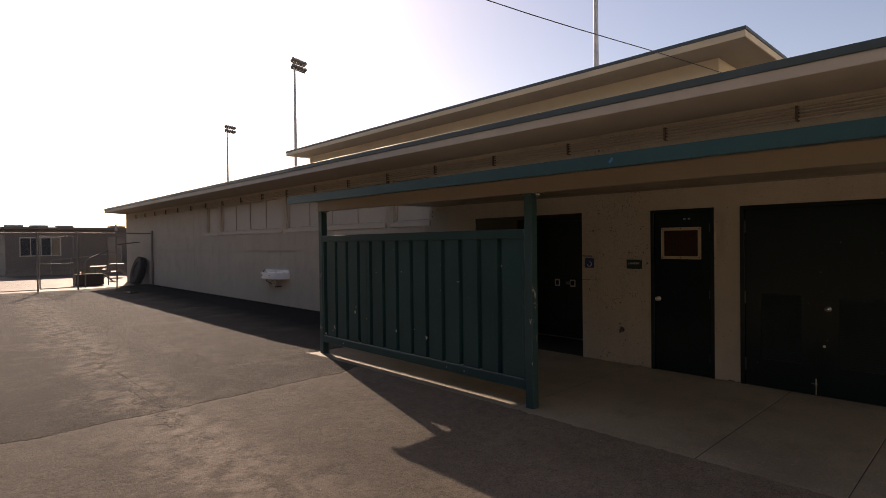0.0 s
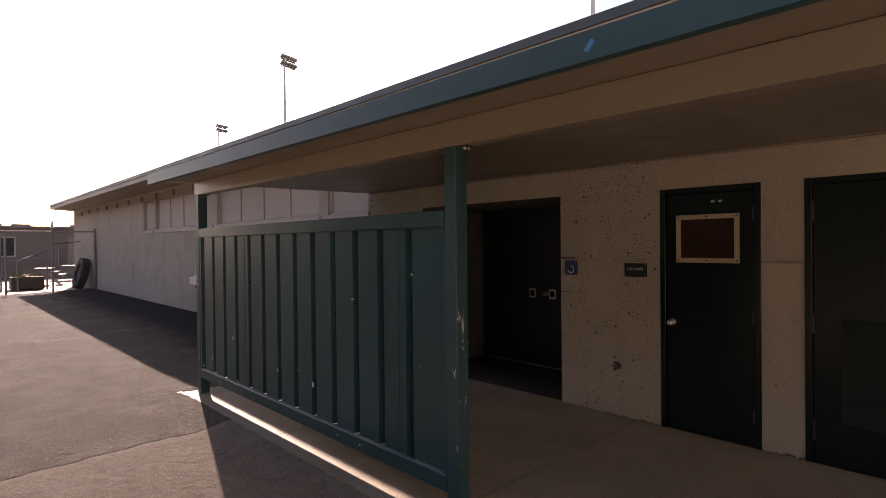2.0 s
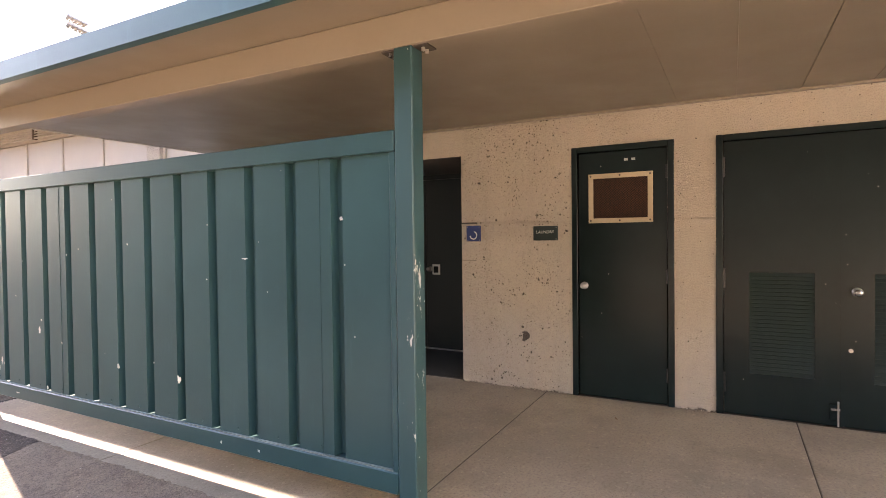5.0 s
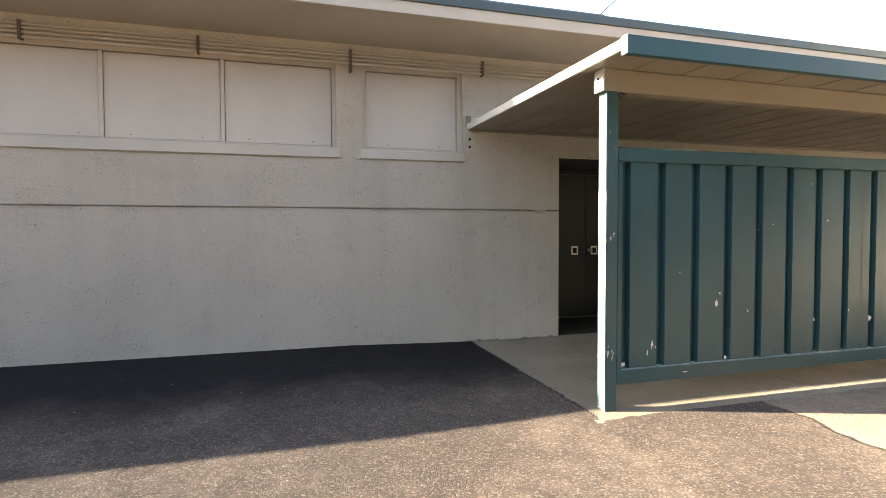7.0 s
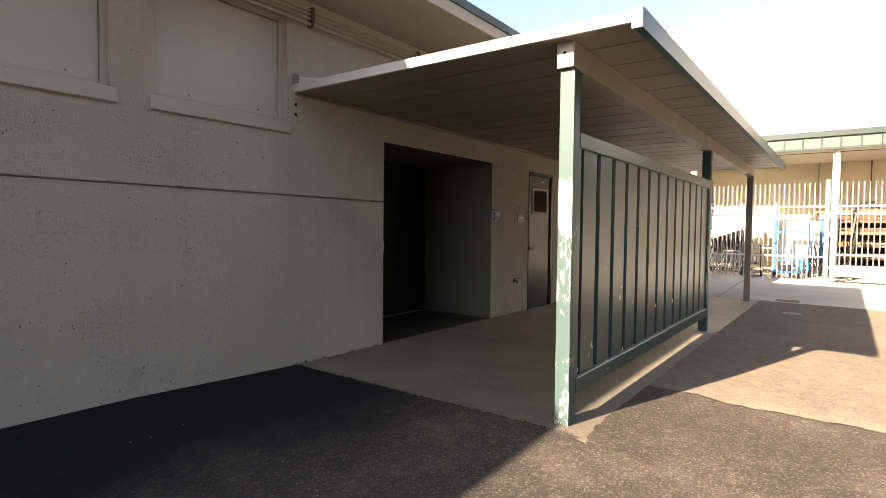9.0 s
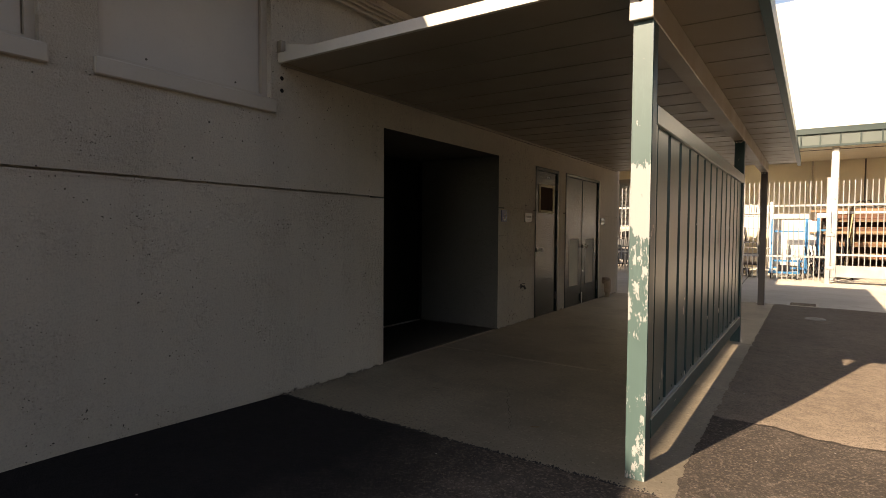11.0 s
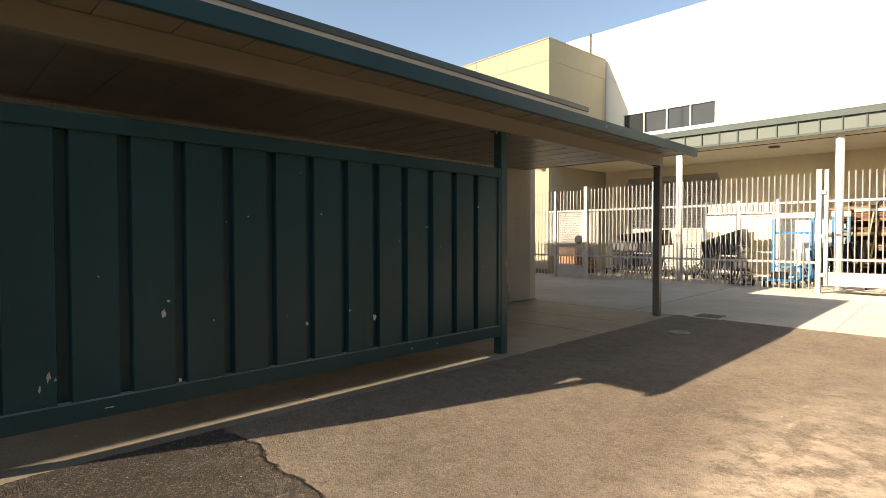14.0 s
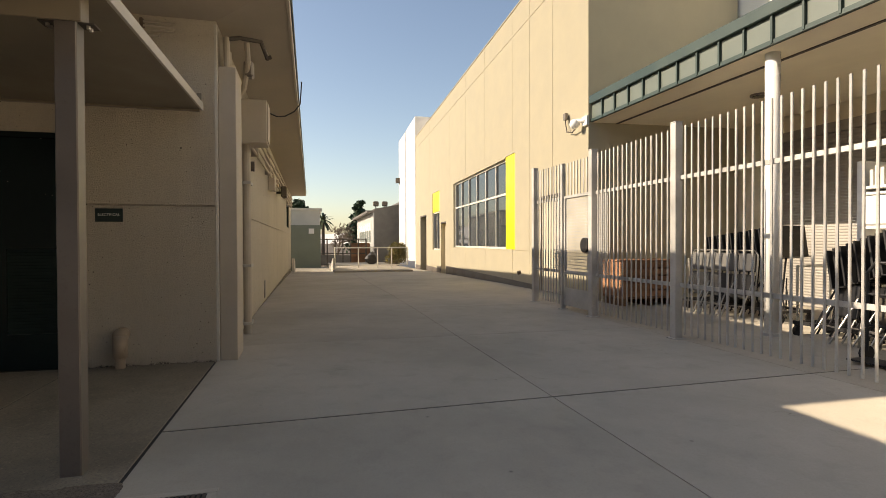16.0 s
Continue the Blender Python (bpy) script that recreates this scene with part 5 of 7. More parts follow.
# ---- tan building across the yard; it stands turned two and a half degrees to the school wall ----
TY = -6.33
TOP = 7.43
BEFORE_TAN = set(scene.objects)
TJX = [12.95, 14.4, 15.75, 18.54, 21.2, 24.0, 29.0]
WA, WB = 16.41, 23.34
TOPEN = [(12.52, 13.73, -0.6, 2.22), (WA, WB, 0.94, 3.54), (15.56, WA, 0.94, 3.58), (26.40, 28.26, 0.77, 3.57), (24.88, 26.05, -0.8, 2.06), (30.13, 32.19, -0.8, 2.62)]


def tan_depth(x, z):
    for a, b, c0, c1 in TOPEN:
        if a < x < b and c0 < z < c1:
            return None
    for j in TJX:
        if j < x < j + 0.016:
            return 0.012
    if 6.74 < z < 6.756 or 0.91 < z < 0.926:
        return 0.012
    return 0.0


us = sorted({11.2, 34.0, *(v for o in TOPEN for v in o[:2]), *TJX, *(j + 0.016 for j in TJX)})
vs = sorted({-1.2, 0.91, 0.926, 6.74, 6.756, TOP, *(v for o in TOPEN for v in o[2:] if v > -0.5)})
solid("wall_tan", relief(us, vs, tan_depth, lambda u, v, d: (u, TY - d, v), 0.3), M_TAN, "sunlit tan stucco wall with panel joints", "wall", "structure")
bm = relief([-9.60, TY - 0.3], [-0.3, 6.74, 6.756, TOP], lambda u, v: 0.012 if 6.74 < v < 6.756 else 0.0, lambda u, v, d: (11.2 + d, u, v), 0.3)
box(bm, 11.5, -9.60, TOP - 0.4, 34.0, TY - 0.3, TOP - 0.12)
solid("wall_tan_return", bm, M_TAN, "shaded tan stucco side wall", "wall", "structure")
solid("parapet_cap", B(11.18, -9.60, TOP, 34.0, TY + 0.02, TOP + 0.035), M_TAN, "thin tan parapet cap", "parapet", "structure")
bm = bmesh.new()
for a, b in ((11.2, 12.48), (13.77, 24.86), (26.07, 30.11), (32.21, 34.0)):
    box(bm, a, TY, -1.2, b, TY + 0.012, 0.15 - 0.016 * (a - 11))
solid("baseboard_tan", bm, M_GREYPOST, "dark base band of the tan wall", "base band", "structure")
# black block takes the place of unlit rooms behind the glass
solid("wall_interior_dark", B(11.6, -9.5, -1.2, 33.9, TY - 0.9, TOP - 0.45), M_UNLIT, "dark interior behind the windows", "wall", "structure")

d = thing("door_4", (13.1, TY, 0), "closed cream door in a dark frame with a paddle handle", "door", "", "structure")
bm = bmesh.new()
box(bm, 12.52, TY - 0.12, 0, 12.58, TY + 0.005, 2.22)
box(bm, 13.67, TY - 0.12, 0, 13.73, TY + 0.005, 2.22)
box(bm, 12.58, TY - 0.12, 2.16, 13.67, TY + 0.005, 2.22)
part("door_frame", bm, M_IRON, d)
leaf = part("door_leaf", B(12.58, TY - 0.09, 0.01, 13.67, TY - 0.04, 2.16), M_TANSHADE, d)
part("handle", R((12.73, TY - 0.04, 0.98), (12.73, TY - 0.02, 0.98), 0.10, 18), M_BLACK, leaf)
part("lever", B(12.68, TY - 0.02, 0.95, 12.86, TY + 0.03, 0.99), M_BLACK, leaf)
s = thing("exit_sign", (14.04, TY, 1.4), "small green and white wall sign beside a door", "sign")
part("plate", B(13.96, TY, 1.40, 14.12, TY + 0.012, 1.53), M_EXITGREEN, s)
part("bar", B(13.98, TY + 0.012, 1.425, 14.10, TY + 0.014, 1.437), M_LETTER, s)
part("bar", B(13.98, TY + 0.012, 1.487, 14.10, TY + 0.014, 1.50), M_LETTER, s)
o = thing("wall_spigot", (15.1, TY, 0.3), "small dark wall outlet", "outlet")
part("cap", R((15.1, TY, 0.35), (15.1, TY + 0.08, 0.33), 0.05, 12), M_IRON, o)

w = thing("window_6", (19.9, TY, 0.87), "large gridded window with dark reflective panes", "window", "", "structure")
bm = bmesh.new()
fy0, fy1 = TY - 0.16, TY - 0.08
for q in ((0.94, 1.00), (3.48, 3.54), (2.51, 2.57)):
    box(bm, WA, fy0, q[0], WB, fy1, q[1])
NP = 6
for i in range(NP + 1):
    xx = WA + (WB - WA - 0.06) * i / NP
    box(bm, xx, fy0 + 0.002, 0.94, xx + 0.06, fy1 + 0.002, 3.54)
part("window_frame", bm, M_EDGE, w)
PW = (WB - WA - 0.06) / NP
for i in range(NP):
    xa = WA + 0.06 + PW * i
    for za, zb in ((1.00, 2.51), (2.57, 3.48)):
        part("pane", B(xa, TY - 0.13, za, xa + PW - 0.06, TY - 0.12, zb), M_GLASS, w)
part("yellow_panel", B(15.565, TY - 0.1, 0.945, WA - 0.005, TY - 0.02, 3.575), M_YELLOW, w, "bright yellow panel")
w = thing("window_7", (27.3, TY, 0.7), "narrow window with a yellow panel above", "window", "", "structure")
part("yellow_panel", B(26.405, TY - 0.1, 2.62, 28.255, TY - 0.02, 3.565), M_YELLOW, w)
part("pane", B(26.46, TY - 0.12, 0.83, 28.2, TY - 0.11, 2.55), M_GLASS, w)
bm = bmesh.new()
for q in ((26.40, 0.77, 28.26, 0.83), (26.40, 2.55, 28.26, 2.62), (26.40, 0.77, 26.46, 2.62), (28.20, 0.77, 28.26, 2.62), (27.3, 0.77, 27.36, 2.62)):
    box(bm, q[0], TY - 0.14, q[1], q[2], TY - 0.06, q[3])
part("window_frame", bm, M_EDGE, w)
d = thing("door_5", (25.4, TY, 0), "recessed dark doorway with a cream door", "door", "", "structure")
part("door_leaf", B(24.90, TY - 0.25, -0.5, 26.03, TY - 0.2, 2.03), M_TANSHADE, d)
part("door_frame", B(24.88, TY - 0.2, 2.0, 26.05, TY + 0.003, 2.06), M_IRON, d)
d = thing("door_6", (31.1, TY, 0), "open dark passage in the tan wall", "doorway", "", "structure")
part("lining", B(30.15, TY - 0.3, 2.55, 32.17, TY + 0.003, 2.62), M_IRON, d)
part("door_leaf", B(30.15, TY - 0.5, -0.8, 32.17, TY - 0.45, 2.55), M_GREYPOST, d)
solid("wall_white_annex", B(34.0, -14.0, -1.6, 42.6, TY + 0.02, 8.75), M_WHITEWALL, "tall white stucco end block", "wall", "structure")
solid("wall_white_loft", B(24.0, -14.0, TOP, 34.0, TY - 1.2, 8.75), M_WHITEWALL, "white stucco block set back above the tan wall", "wall", "structure")
la = thing("wall_lamp", (42.2, TY, 6.0), "small dark wall lamp on a white corner", "lamp")
part("body", B(42.0, TY + 0.02, 5.6, 42.4, TY + 0.3, 5.95), M_IRON, la)
bpy.context.view_layer.update()
turn_tan = Matrix.Translation((11.2, TY, 0)) @ Matrix.Rotation(-math.atan(0.045), 4, "Z") @ Matrix.Translation((-11.2, -TY, 0))
for ob in [o for o in scene.objects if o not in BEFORE_TAN and o.parent is None]:
    ob.matrix_basis = turn_tan @ ob.matrix_basis

# security camera on the corner
k = thing("security_camera", (11.3, -6.5, 3.4), "white dome security camera on a corner bracket", "camera")
part("mount", B(11.18, TY, 3.40, 11.36, TY + 0.05, 3.58), M_WHITE, k)
bm = bmesh.new()
bmesh.ops.create_uvsphere(bm, u_segments=16, v_segments=10, radius=0.10, matrix=Matrix.Translation((11.45, TY + 0.16, 3.46)))
part("dome", bm, M_WHITE, k, "", True)
part("arm", R((11.28, TY + 0.04, 3.5), (11.45, TY + 0.16, 3.52), 0.04), M_WHITE, k)
bm = pipe(bmesh.new(), [(11.5, TY + 0.1, 3.40), (11.75, TY + 0.06, 3.36), (12.0, TY + 0.05, 3.42), (12.1, TY + 0.03, 3.62), (12.1, TY + 0.03, 3.72)], 0.013)
part("cable", bm, M_IRON, k)
part("junction_box", B(12.05, TY, 3.68, 12.15, TY + 0.06, 3.82), M_GREYPOST, k)

# ---- white hall behind, and the arcade ----
BY = -9.67
TY2 = BY


def hall_depth(x, z):
    if 7.36 < x < 10.44 and 4.66 < z < 5.42:
        return None
    if 7.28 < x < 10.2 and z < 3.15:
        return None
    if 6.74 < z < 6.752:
        return 0.012
    return 0.0


us = [-1.0, 7.28, 7.36, 10.2, 10.44, 30]
solid("wall_hall", relief(us, [3.45, 4.66, 5.42, 6.74, 6.752, 8.50], hall_depth, lambda u, v, d: (u, BY - d, v), 0.3), M_HALL, "very tall cream-white sunlit stucco wall", "wall", "structure")
solid("wall_arcade", relief([-6.0, 7.28, 10.2, 11.2], [-0.4, 3.15, 3.449], hall_depth, lambda u, v, d: (u, BY - d + 0.002, v), 0.3), M_ARCADE, "beige back wall of the arcade", "wall", "structure")
solid("wall_hall_end", B(-1.0, -24.0, -0.2, -0.7, BY - 0.31, 8.5), M_HALL, "plain cream end wall of the tall hall", "wall", "structure")
# thin pipe put in for the vertical joint where the wall top steps
solid("lightning_rod", R((11.68, BY + 0.05, 6.9), (11.68, BY + 0.05, 8.55), 0.022, 8), M_IRON, "thin dark rod up the hall wall to its roof", "rod", at=(11.68, BY + 0.05, 6.9))
w = thing("window_8", (8.9, BY, 4.66), "row of four dark windows high in a white wall", "window", "", "structure")
bm = bmesh.new()
for q in ((7.36, 4.66, 10.44, 4.70), (7.36, 5.38, 10.44, 5.42)):
    box(bm, q[0], BY - 0.12, q[1], q[2], BY - 0.02, q[3])
for xx in (7.36, 8.12, 8.88, 9.66, 10.40):
    box(bm, xx, BY - 0.118, 4.66, xx + 0.04, BY - 0.018, 5.42)
part("window_frame", bm, M_WHITE, w)
for a, b in ((7.40, 8.12), (8.16, 8.88), (8.92, 9.66), (9.70, 10.40)):
    part("pane", B(a, BY - 0.09, 4.70, b, BY - 0.08, 5.38), M_GLASS, w)
sh = thing("roller_shutter", (8.74, BY, 0), "closed grey slatted roller shutter", "shutter")
for i in range(60):
    z = -0.02 + i * 0.0503
    part("slat", prism(bmesh.new(), [(7.30, BY - 0.10, z), (7.30, BY - 0.093, z + 0.02), (7.30, BY - 0.097, z + 0.0475), (7.30, BY - 0.12, z + 0.0475), (7.30, BY - 0.12, z)], (2.88, 0, 0)), M_SHUTTER, sh)
part("hood", B(7.283, BY - 0.29, 2.985, 10.197, BY + 0.03, 3.148), M_SHUTTER, sh)
part("guide", B(7.24, BY, 0, 7.32, BY + 0.06, 3.0), M_SHUTTER, sh)
part("guide", B(10.16, BY, 0, 10.24, BY + 0.06, 3.0), M_SHUTTER, sh)
solid("downpipe", R((4.2, BY + 0.06, 1.8), (4.2, BY + 0.06, 3.44), 0.03, 8), M_TRIM, "thin painted downpipe on the wall", "pipe", at=(4.2, BY + 0.06, 1.8))
solid("downpipe", R((2.9, BY + 0.06, 1.6), (2.9, BY + 0.06, 3.44), 0.02, 8), M_IRON, "thin dark conduit on the wall", "pipe", at=(2.9, BY + 0.06, 1.6))

ar = thing("arcade_roof", (3.0, -8.0, 3.45), "arcade roof with green edge and pale ribbed fascia", "roof", "", "structure")
AX0, AX1, AF = -6.0, 11.19, -6.40
part("soffit", B(AX0, BY + 0.01, 3.45, AX1, AF - 0.02, 3.52), M_ARCADE, ar)
part("roof_deck", B(AX0, BY + 0.01, 3.80, AX1, AF + 0.02, 3.90), M_PALEGREEN, ar)
part("top_edge", B(AX0, AF + 0.02, 3.79, AX1, AF + 0.07, 3.95, bevel=0.01), M_CANGREEN, ar)
part("bottom_edge", B(AX0, AF - 0.02, 3.455, AX1, AF + 0.035, 3.51), M_CANGREEN, ar)
# dark strip under the soffit paints in the shadow line of a gap
part("shadow_gap", B(AX0, AF - 0.55, 3.438, AX1, AF - 0.50, 3.45), M_IRON, ar)
x = AX1 - 0.02
while x > AX0:
    part("fascia_panel", B(x - 0.39, AF - 0.015, 3.51, x, AF + 0.01, 3.79), M_PALEGREEN, ar)
    part("rib", B(x - 0.42, AF - 0.01, 3.47, x - 0.39, AF + 0.045, 3.79), M_CANGREEN, ar)
    x -= 0.42
for cxx in (7.22, 3.70, 0.18):
    c = thing("round_column", (cxx, -6.62, 0), "slim white round steel column of the arcade", "column", "arcade columns")
    part("shaft", R((cxx, -6.62, 0.0), (cxx, -6.62, 3.45), 0.085, 24), M_WHITE, c, "", True)
    part("base_ring", R((cxx, -6.62, 0.0), (cxx, -6.62, 0.03), 0.12, 24), M_GALV, c)
for xx, yy in ((5.20, -7.45), (8.81, -7.96), (2.01, -7.54)):
    c = thing("ceiling_light", (xx, yy, 3.41), "small round recessed soffit light", "light", "soffit lights")
    part("rim", R((xx, yy, 3.42), (xx, yy, 3.45), 0.13, 24), M_GREYPOST, c)
    part("lens", R((xx, yy, 3.412), (xx, yy, 3.42), 0.10, 24), M_GLASS, c)

# ---- steel picket fence with gates ----
FY = -5.34


def picket_run(parent, x0, x1, z0, z1, step=0.1105, r=0.0125):
    n = max(1, int(round((x1 - x0) / step)))
    me = None
    for i in range(1, n):
        xx = x0 + (x1 - x0) * i / n
        if me is None:
            p = part("picket", R((xx, FY, z0), (xx, FY, z1), r, 6), M_GALV, parent)
            me, base = p.data, xx
        else:
            p = new("picket", me)
            p.parent = parent
            p.location = (xx - base, 0, 0)


def fence_bay(x0, x1, low=0.07, top=2.50):
    f = thing("fence", ((x0 + x1) / 2, FY, 0), "tall galvanised steel picket fence", "fence", "fence bays")
    for z in (0.615, 1.885):
        part("rail", B(x0, FY - 0.035, z, x1, FY - 0.0145, z + 0.05, bevel=0.003), M_GALV, f)
    picket_run(f, x0, x1, low, top)
    return f


def fence_post(x, h=2.56, w=0.05):
    p = thing("fence_post", (x, FY, 0), "square galvanised steel fence post", "post", "fence posts")
    part("shaft", B(x - w, FY - w, 0, x + w, FY + w, h, bevel=0.006), M_GALV, p)
    part("cap", B(x - w - 0.004, FY - w - 0.004, h, x + w + 0.004, FY + w + 0.004, h + 0.012), M_GALV, p)
    part("foot_plate", B(x - w - 0.03, FY - w - 0.03, 0, x + w + 0.03, FY + w + 0.03, 0.012), M_GALV, p)


for xx in (11.47, 9.27, 7.32, 3.83):
    fence_post(xx)
fence_post(10.28, 2.48, 0.035)
fence_post(-0.62)
fence_bay(10.32, 11.42)
fence_bay(7.37, 9.22)
fence_bay(3.88, 7.27)
fence_bay(-4.0, -0.67)
def perforated(x0, x1, z0, z1, y):
    """A guard sheet with rows of slots right through it."""
    bm = bmesh.new()
    n = max(2, int((x1 - x0) / 0.016))
    for i in range(n):
        xa = x0 + (x1 - x0) * i / n
        poly(bm, [(xa, y, z0), (xa + 0.009, y, z0), (xa + 0.009, y, z1), (xa, y, z1)])
    k = max(2, int((z1 - z0) / 0.05))
    for i in range(k + 1):
        za = z0 + (z1 - z0 - 0.012) * i / k
        poly(bm, [(x0, y + 0.001, za), (x1, y + 0.001, za), (x1, y + 0.001, za + 0.012), (x0, y + 0.001, za + 0.012)])
    return bm


solid("expanded_screen", perforated(8.90, 9.22, 0.68, 1.88, FY - 0.04), M_GALV, "perforated galvanised steel guard sheet", "guard", at=(9.06, FY, 0.68))
solid("expanded_screen", perforated(10.32, 10.70, 0.68, 1.88, FY - 0.04), M_GALV, "perforated galvanised steel guard sheet", "guard", at=(10.5, FY, 0.68))

g = thing("pedestrian_gate", (9.76, FY, 0), "narrow galvanised steel gate with a guard sheet and round lock", "gate")
bm = bmesh.new()
for q in ((9.34, 0.08, 9.38, 1.93), (10.17, 0.08, 10.21, 1.93)):
    box(bm, q[0], FY - 0.02, q[1], q[2], FY + 0.02, q[3])
box(bm, 9.38, FY - 0.02, 1.885, 10.17, FY + 0.02, 1.93)
box(bm, 9.38, FY - 0.02, 0.615, 10.17, FY + 0.02, 0.66)
part("gate_frame", bm, M_GALV, g)
part("guard_sheet", perforated(9.38, 10.17, 0.66, 1.885, FY - 0.004), M_GALV, g)
part("kick_plate", B(9.38, FY - 0.012, 0.08, 10.17, FY + 0.012, 0.38), M_GALV, g)
picket_run(g, 9.38, 10.17, 0.38, 0.615, 0.09, 0.009)
picket_run(g, 9.34, 10.21, 1.93, 2.48)
part("lock", R((9.50, FY - 0.03, 1.10), (9.50, FY + 0.03, 1.10), 0.12, 20), M_BLACK, g, "round black lock housing")


def gate_leaf(xa, xb):
    g = thing("gate_leaf", ((xa + xb) / 2, FY, 0.1), "galvanised double gate leaf with a solid kick plate", "gate", "double gate leaves")
    for q in ((xa, xa + 0.075), (xb - 0.075, xb)):
        part("stile", B(q[0], FY - 0.035, 0.16, q[1], FY + 0.035, 2.56, bevel=0.004), M_GALV, g)
    for z in (0.685, 1.885):
        part("rail", B(xa + 0.075, FY - 0.025, z, xb - 0.075, FY + 0.025, z + 0.05, bevel=0.003), M_GALV, g)
    part("kick_plate", B(xa + 0.075, FY - 0.012, 0.17, xb - 0.075, FY + 0.014, 0.455, bevel=0.004), M_GALV, g)
    picket_run(g, xa + 0.075, xb - 0.075, 0.455, 2.50)
    return g


ga = gate_leaf(2.27, 3.74)
gb = gate_leaf(0.72, 2.19)
for z in (0.35, 1.15, 2.05):
    part("hinge", B(3.70, FY + 0.035, z, 3.86, FY + 0.065, z + 0.08, bevel=0.004), M_GALV, ga)
part("latch_plate", B(2.05, FY + 0.036, 1.44, 2.35, FY + 0.06, 1.56, bevel=0.004), M_GALV, gb)
for xx in (2.33, 2.12):
    part("drop_bolt", R((xx, FY + 0.05, 0.0), (xx, FY + 0.05, 0.75), 0.012, 8), M_GALV, ga if xx > 2.2 else gb)
ch = bmesh.new()
for i in range(9):
    bmesh.ops.create_uvsphere(ch, u_segments=8, v_segments=5, radius=0.018, matrix=Matrix.Translation((2.23 + 0.012 * (-1) ** i, FY + 0.06, 1.40 - 0.035 * i)))
part("chain", ch, M_STEEL, gb)

# ---- stored things behind the fence ----
def castor(bm, x, y, r=0.06):
    rod(bm, (x - 0.018, y, r), (x + 0.018, y, r), r, 14)
    box(bm, x - 0.025, y - 0.02, r, x + 0.025, y + 0.02, r * 2.3)


def stand_cart(x0, y, n, step, tall, fall=0.018):
    """A cart of nested black music stands, their desks leaning one on the next."""
    c = thing("music_stand_cart", (x0 + n * step / 2, y, 0), "cart of nested black music stands leaning together", "stand cart", "music stand carts")
    bm = bmesh.new()
    for dy in (-0.25, 0.25):
        box(bm, x0 - 0.15, y + dy - 0.02, 0.14, x0 + n * step + 0.35, y + dy + 0.02, 0.18)
    for xx in (x0 - 0.1, x0 + n * step + 0.3):
        box(bm, xx - 0.02, y - 0.25, 0.14, xx + 0.02, y + 0.25, 0.18)
    part("base_frame", bm, M_BLACK, c)
    for xx in (x0 - 0.1, x0 + n * step + 0.3):
        for dy in (-0.25, 0.25):
            bm = bmesh.new()
            castor(bm, xx, y + dy)
            part("castor", bm, M_RUBBER, c)
    for i in range(n):
        xx = x0 + i * step
        zz = tall - fall * i
        m = pose(xx, y, zz, 0, 9, 0)
        part("desk", B(-0.012, -0.26, -0.45, 0.012, 0.26, 0.0, bevel=0.003, m=m), M_BLACK, c)
        part("ledge", B(-0.07, -0.26, -0.45, -0.012, 0.26, -0.438, m=m), M_BLACK, c)
        part("stem", R((xx + 0.14, y, 0.16), (xx + 0.02, y, zz - 0.2), 0.014, 6), M_BLACK, c)
        part("foot", R((xx + 0.12, y - 0.22, 0.17), (xx + 0.12, y + 0.22, 0.17), 0.012, 6), M_BLACK, c)
        part("leg", R((xx + 0.24, y - 0.20, 0.05), (xx + 0.06, y - 0.02, 0.62), 0.011, 6), M_BLACK, c)
        part("leg", R((xx + 0.24, y + 0.20, 0.05), (xx + 0.06, y + 0.02, 0.62), 0.011, 6), M_BLACK, c)
        part("leg", R((xx - 0.10, y + 0.05, 0.05), (xx + 0.05, y, 0.50), 0.011, 6), M_BLACK, c)
    part("handle", pipe(bmesh.new(), [(x0 + n * step + 0.3, y - 0.25, 0.16), (x0 + n * step + 0.3, y - 0.25, 0.85), (x0 + n * step + 0.3, y + 0.25, 0.85), (x0 + n * step + 0.3, y + 0.25, 0.16)], 0.016), M_STEEL, c)
    return c


stand_cart(5.78, -7.15, 13, 0.080, 1.38, 0.028)
stand_cart(3.35, -7.2, 13, 0.08, 1.10, 0.020)
stand_cart(8.05, -7.75, 16, 0.093, 1.37, 0.010)


def chair(x, y, rz, pad):
    """A folding chair, folded flat and stood on its legs."""
    c = thing("folding_chair", (x, y, 0), "folded chrome chair with a grey padded back", "chair", "stored chairs")
    m = pose(x, y, 0, 6, 0, rz)
    def P(a):
        return m @ Vector(a)
    part("back_frame", pipe(bmesh.new(), [P(a) for a in ((-0.21, 0.02, 0.0), (-0.21, 0.0, 0.95), (-0.16, 0.0, 1.02), (0.16, 0.0, 1.02), (0.21, 0.0, 0.95), (0.21, 0.02, 0.0))], 0.012, 6), M_TUBE, c)
    part("leg_frame", pipe(bmesh.new(), [P(a) for a in ((-0.18, 0.30, 0.0), (-0.18, 0.06, 0.52), (-0.14, 0.05, 0.56), (0.14, 0.05, 0.56), (0.18, 0.06, 0.52), (0.18, 0.30, 0.0))], 0.011, 6), M_TUBE, c)
    part("backrest", B(-0.19, -0.018, 0.70, 0.19, 0.022, 0.98, bevel=0.012, m=m), pad, c)
    part("seat", B(-0.19, 0.03, 0.30, 0.19, 0.07, 0.66, bevel=0.012, m=m), M_BLACK, c)
    part("brace", R(P((-0.18, 0.22, 0.18)), P((0.18, 0.22, 0.18)), 0.009, 6), M_TUBE, c)
    return c


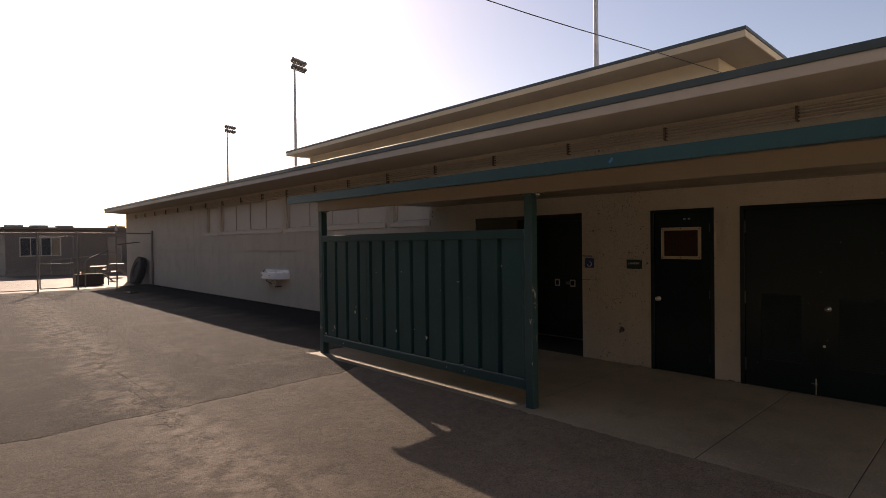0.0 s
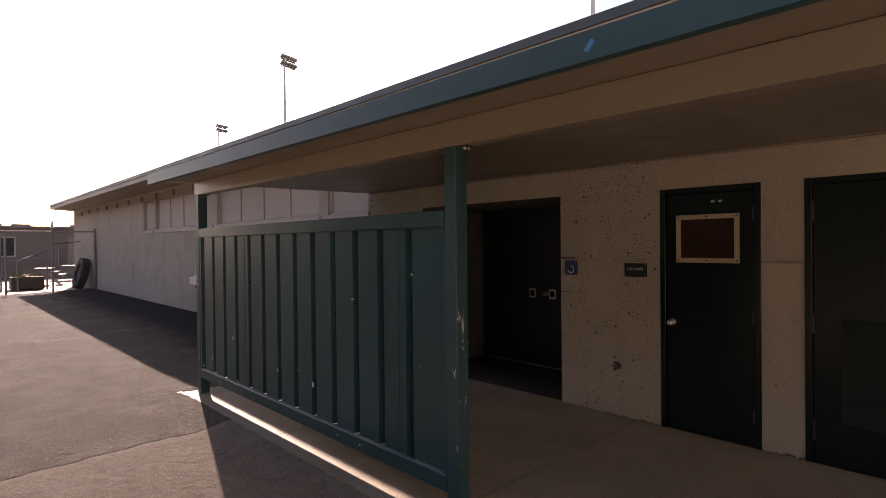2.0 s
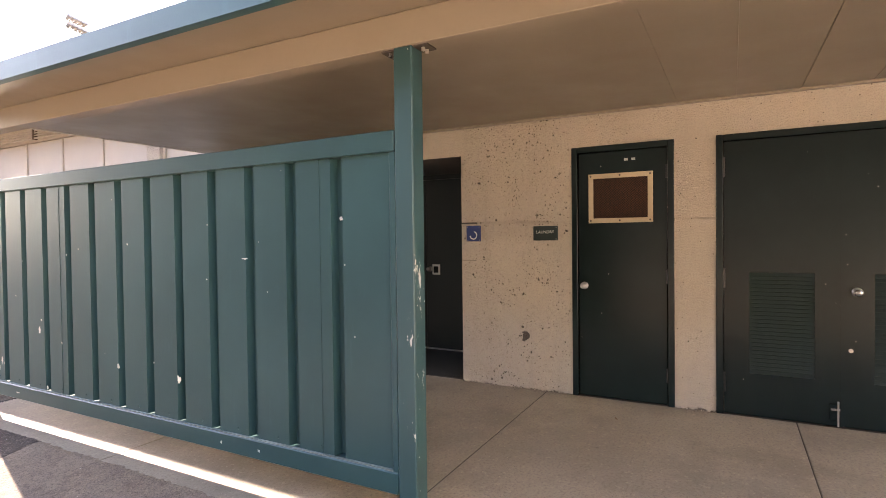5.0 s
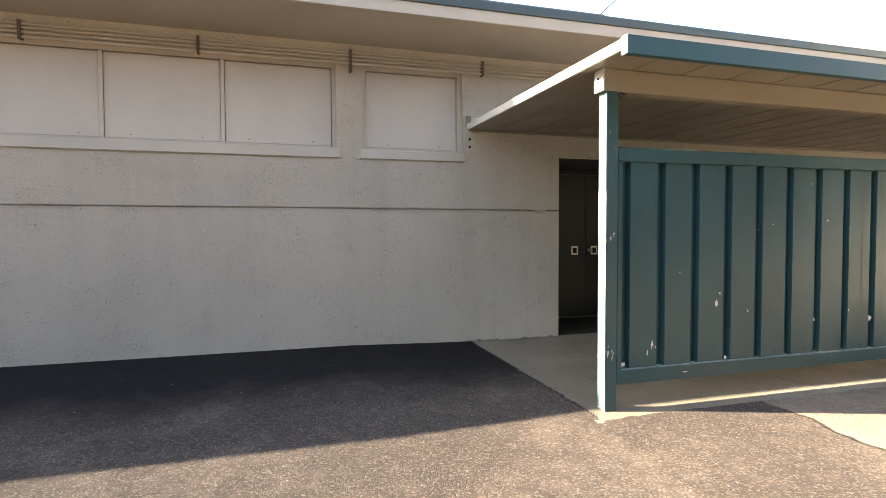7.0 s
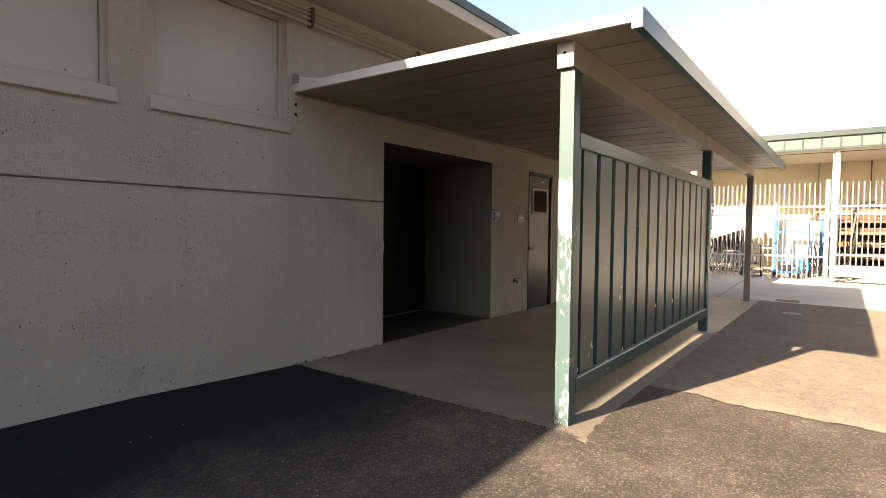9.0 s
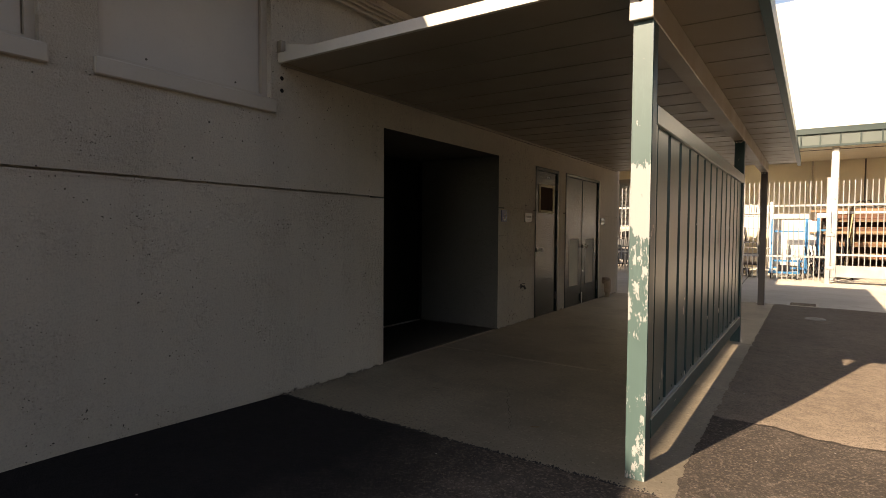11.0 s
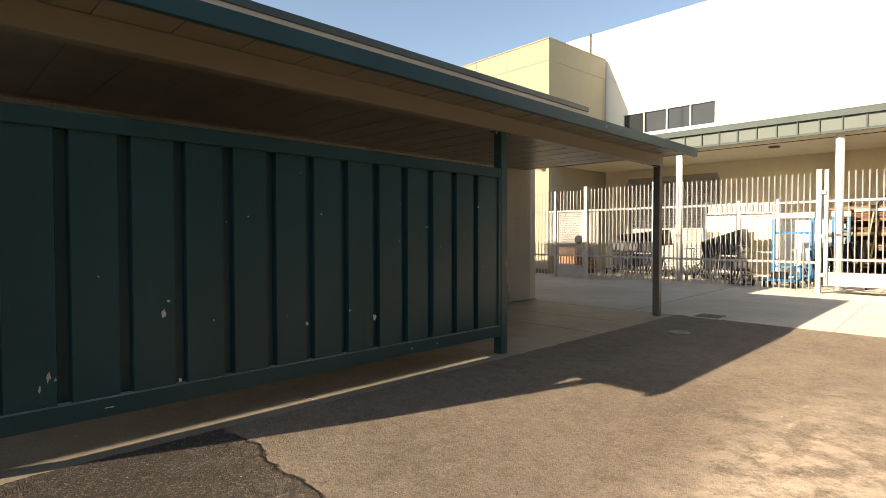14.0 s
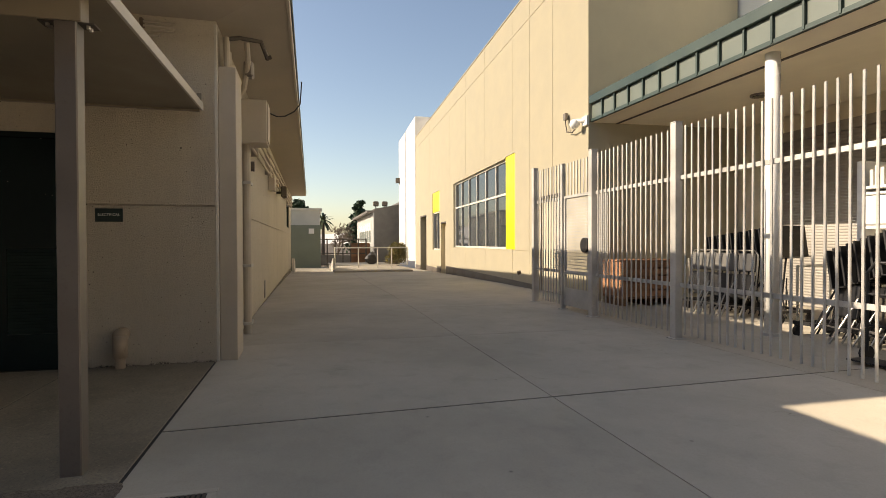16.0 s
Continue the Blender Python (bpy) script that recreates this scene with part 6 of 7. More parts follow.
M_PAD = plain("grey_chair_pad", (0.12, 0.115, 0.105), 0.7)
# chair chrome made darker, with the shade on the chairs put into its colour
M_TUBE = plain("dull_chair_tube", (0.30, 0.29, 0.27), 0.4, 0.8)
for x, y, rz in ((9.30, -7.28, 14), (9.02, -7.36, 12), (8.79, -7.28, 14), (8.52, -7.36, 12), (6.52, -6.95, -20), (6.20, -7.02, -12), (5.98, -6.90, -24)):
    chair(x, y, rz, M_PAD if x in (9.30, 8.79) else M_BLACK)

# slatted timber crate at the end of the arcade
c = thing("timber_crate", (10.6, -7.05, 0), "open slatted red-brown timber crate on skids", "crate")
for yy in (-7.57, -7.07, -6.57):
    part("skid", B(10.30, yy - 0.04, 0, 10.95, yy + 0.04, 0.13), M_CRATE, c)
part("base_board", B(10.28, -7.62, 0.13, 10.97, -6.50, 0.155), M_REDBOARD, c)
for yy in (-7.58, -6.54):
    for xx in (10.31, 10.94):
        part("corner_post", B(xx - 0.03, yy - 0.03, 0.155, xx + 0.03, yy + 0.03, 0.80), M_REDBOARD, c)
for k in range(5):
    z = 0.17 + 0.13 * k
    for xx in (10.263, 10.968):
        part("slat", B(xx, -7.62, z, xx + 0.018, -6.50, z + 0.10), M_REDBOARD, c)
for yy in (-7.62, -6.51):
    part("end_board", B(10.285, yy, 0.17, 10.965, yy + 0.012, 0.79), M_REDBOARD, c)
part("lid", B(10.25, -7.64, 0.80, 10.99, -6.48, 0.825), M_REDBOARD, c)

# white shelving with bins and folders
s = thing("white_shelving", (6.05, -8.0, 0), "white metal shelving unit with white bins and folders", "shelf")
for xx in (5.15, 6.05, 6.92):
    part("upright", B(xx - 0.03, -8.20, 0, xx + 0.03, -7.60, 2.12), M_WHITE, s)
for zz in (0.15, 0.75, 1.30, 1.78):
    part("shelf_board", B(5.15, -8.20, zz, 6.92, -7.60, zz + 0.03), M_WHITE, s)
for i, xx in enumerate((5.22, 6.10)):
    b = thing("white_bin", (xx + 0.38, -7.85, 1.33), "white plastic storage bin on a shelf", "bin", "white bins")
    part("tub", B(xx, -8.15, 1.33, xx + 0.78, -7.58, 1.70, bevel=0.03), M_WHITE, b)
    part("lid", B(xx - 0.01, -8.16, 1.70, xx + 0.79, -7.57, 1.735, bevel=0.01), M_WHITE, b)
for i in range(26):
    xx = 5.22 + 0.063 * i
    h = 0.20 + 0.06 * ((i * 7) % 5) / 4
    solid("folder", B(xx, -8.05, 1.81, xx + 0.045, -7.65, 1.81 + h, bevel=0.004), M_EDGE if i % 3 else M_WHITE, "upright pale folder on the top shelf", "folder", group="folders", at=(xx, -7.85, 1.81))

# blue upright frame on wheels
def blue_rack(x0, x1, y, h):
    b = thing("blue_rack", ((x0 + x1) / 2, y, 0), "blue steel rack frame on castors with a white top bar", "rack", "blue racks")
    for xx in (x0, x1):
        part("upright", B(xx - 0.035, y - 0.035, 0.14, xx + 0.035, y + 0.035, h, bevel=0.004), M_BLUE, b)
        for yy in (y - 0.3, y + 0.3):
            bm = bmesh.new()
            castor(bm, xx, yy)
            part("castor", bm, M_RUBBER, b)
        part("foot_beam", B(xx - 0.03, y - 0.34, 0.14, xx + 0.03, y + 0.34, 0.20), M_BLUE, b)
    part("top_bar", B(x0 - 0.04, y - 0.04, h, x1 + 0.04, y + 0.04, h + 0.13, bevel=0.006), M_WHITE, b)
    for z in (0.22, 0.42, h - 0.38):
        part("cross_bar", B(x0 + 0.035, y - 0.02, z, x1 - 0.035, y + 0.02, z + 0.05), M_BLUE, b)
    return b


blue_rack(4.28, 5.08, -7.05, 1.62)
blue_rack(3.72, 4.02, -7.9, 1.66)
d = thing("blue_dolly", (4.75, -6.35, 0), "low blue steel dolly on castors", "dolly")
part("deck", B(4.40, -6.65, 0.15, 5.10, -6.05, 0.20, bevel=0.005), M_BLUE, d)
for xx in (4.46, 5.04):
    for yy in (-6.58, -6.12):
        bm = bmesh.new()
        castor(bm, xx, yy)
        part("castor", bm, M_RUBBER, d)
part("handle", pipe(bmesh.new(), [(4.42, -6.6, 0.2), (4.42, -6.6, 0.5), (4.42, -6.1, 0.5), (4.42, -6.1, 0.2)], 0.016), M_BLUE, d)
part("motor", B(4.62, -6.5, 0.20, 4.92, -6.2, 0.36, bevel=0.02), M_BLACK, d)
hc = thing("hand_cart", (5.55, -6.25, 0), "black tubular hand cart on small wheels", "cart")
part("frame", pipe(bmesh.new(), [(5.35, -6.3, 0.1), (5.35, -6.3, 0.85), (5.42, -6.3, 0.95), (5.72, -6.3, 0.95), (5.80, -6.3, 0.85), (5.80, -6.3, 0.1)], 0.016), M_BLACK, hc)
part("rung", R((5.35, -6.3, 0.35), (5.80, -6.3, 0.35), 0.012), M_BLACK, hc)
part("rung", R((5.35, -6.3, 0.65), (5.80, -6.3, 0.65), 0.012), M_BLACK, hc)
part("toe_plate", B(5.35, -6.3, 0.03, 5.80, -6.05, 0.045), M_BLACK, hc)
for xx in (5.33, 5.82):
    part("wheel", R((xx - 0.02, -6.32, 0.075), (xx + 0.02, -6.32, 0.075), 0.075, 16), M_RUBBER, hc)
part("cabinet_panel", B(5.40, -6.36, 0.35, 5.75, -6.33, 0.62), M_IRON, hc)

solid("white_board", B(3.98, -8.34, 0.25, 5.13, -8.30, 1.60, bevel=0.004), M_WHITE, "large white board standing behind the blue rack", "board", at=(4.5, -8.32, 0.25))

# timber rack with stacked boards
random.seed(7)
rk = thing("timber_rack", (1.8, -8.6, 0), "steel rack holding lengths of timber", "rack")
for xx in (3.9, 2.4, 0.8, -0.9):
    for yy in (-9.2, -8.2):
        part("upright", B(xx - 0.03, yy - 0.03, 0, xx + 0.03, yy + 0.03, 2.15), M_IRON, rk)
    for zz in (0.10, 0.45, 0.80, 1.15, 1.50, 1.78):
        part("arm", B(xx - 0.025, -9.17, zz, xx + 0.025, -8.1, zz + 0.05), M_IRON, rk)
for zz in (0.15, 0.50, 0.85, 1.20, 1.55, 1.83):
    y = -9.1
    while y < -8.2:
        wdt = random.choice((0.14, 0.19, 0.24))
        levels = random.choice((3, 4, 5, 6)) if zz < 1.8 else random.choice((2, 3))
        xa = -1.9 + random.uniform(-0.3, 0.5)
        for q in range(levels):
            xb = 4.0 + random.uniform(-0.55, 0.25)
            z = zz + q * 0.034
            shift = random.uniform(-0.02, 0.03)
            solid("plank", B(xa, y + shift, z, xb, y + shift + wdt - 0.03, z + random.uniform(0.022, 0.032)), random.choice((M_WOOD, M_WOOD, M_REDBOARD, M_REDWOOD, M_CRATE)), "sawn timber plank lying on the rack", "plank", group="stacked planks", at=(xa, y, z))
        y += wdt
for i in range(5):
    x = 1.65 - 0.11 * i
    solid("leaning_board", B(-0.05, -0.012, 0, 0.05, 0.012, 1.25 + 0.06 * i, m=pose(x, -6.0 - 0.03 * i, 0.005, 8, 16, 0)), M_PLY, "pale board leaning at an angle behind the gate", "board", group="leaning boards", at=(x, -6.0, 0))
solid("white_sheet", B(2.35, -8.12, 1.775, 3.65, -8.06, 1.835), M_WHITE, "long white board laid along the timber", "board", at=(3.0, -8.1, 1.775))
# added sheet; its dark colour stands in for the shaded gaps between planks
solid("backing_sheet", B(-1.9, -9.30, 0.02, 4.0, -9.26, 1.95), M_CRATE, "dark stained plywood sheet standing behind the timber", "sheet", at=(1.0, -9.28, 0.02))
ws = thing("wire_stand", (2.97, -8.4, 1.93), "small black tubular frame lying on the timber stack", "frame")
for yy in (-8.62, -8.30):
    part("side_frame", pipe(bmesh.new(), [(3.24, yy, 1.925), (3.10, yy, 2.13), (2.84, yy, 2.15), (2.70, yy, 1.925)], 0.014, 6), M_BLACK, ws)
part("rung", R((3.10, -8.62, 2.13), (3.10, -8.30, 2.13), 0.012, 6), M_BLACK, ws)
part("rung", R((2.84, -8.62, 2.15), (2.84, -8.30, 2.15), 0.012, 6), M_BLACK, ws)
lad = thing("yellow_ladder", (3.35, -7.55, 0), "faded yellow step ladder leaning by the timber", "ladder")
for s in (0.0, 0.38):
    part("stile", R((3.45 - s * 0.2, -7.3 - s, 0.0), (3.25 - s * 0.2, -7.85 - s, 1.75), 0.02, 8), M_LADDER, lad)
for k in range(6):
    f = 0.12 + 0.15 * k
    part("rung", R((3.45 - 0.2 * f, -7.3 - 0.55 * f, 1.75 * f), (3.374 - 0.2 * f, -7.68 - 0.55 * f, 1.75 * f), 0.014, 6), M_LADDER, lad)

# ---- north end: chain-link fence and what stands there ----
NY = 26.6


def chain_link(parent, x0, x1, z0, z1, y, step=0.085):
    bm = bmesh.new()
    hgt, wid = z1 - z0, x1 - x0
    for s in (-1, 1):
        u = -hgt
        while u < wid + hgt:
            pa, pb = (u, 0.0), (u + s * hgt, hgt)
            du = pb[0] - pa[0]
            t0, t1 = 0.0, 1.0
            lo_t, hi_t = sorted(((0 - pa[0]) / du, (wid - pa[0]) / du))
            t0, t1 = max(t0, lo_t), min(t1, hi_t)
            if t1 - t0 > 0.01:
                rod(bm, (x0 + pa[0] + du * t0, y, z0 + hgt * t0), (x0 + pa[0] + du * t1, y, z0 + hgt * t1), 0.0026, 3)
            u += step
    ob = part("chain_link", bm, M_CHAIN, parent)
    return ob


cf = thing("chain_link_fence", (0, NY, 0), "galvanised chain-link fence with a gate frame", "fence")
for xx in (7.34, 4.55, 3.22, 1.2, -1.5, -4.5, -7.5):
    part("post", R((xx, NY, 0), (xx, NY, 2.45 if xx > 7 else 2.36), 0.045 if xx > 7 else 0.033, 10), M_CHAIN, cf)
part("top_rail", R((-7.5, NY, 2.33), (7.3, NY, 2.33), 0.024, 8), M_CHAIN, cf)
part("bottom_rail", R((-7.5, NY, 0.10), (3.22, NY, 0.10), 0.018, 8), M_CHAIN, cf)
chain_link(cf, -7.5, 3.22, 0.08, 2.33, NY)
chain_link(cf, 5.95, 7.30, 0.08, 2.33, NY)
gf = thing("chain_link_gate", (3.85, NY + 0.9, 0), "open chain-link gate leaf on a steel pipe frame", "gate")
for xx in (3.30, 4.42):
    part("stile", R((xx, NY + 0.1, 0.12), (xx, NY + 0.1, 2.2), 0.024, 8), M_CHAIN, gf)
for zz in (0.12, 1.1, 2.2):
    part("rail", R((3.30, NY + 0.1, zz), (4.42, NY + 0.1, zz), 0.02, 8), M_CHAIN, gf)
chain_link(gf, 3.30, 4.42, 0.12, 2.2, NY + 0.1, 0.1)
gp = thing("gate_post", (5.95, NY + 0.4, 0), "thin steel post with a white finial", "post")
part("shaft", R((5.95, NY, 0), (5.95, NY, 2.45), 0.03, 8), M_CHAIN, gp)
part("finial", R((5.95, NY, 2.45), (5.95, NY, 2.75), 0.06, 8, 0.015), M_EDGE, gp)
part("arm", R((5.95, NY, 1.85), (6.85, NY, 1.95), 0.02, 6), M_IRON, gp)
part("box", B(6.15, NY + 0.02, 1.05, 6.33, NY + 0.16, 1.75, bevel=0.01), M_CHAIN, gp)
hr = thing("handrail", (5.2, 28.0, 0), "bent galvanised pipe handrail", "handrail")
part("rail", pipe(bmesh.new(), [(4.98, 27.6, 0.02), (4.98, 27.6, 1.15), (5.1, 27.6, 1.25), (6.0, 28.4, 1.62), (6.0, 28.4, 0.02)], 0.03), M_CHAIN, hr)

# worn tyre leaning on the wall
ty = thing("tractor_tyre", (7.0, 27.75, 0), "large worn black tyre leaning on the wall", "tyre")
bm = bmesh.new()
segs, prof = 36, [(0.36, -0.17), (0.42, -0.21), (0.56, -0.20), (0.61, -0.14), (0.62, 0.0), (0.61, 0.14), (0.56, 0.20), (0.42, 0.21), (0.36, 0.17)]
tm = pose(7.06, 27.75, 0.645, 0, 14, 2) @ Matrix.Diagonal((0.72, 1, 1, 1))
rings = [[bm.verts.new(tm @ Vector((w, r * math.cos(a), r * math.sin(a)))) for r, w in prof] for a in (2 * math.pi * i / segs for i in range(segs))]
for i in range(segs):
    for j in range(len(prof) - 1):
        bm.faces.new((rings[i][j], rings[(i + 1) % segs][j], rings[(i + 1) % segs][j + 1], rings[i][j + 1]))
bmesh.ops.recalc_face_normals(bm, faces=bm.faces)
part("tyre", bm, M_RUBBER, ty, "", True)
bm = bmesh.new()
rod(bm, tm @ Vector((-0.10, 0, 0)), tm @ Vector((0.10, 0, 0)), 0.37, 24)
part("hub_disc", bm, M_RUBBER, ty)
bm = bmesh.new()
for i in range(30):
    a = 2 * math.pi * i / 30
    box(bm, -0.19, -0.03, 0.605, 0.19, 0.03, 0.64, m=tm @ Matrix.Rotation(a, 4, "X"))
part("tread", bm, M_RUBBER, ty)

# picnic tables and planter
def table(x, y, rz):
    t = thing("picnic_table", (x, y, 0), "weathered picnic table with steel legs and benches", "table", "picnic tables")
    m = pose(x, y, 0, 0, 0, rz)
    part("tabletop", B(-0.8, -0.36, 0.72, 0.8, 0.36, 0.76, bevel=0.006, m=m), M_TABLE, t)
    for s in (-0.68, 0.68):
        part("bench", B(-0.8, s - 0.13, 0.43, 0.8, s + 0.13, 0.46, m=m), M_TABLE, t)
        part("leg", R(m @ Vector((s * 0.8, -0.6, 0)), m @ Vector((s * 0.8, 0.25, 0.72)), 0.03, 8), M_CHAIN, t)
        part("leg", R(m @ Vector((s * 0.8, 0.6, 0)), m @ Vector((s * 0.8, -0.25, 0.72)), 0.03, 8), M_CHAIN, t)


table(6.5, 33.0, 80)
table(8.1, 36.5, 75)
pl = thing("concrete_planter", (5.5, 29.8, 0), "square concrete planter box with dry weeds", "planter")
part("trough", B(4.95, 29.5, 0, 6.05, 30.3, 0.52, bevel=0.02), M_DIRT, pl)
bm = bmesh.new()
for i in range(120):
    p = Vector((random.uniform(5.0, 6.0), random.uniform(29.6, 30.2), 0.5))
    q = p + Vector((random.uniform(-0.12, 0.12), random.uniform(-0.12, 0.12), random.uniform(0.1, 0.28)))
    poly(bm, [p, p + Vector((0.02, 0, 0)), q])
part("weeds", bm, M_LEAF, pl)
tagged(pl.children[-1], kind="stuff")

# low classroom block behind
pb = thing("portable_classroom", (8.0, 46.0, 0), "low brown flat-roofed classroom block with a sliding window", "building")
part("wall", B(3.5, 43.0, -0.05, 16.0, 52.0, 2.92), M_PORTABLE, pb)
part("roof_edge", B(3.3, 42.75, 2.92, 16.2, 52.2, 3.06), M_PORTABLE, pb)
part("skirt", B(3.48, 42.97, -0.05, 16.0, 43.0, 0.32), M_GREYPOST, pb)
wn8 = part("window", B(4.18, 42.95, 1.20, 6.35, 43.0, 2.42), M_TRIM, pb)
for a, b in ((4.25, 4.72), (4.78, 5.25), (5.31, 5.78), (5.84, 6.28)):
    part("pane", B(a, 42.94, 1.27, b, 42.948, 2.35), M_GLASS, wn8)
part("door", B(8.95, 42.95, 0.3, 9.85, 43.0, 2.35), M_GREYPOST, pb)
for xx in (3.6, 4.9, 6.3, 9.4):
    part("roof_unit", B(xx, 44.0, 3.05, xx + 0.9, 45.0, 3.22), M_CHAIN, pb)
rr = thing("ramp_rail", (7.0, 41.5, 0), "thin steel ramp railing", "railing")
part("rail", pipe(bmesh.new(), [(5.6, 41.6, 0.0), (5.6, 41.6, 0.95), (9.6, 41.6, 1.35), (9.6, 41.6, 0.4)], 0.025), M_CHAIN, rr)
part("rail", pipe(bmesh.new(), [(6.6, 41.6, 0.0), (6.6, 41.6, 1.05)], 0.02), M_CHAIN, rr)

# tall sports-field light masts
def mast(x, y, h, rz):
    t = thing("light_mast", (x, y, -0.1), "tall steel sports-field mast with rows of floodlights", "light mast", "light masts")
    part("pole", R((x, y, -0.1), (x, y, h), 0.36, 12, 0.17), M_GALV, t)
    m = pose(x, y, h, 0, 0, rz)
    for z in (-0.1, -1.25):
        part("cross_arm", B(-0.8, -0.08, z - 0.08, 2.6, 0.08, z + 0.08, m=m), M_IRON, t)
        for i in range(5):
            u = -0.65 + 0.75 * i
            part("floodlight", R(m @ Vector((u, 0.1, z + 0.15)), m @ Vector((u, -0.55, z + 0.55)), 0.22, 10, 0.36), M_CHAIN, t)
    return t


mast(48.3, 89.5, 34.6, 18)
mast(61.9, 154.4, 35.2, 18)
mast(49.2, 29.2, 34.6, -30)

# ---- east end of the alley ----
EZ = -0.42
st = thing("alley_steps", (28.5, -1.2, EZ), "low concrete landing edge at the end of the alley", "steps", "", "structure")
part("landing", B(26.2, -5.7, -0.9, 36.0, -2.15, -0.12), M_PAVE, st)
rl = thing("pipe_railing", (29.0, -4.0, -0.12), "pale steel pipe railing along the landing", "railing")
xr = 28.8
part("top_rail", pipe(bmesh.new(), [(xr, -2.3, -0.12), (xr, -2.3, 0.88), (xr, -5.9, 0.88), (xr, -5.9, -0.12)], 0.03), M_EDGE, rl)
part("bottom_rail", R((xr, -2.3, 0.02), (xr, -5.9, 0.02), 0.025), M_EDGE, rl)
for yy in (-3.45, -4.4, -5.1):
    part("baluster", R((xr, yy, -0.12), (xr, yy, 0.88), 0.025), M_EDGE, rl)
sr = thing("stair_wall", (27.2, -1.5, EZ), "two short pale sloping stair walls", "stair wall")
for yy in (-0.42, -2.25):
    part("cheek", prism(bmesh.new(), [(27.4, yy, -0.5), (28.8, yy, -0.9), (28.8, yy, 0.05), (28.4, yy, 0.25), (27.4, yy, 0.42)], (0, 0.12, 0)), M_EDGE, sr)
gb2 = thing("sage_building", (38.0, -0.6, -1.0), "sage green flat-roofed block with a pale upper storey", "building")
part("wall", B(34.0, -1.72, -1.2, 44.0, 6.0, 2.15), M_SAGE, gb2)
part("wall", B(36.0, -1.72, -1.2, 46.0, 8.0, 3.1), M_PALEWALL, gb2, "pale grey upper wall")
part("roof_edge", B(35.9, -1.85, 3.1, 46.1, 8.0, 3.25), M_EDGE, gb2)
part("wall_light", B(33.9, -1.35, 1.65, 34.0, -1.05, 1.95), M_WHITE, gb2)
hb = thing("gabled_building", (50.0, -7.5, -1.2), "grey two-storey block with a sloping parapet and side windows", "building")
bm = bmesh.new()
prism(bm, [(44.0, -6.0, -1.6), (44.0, -9.6, -1.6), (44.0, -9.6, 5.0), (44.0, -8.6, 4.6), (44.0, -7.9, 4.1), (44.0, -6.0, 3.75)], (15, 0, 0))
part("wall", bm, M_GREYWALL, hb)
part("roof_edge", B(44.0, -6.0, 3.45, 59.2, -5.45, 3.62), M_ROOFGREY, hb)
part("side_wall", B(44.02, -6.0, -1.6, 59.0, -5.94, 3.45), M_PALEWALL, hb)
wg = part("window", B(45.6, -5.94, 1.0, 56.0, -5.90, 2.7), M_WHITE, hb)
for k in range(6):
    part("pane", B(45.8 + 1.7 * k, -5.90, 1.15, 47.2 + 1.7 * k, -5.89, 2.1), M_PALEGREEN, wg)
for yy in (-6.15, -6.85):
    part("roof_light", B(44.1, yy - 0.22, 3.95, 44.3, yy + 0.22, 4.35, bevel=0.06), M_IRON, hb)
    part("roof_light_arm", R((44.2, yy, 3.6), (44.2, yy, 4.05), 0.04), M_IRON, hb)
ef = thing("dark_gate_wall", (48.0, -3.0, -1.2), "dark see-through gate posts and rails closing the far alley", "fence")
for k in range(7):
    yy = -5.6 + 0.62 * k
    part("post", B(46.0, yy, -1.4, 46.1, yy + 0.10, 1.45), M_IRON, ef)
for zz in (1.35, 0.2, -0.7):
    part("rail", B(46.02, -5.6, zz, 46.08, -1.8, zz + 0.08), M_IRON, ef)
part("brown_panel", B(46.5, -6.0, -1.4, 46.6, -4.3, 1.1), M_CRATE, ef)
part("low_wall", B(52.0, -6.0, -1.6, 52.2, -1.5, 0.0), M_GREYWALL, ef)
cv = thing("covered_bundle", (33.0, -3.9, -0.12), "black covered bundle standing on the landing", "bundle")
bm = bmesh.new()
bmesh.ops.create_icosphere(bm, subdivisions=2, radius=0.5, matrix=Matrix.Translation((33.0, -4.55, 0.20)) @ Matrix.Diagonal((0.7, 0.55, 0.85, 1)))
for v in bm.verts:
    v.co += Vector((noise.noise(v.co * 3), noise.noise(v.co * 3 + Vector((5, 0, 0))), 0.0)) * 0.22
part("cover", bm, M_BLACK, cv)


def leafy(bm, centre, radius, n, size, squash=1.0, seed=0):
    rnd = random.Random(seed)
    for _ in range(n):
        d = Vector((rnd.gauss(0, 1), rnd.gauss(0, 1), rnd.gauss(0, 1))).normalized() * radius * rnd.uniform(0.45, 1.0)
        d.z *= squash
        p = Vector(centre) + d
        a = Vector((rnd.gauss(0, 1), rnd.gauss(0, 1), rnd.gauss(0, 1))).normalized() * size
        b = a.cross(Vector((rnd.gauss(0, 1), rnd.gauss(0, 1), rnd.gauss(0, 1)))).normalized() * size * 0.5
        poly(bm, [p - a, p + b, p + a, p - b])


sb = thing("shrub", (31.5, -5.7, -0.15), "dry olive green shrub behind the railing", "shrub")
part("stems", pipe(bmesh.new(), [(31.5, -5.7, -0.15), (31.5, -5.8, 0.4), (31.4, -5.6, 0.9)], 0.03), M_BARK, sb)
bm = bmesh.new()
for i in range(16):
    leafy(bm, (31.5 + 0.45 * math.cos(i * 2.1), -5.85 + 0.50 * math.sin(i * 1.7) * (1 - i / 24), 0.15 + 0.055 * i), 0.36 - 0.008 * i, 190, 0.055, 0.85, i)
part("crown", bm, M_LEAF, sb)

tr = thing("bare_tree", (62.0, -4.1, -1.5), "leafless tree with fine grey-brown branches", "tree")
bm = bmesh.new()
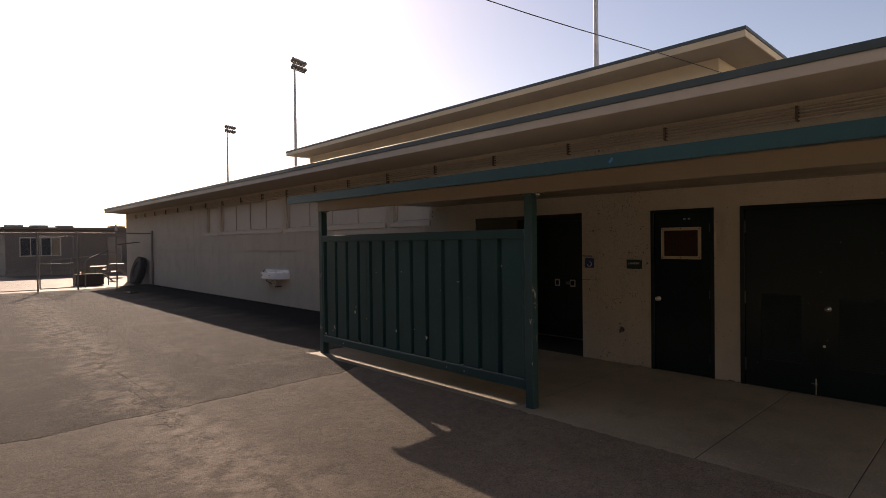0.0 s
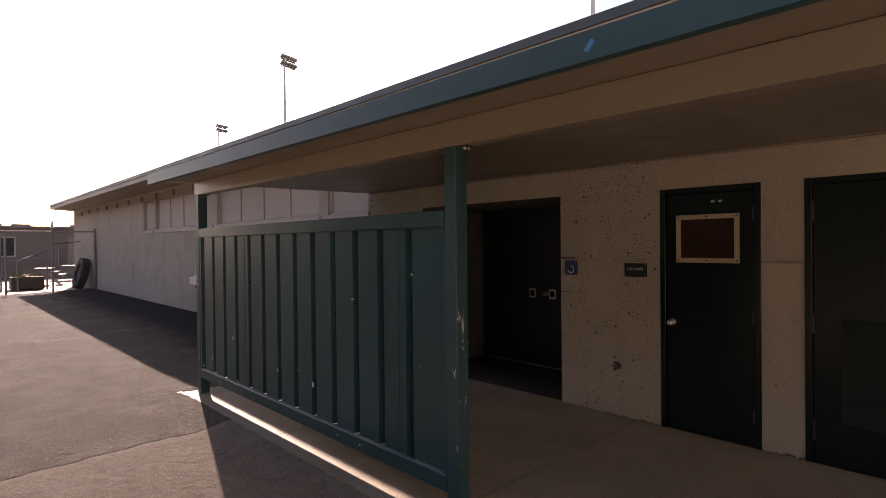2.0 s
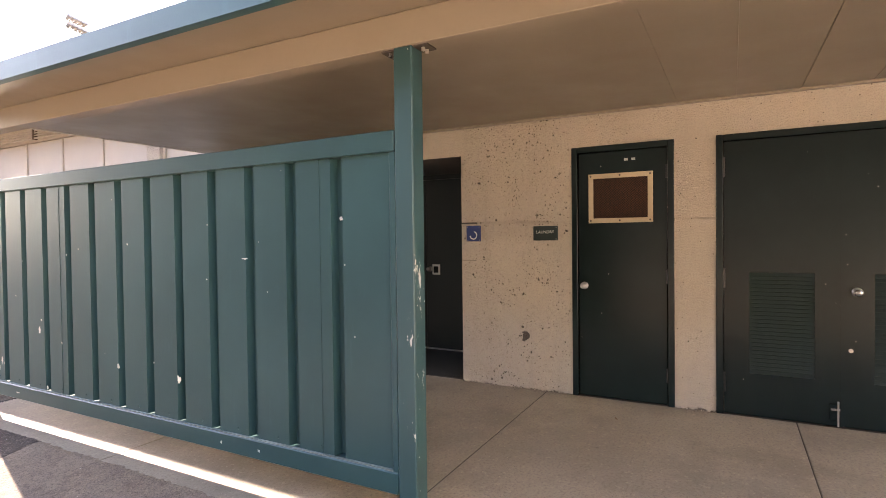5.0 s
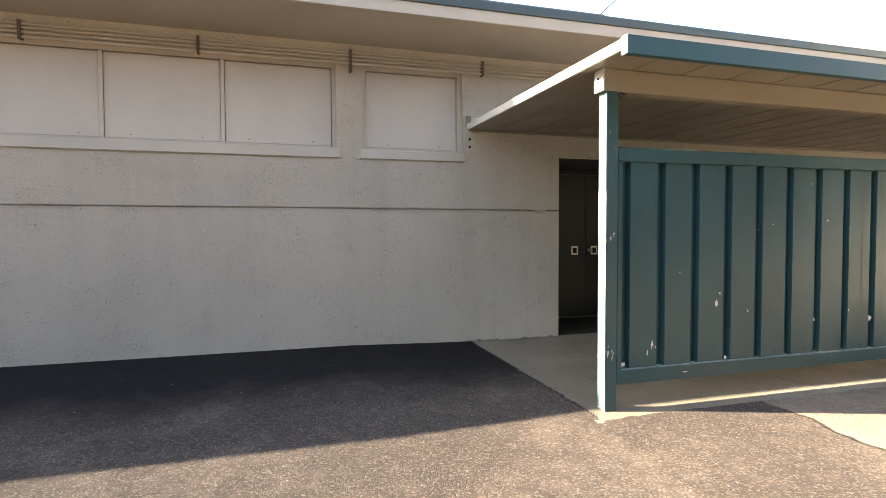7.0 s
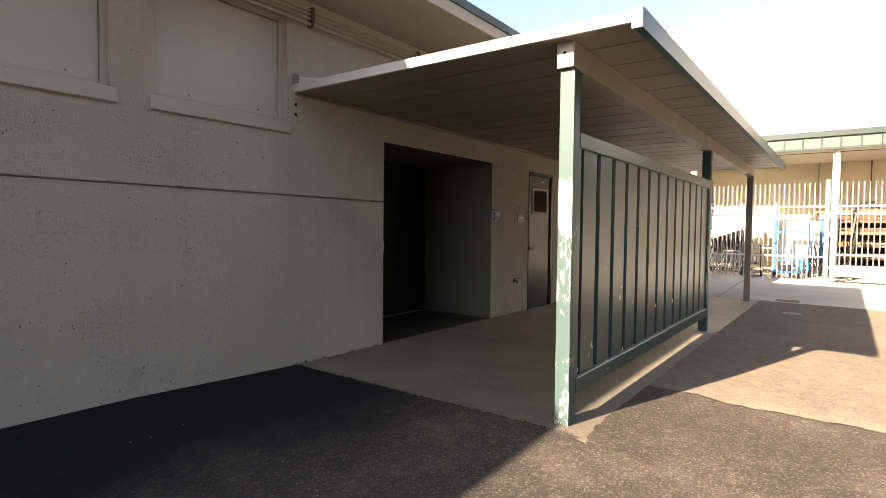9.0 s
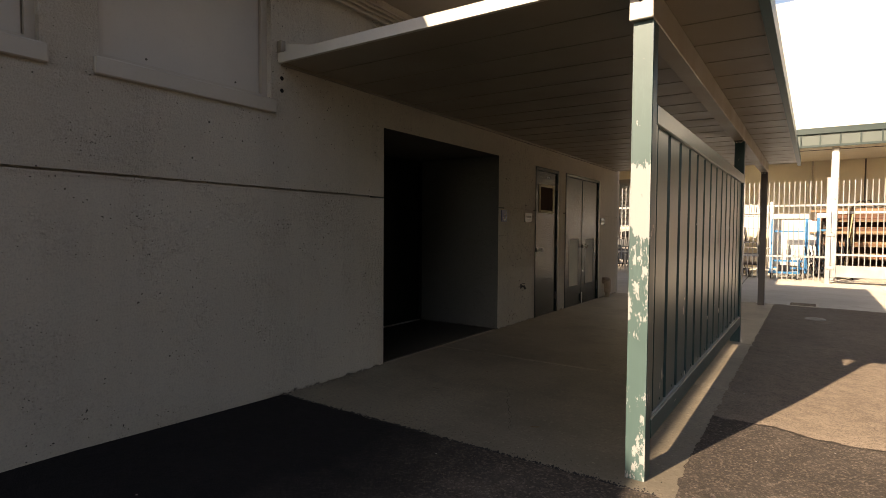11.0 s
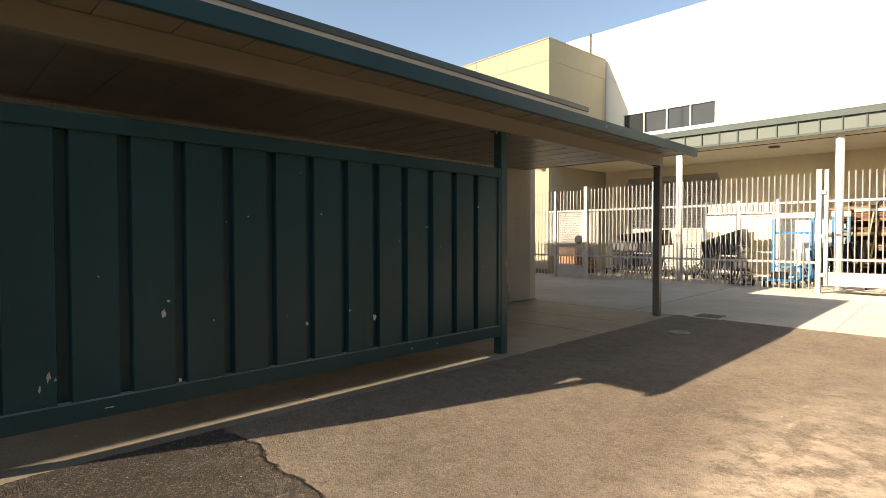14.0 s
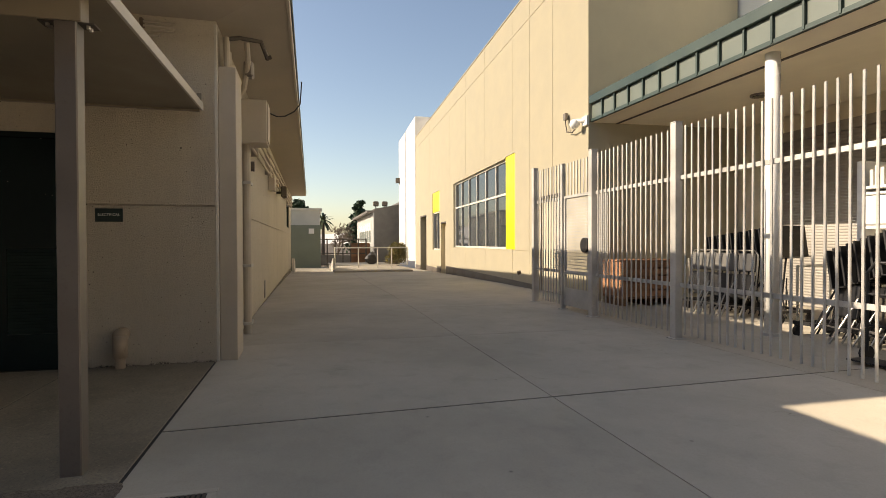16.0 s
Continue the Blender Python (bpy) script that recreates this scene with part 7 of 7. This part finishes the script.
rnd = random.Random(5)


def limb(p, d, L, r, k):
    q = p + d * L
    rod(bm, p, q, max(r, 0.02), 4, max(r * 0.65, 0.015))
    if k == 0:
        return
    for _ in range(3):
        e = (d + Vector((rnd.gauss(0, 0.5), rnd.gauss(0, 0.5), rnd.gauss(0.05, 0.3)))).normalized()
        limb(q, e, L * rnd.uniform(0.6, 0.85), r * 0.6, k - 1)


limb(Vector((62.0, -4.1, -1.5)), Vector((0, 0, 1)), 1.4, 0.16, 6)
part("branches", bm, M_BARK, tr)
ct = thing("conifer", (75.0, -7.5, -1.5), "dark conifer behind the roofs", "tree")
part("trunk", R((75, -7.5, -1.5), (75, -7.5, 6.3), 0.25, 8, 0.05), M_BARK, ct)
bm = bmesh.new()
for i in range(16):
    z = 0.2 + 0.42 * i
    leafy(bm, (75, -7.5 + 0.3 * math.sin(i * 2), z), 2.0 * (1 - i / 17.5) + 0.25, 150, 0.28, 0.35, 40 + i)
part("crown", bm, M_CONIFER, ct)
pt = thing("palm_tree", (70.0, -2.7, -1.5), "palm tree with a shaggy crown", "tree")
part("trunk", R((70, -2.7, -1.5), (70, -2.7, 3.9), 0.24, 8, 0.18), M_BARK, pt)
bm = bmesh.new()
for i in range(34):
    a, e = i * 2.4, 0.9 - 1.7 * (i / 34)
    d = Vector((math.cos(a) * math.cos(e), math.sin(a) * math.cos(e), math.sin(e)))
    side = d.cross(Vector((0, 0, 1))).normalized()
    p = Vector((70, -2.7, 3.9))
    for k in range(5):
        q = p + d * 0.32
        d = (d + Vector((0, 0, -0.16))).normalized()
        poly(bm, [p - side * 0.16, p + side * 0.16, q + side * 0.14, q - side * 0.14])
        p = q
part("crown", bm, M_PALM, pt)

c2 = thing("conifer", (72.0, 0.3, -1.5), "dark conifer behind the sage block", "tree")
part("trunk", R((72, 0.3, -1.5), (72, 0.3, 6.0), 0.25, 8, 0.05), M_BARK, c2)
bm = bmesh.new()
for i in range(12):
    leafy(bm, (72, 0.3 + 0.5 * math.sin(i * 2), 1.5 + 0.42 * i), 1.9 * (1 - i / 16) + 0.3, 130, 0.28, 0.5, 80 + i)
part("crown", bm, M_CONIFER, c2)

# far hills on a plain sheet; its pale glow stands in for haze
bm = bmesh.new()
prev = None
for i in range(90):
    a = radians(-95 + i * 3.0)
    r = 2600
    h = 70 + 75 * noise.noise((i * 0.17, 3.1, 0)) + 40 * noise.noise((i * 0.6, 1.0, 0))
    lo, hi = bm.verts.new((r * math.sin(a), r * math.cos(a), -80)), bm.verts.new((r * math.sin(a), r * math.cos(a), max(18, h)))
    if prev:
        bm.faces.new((prev[0], lo, hi, prev[1]))
    prev = (lo, hi)
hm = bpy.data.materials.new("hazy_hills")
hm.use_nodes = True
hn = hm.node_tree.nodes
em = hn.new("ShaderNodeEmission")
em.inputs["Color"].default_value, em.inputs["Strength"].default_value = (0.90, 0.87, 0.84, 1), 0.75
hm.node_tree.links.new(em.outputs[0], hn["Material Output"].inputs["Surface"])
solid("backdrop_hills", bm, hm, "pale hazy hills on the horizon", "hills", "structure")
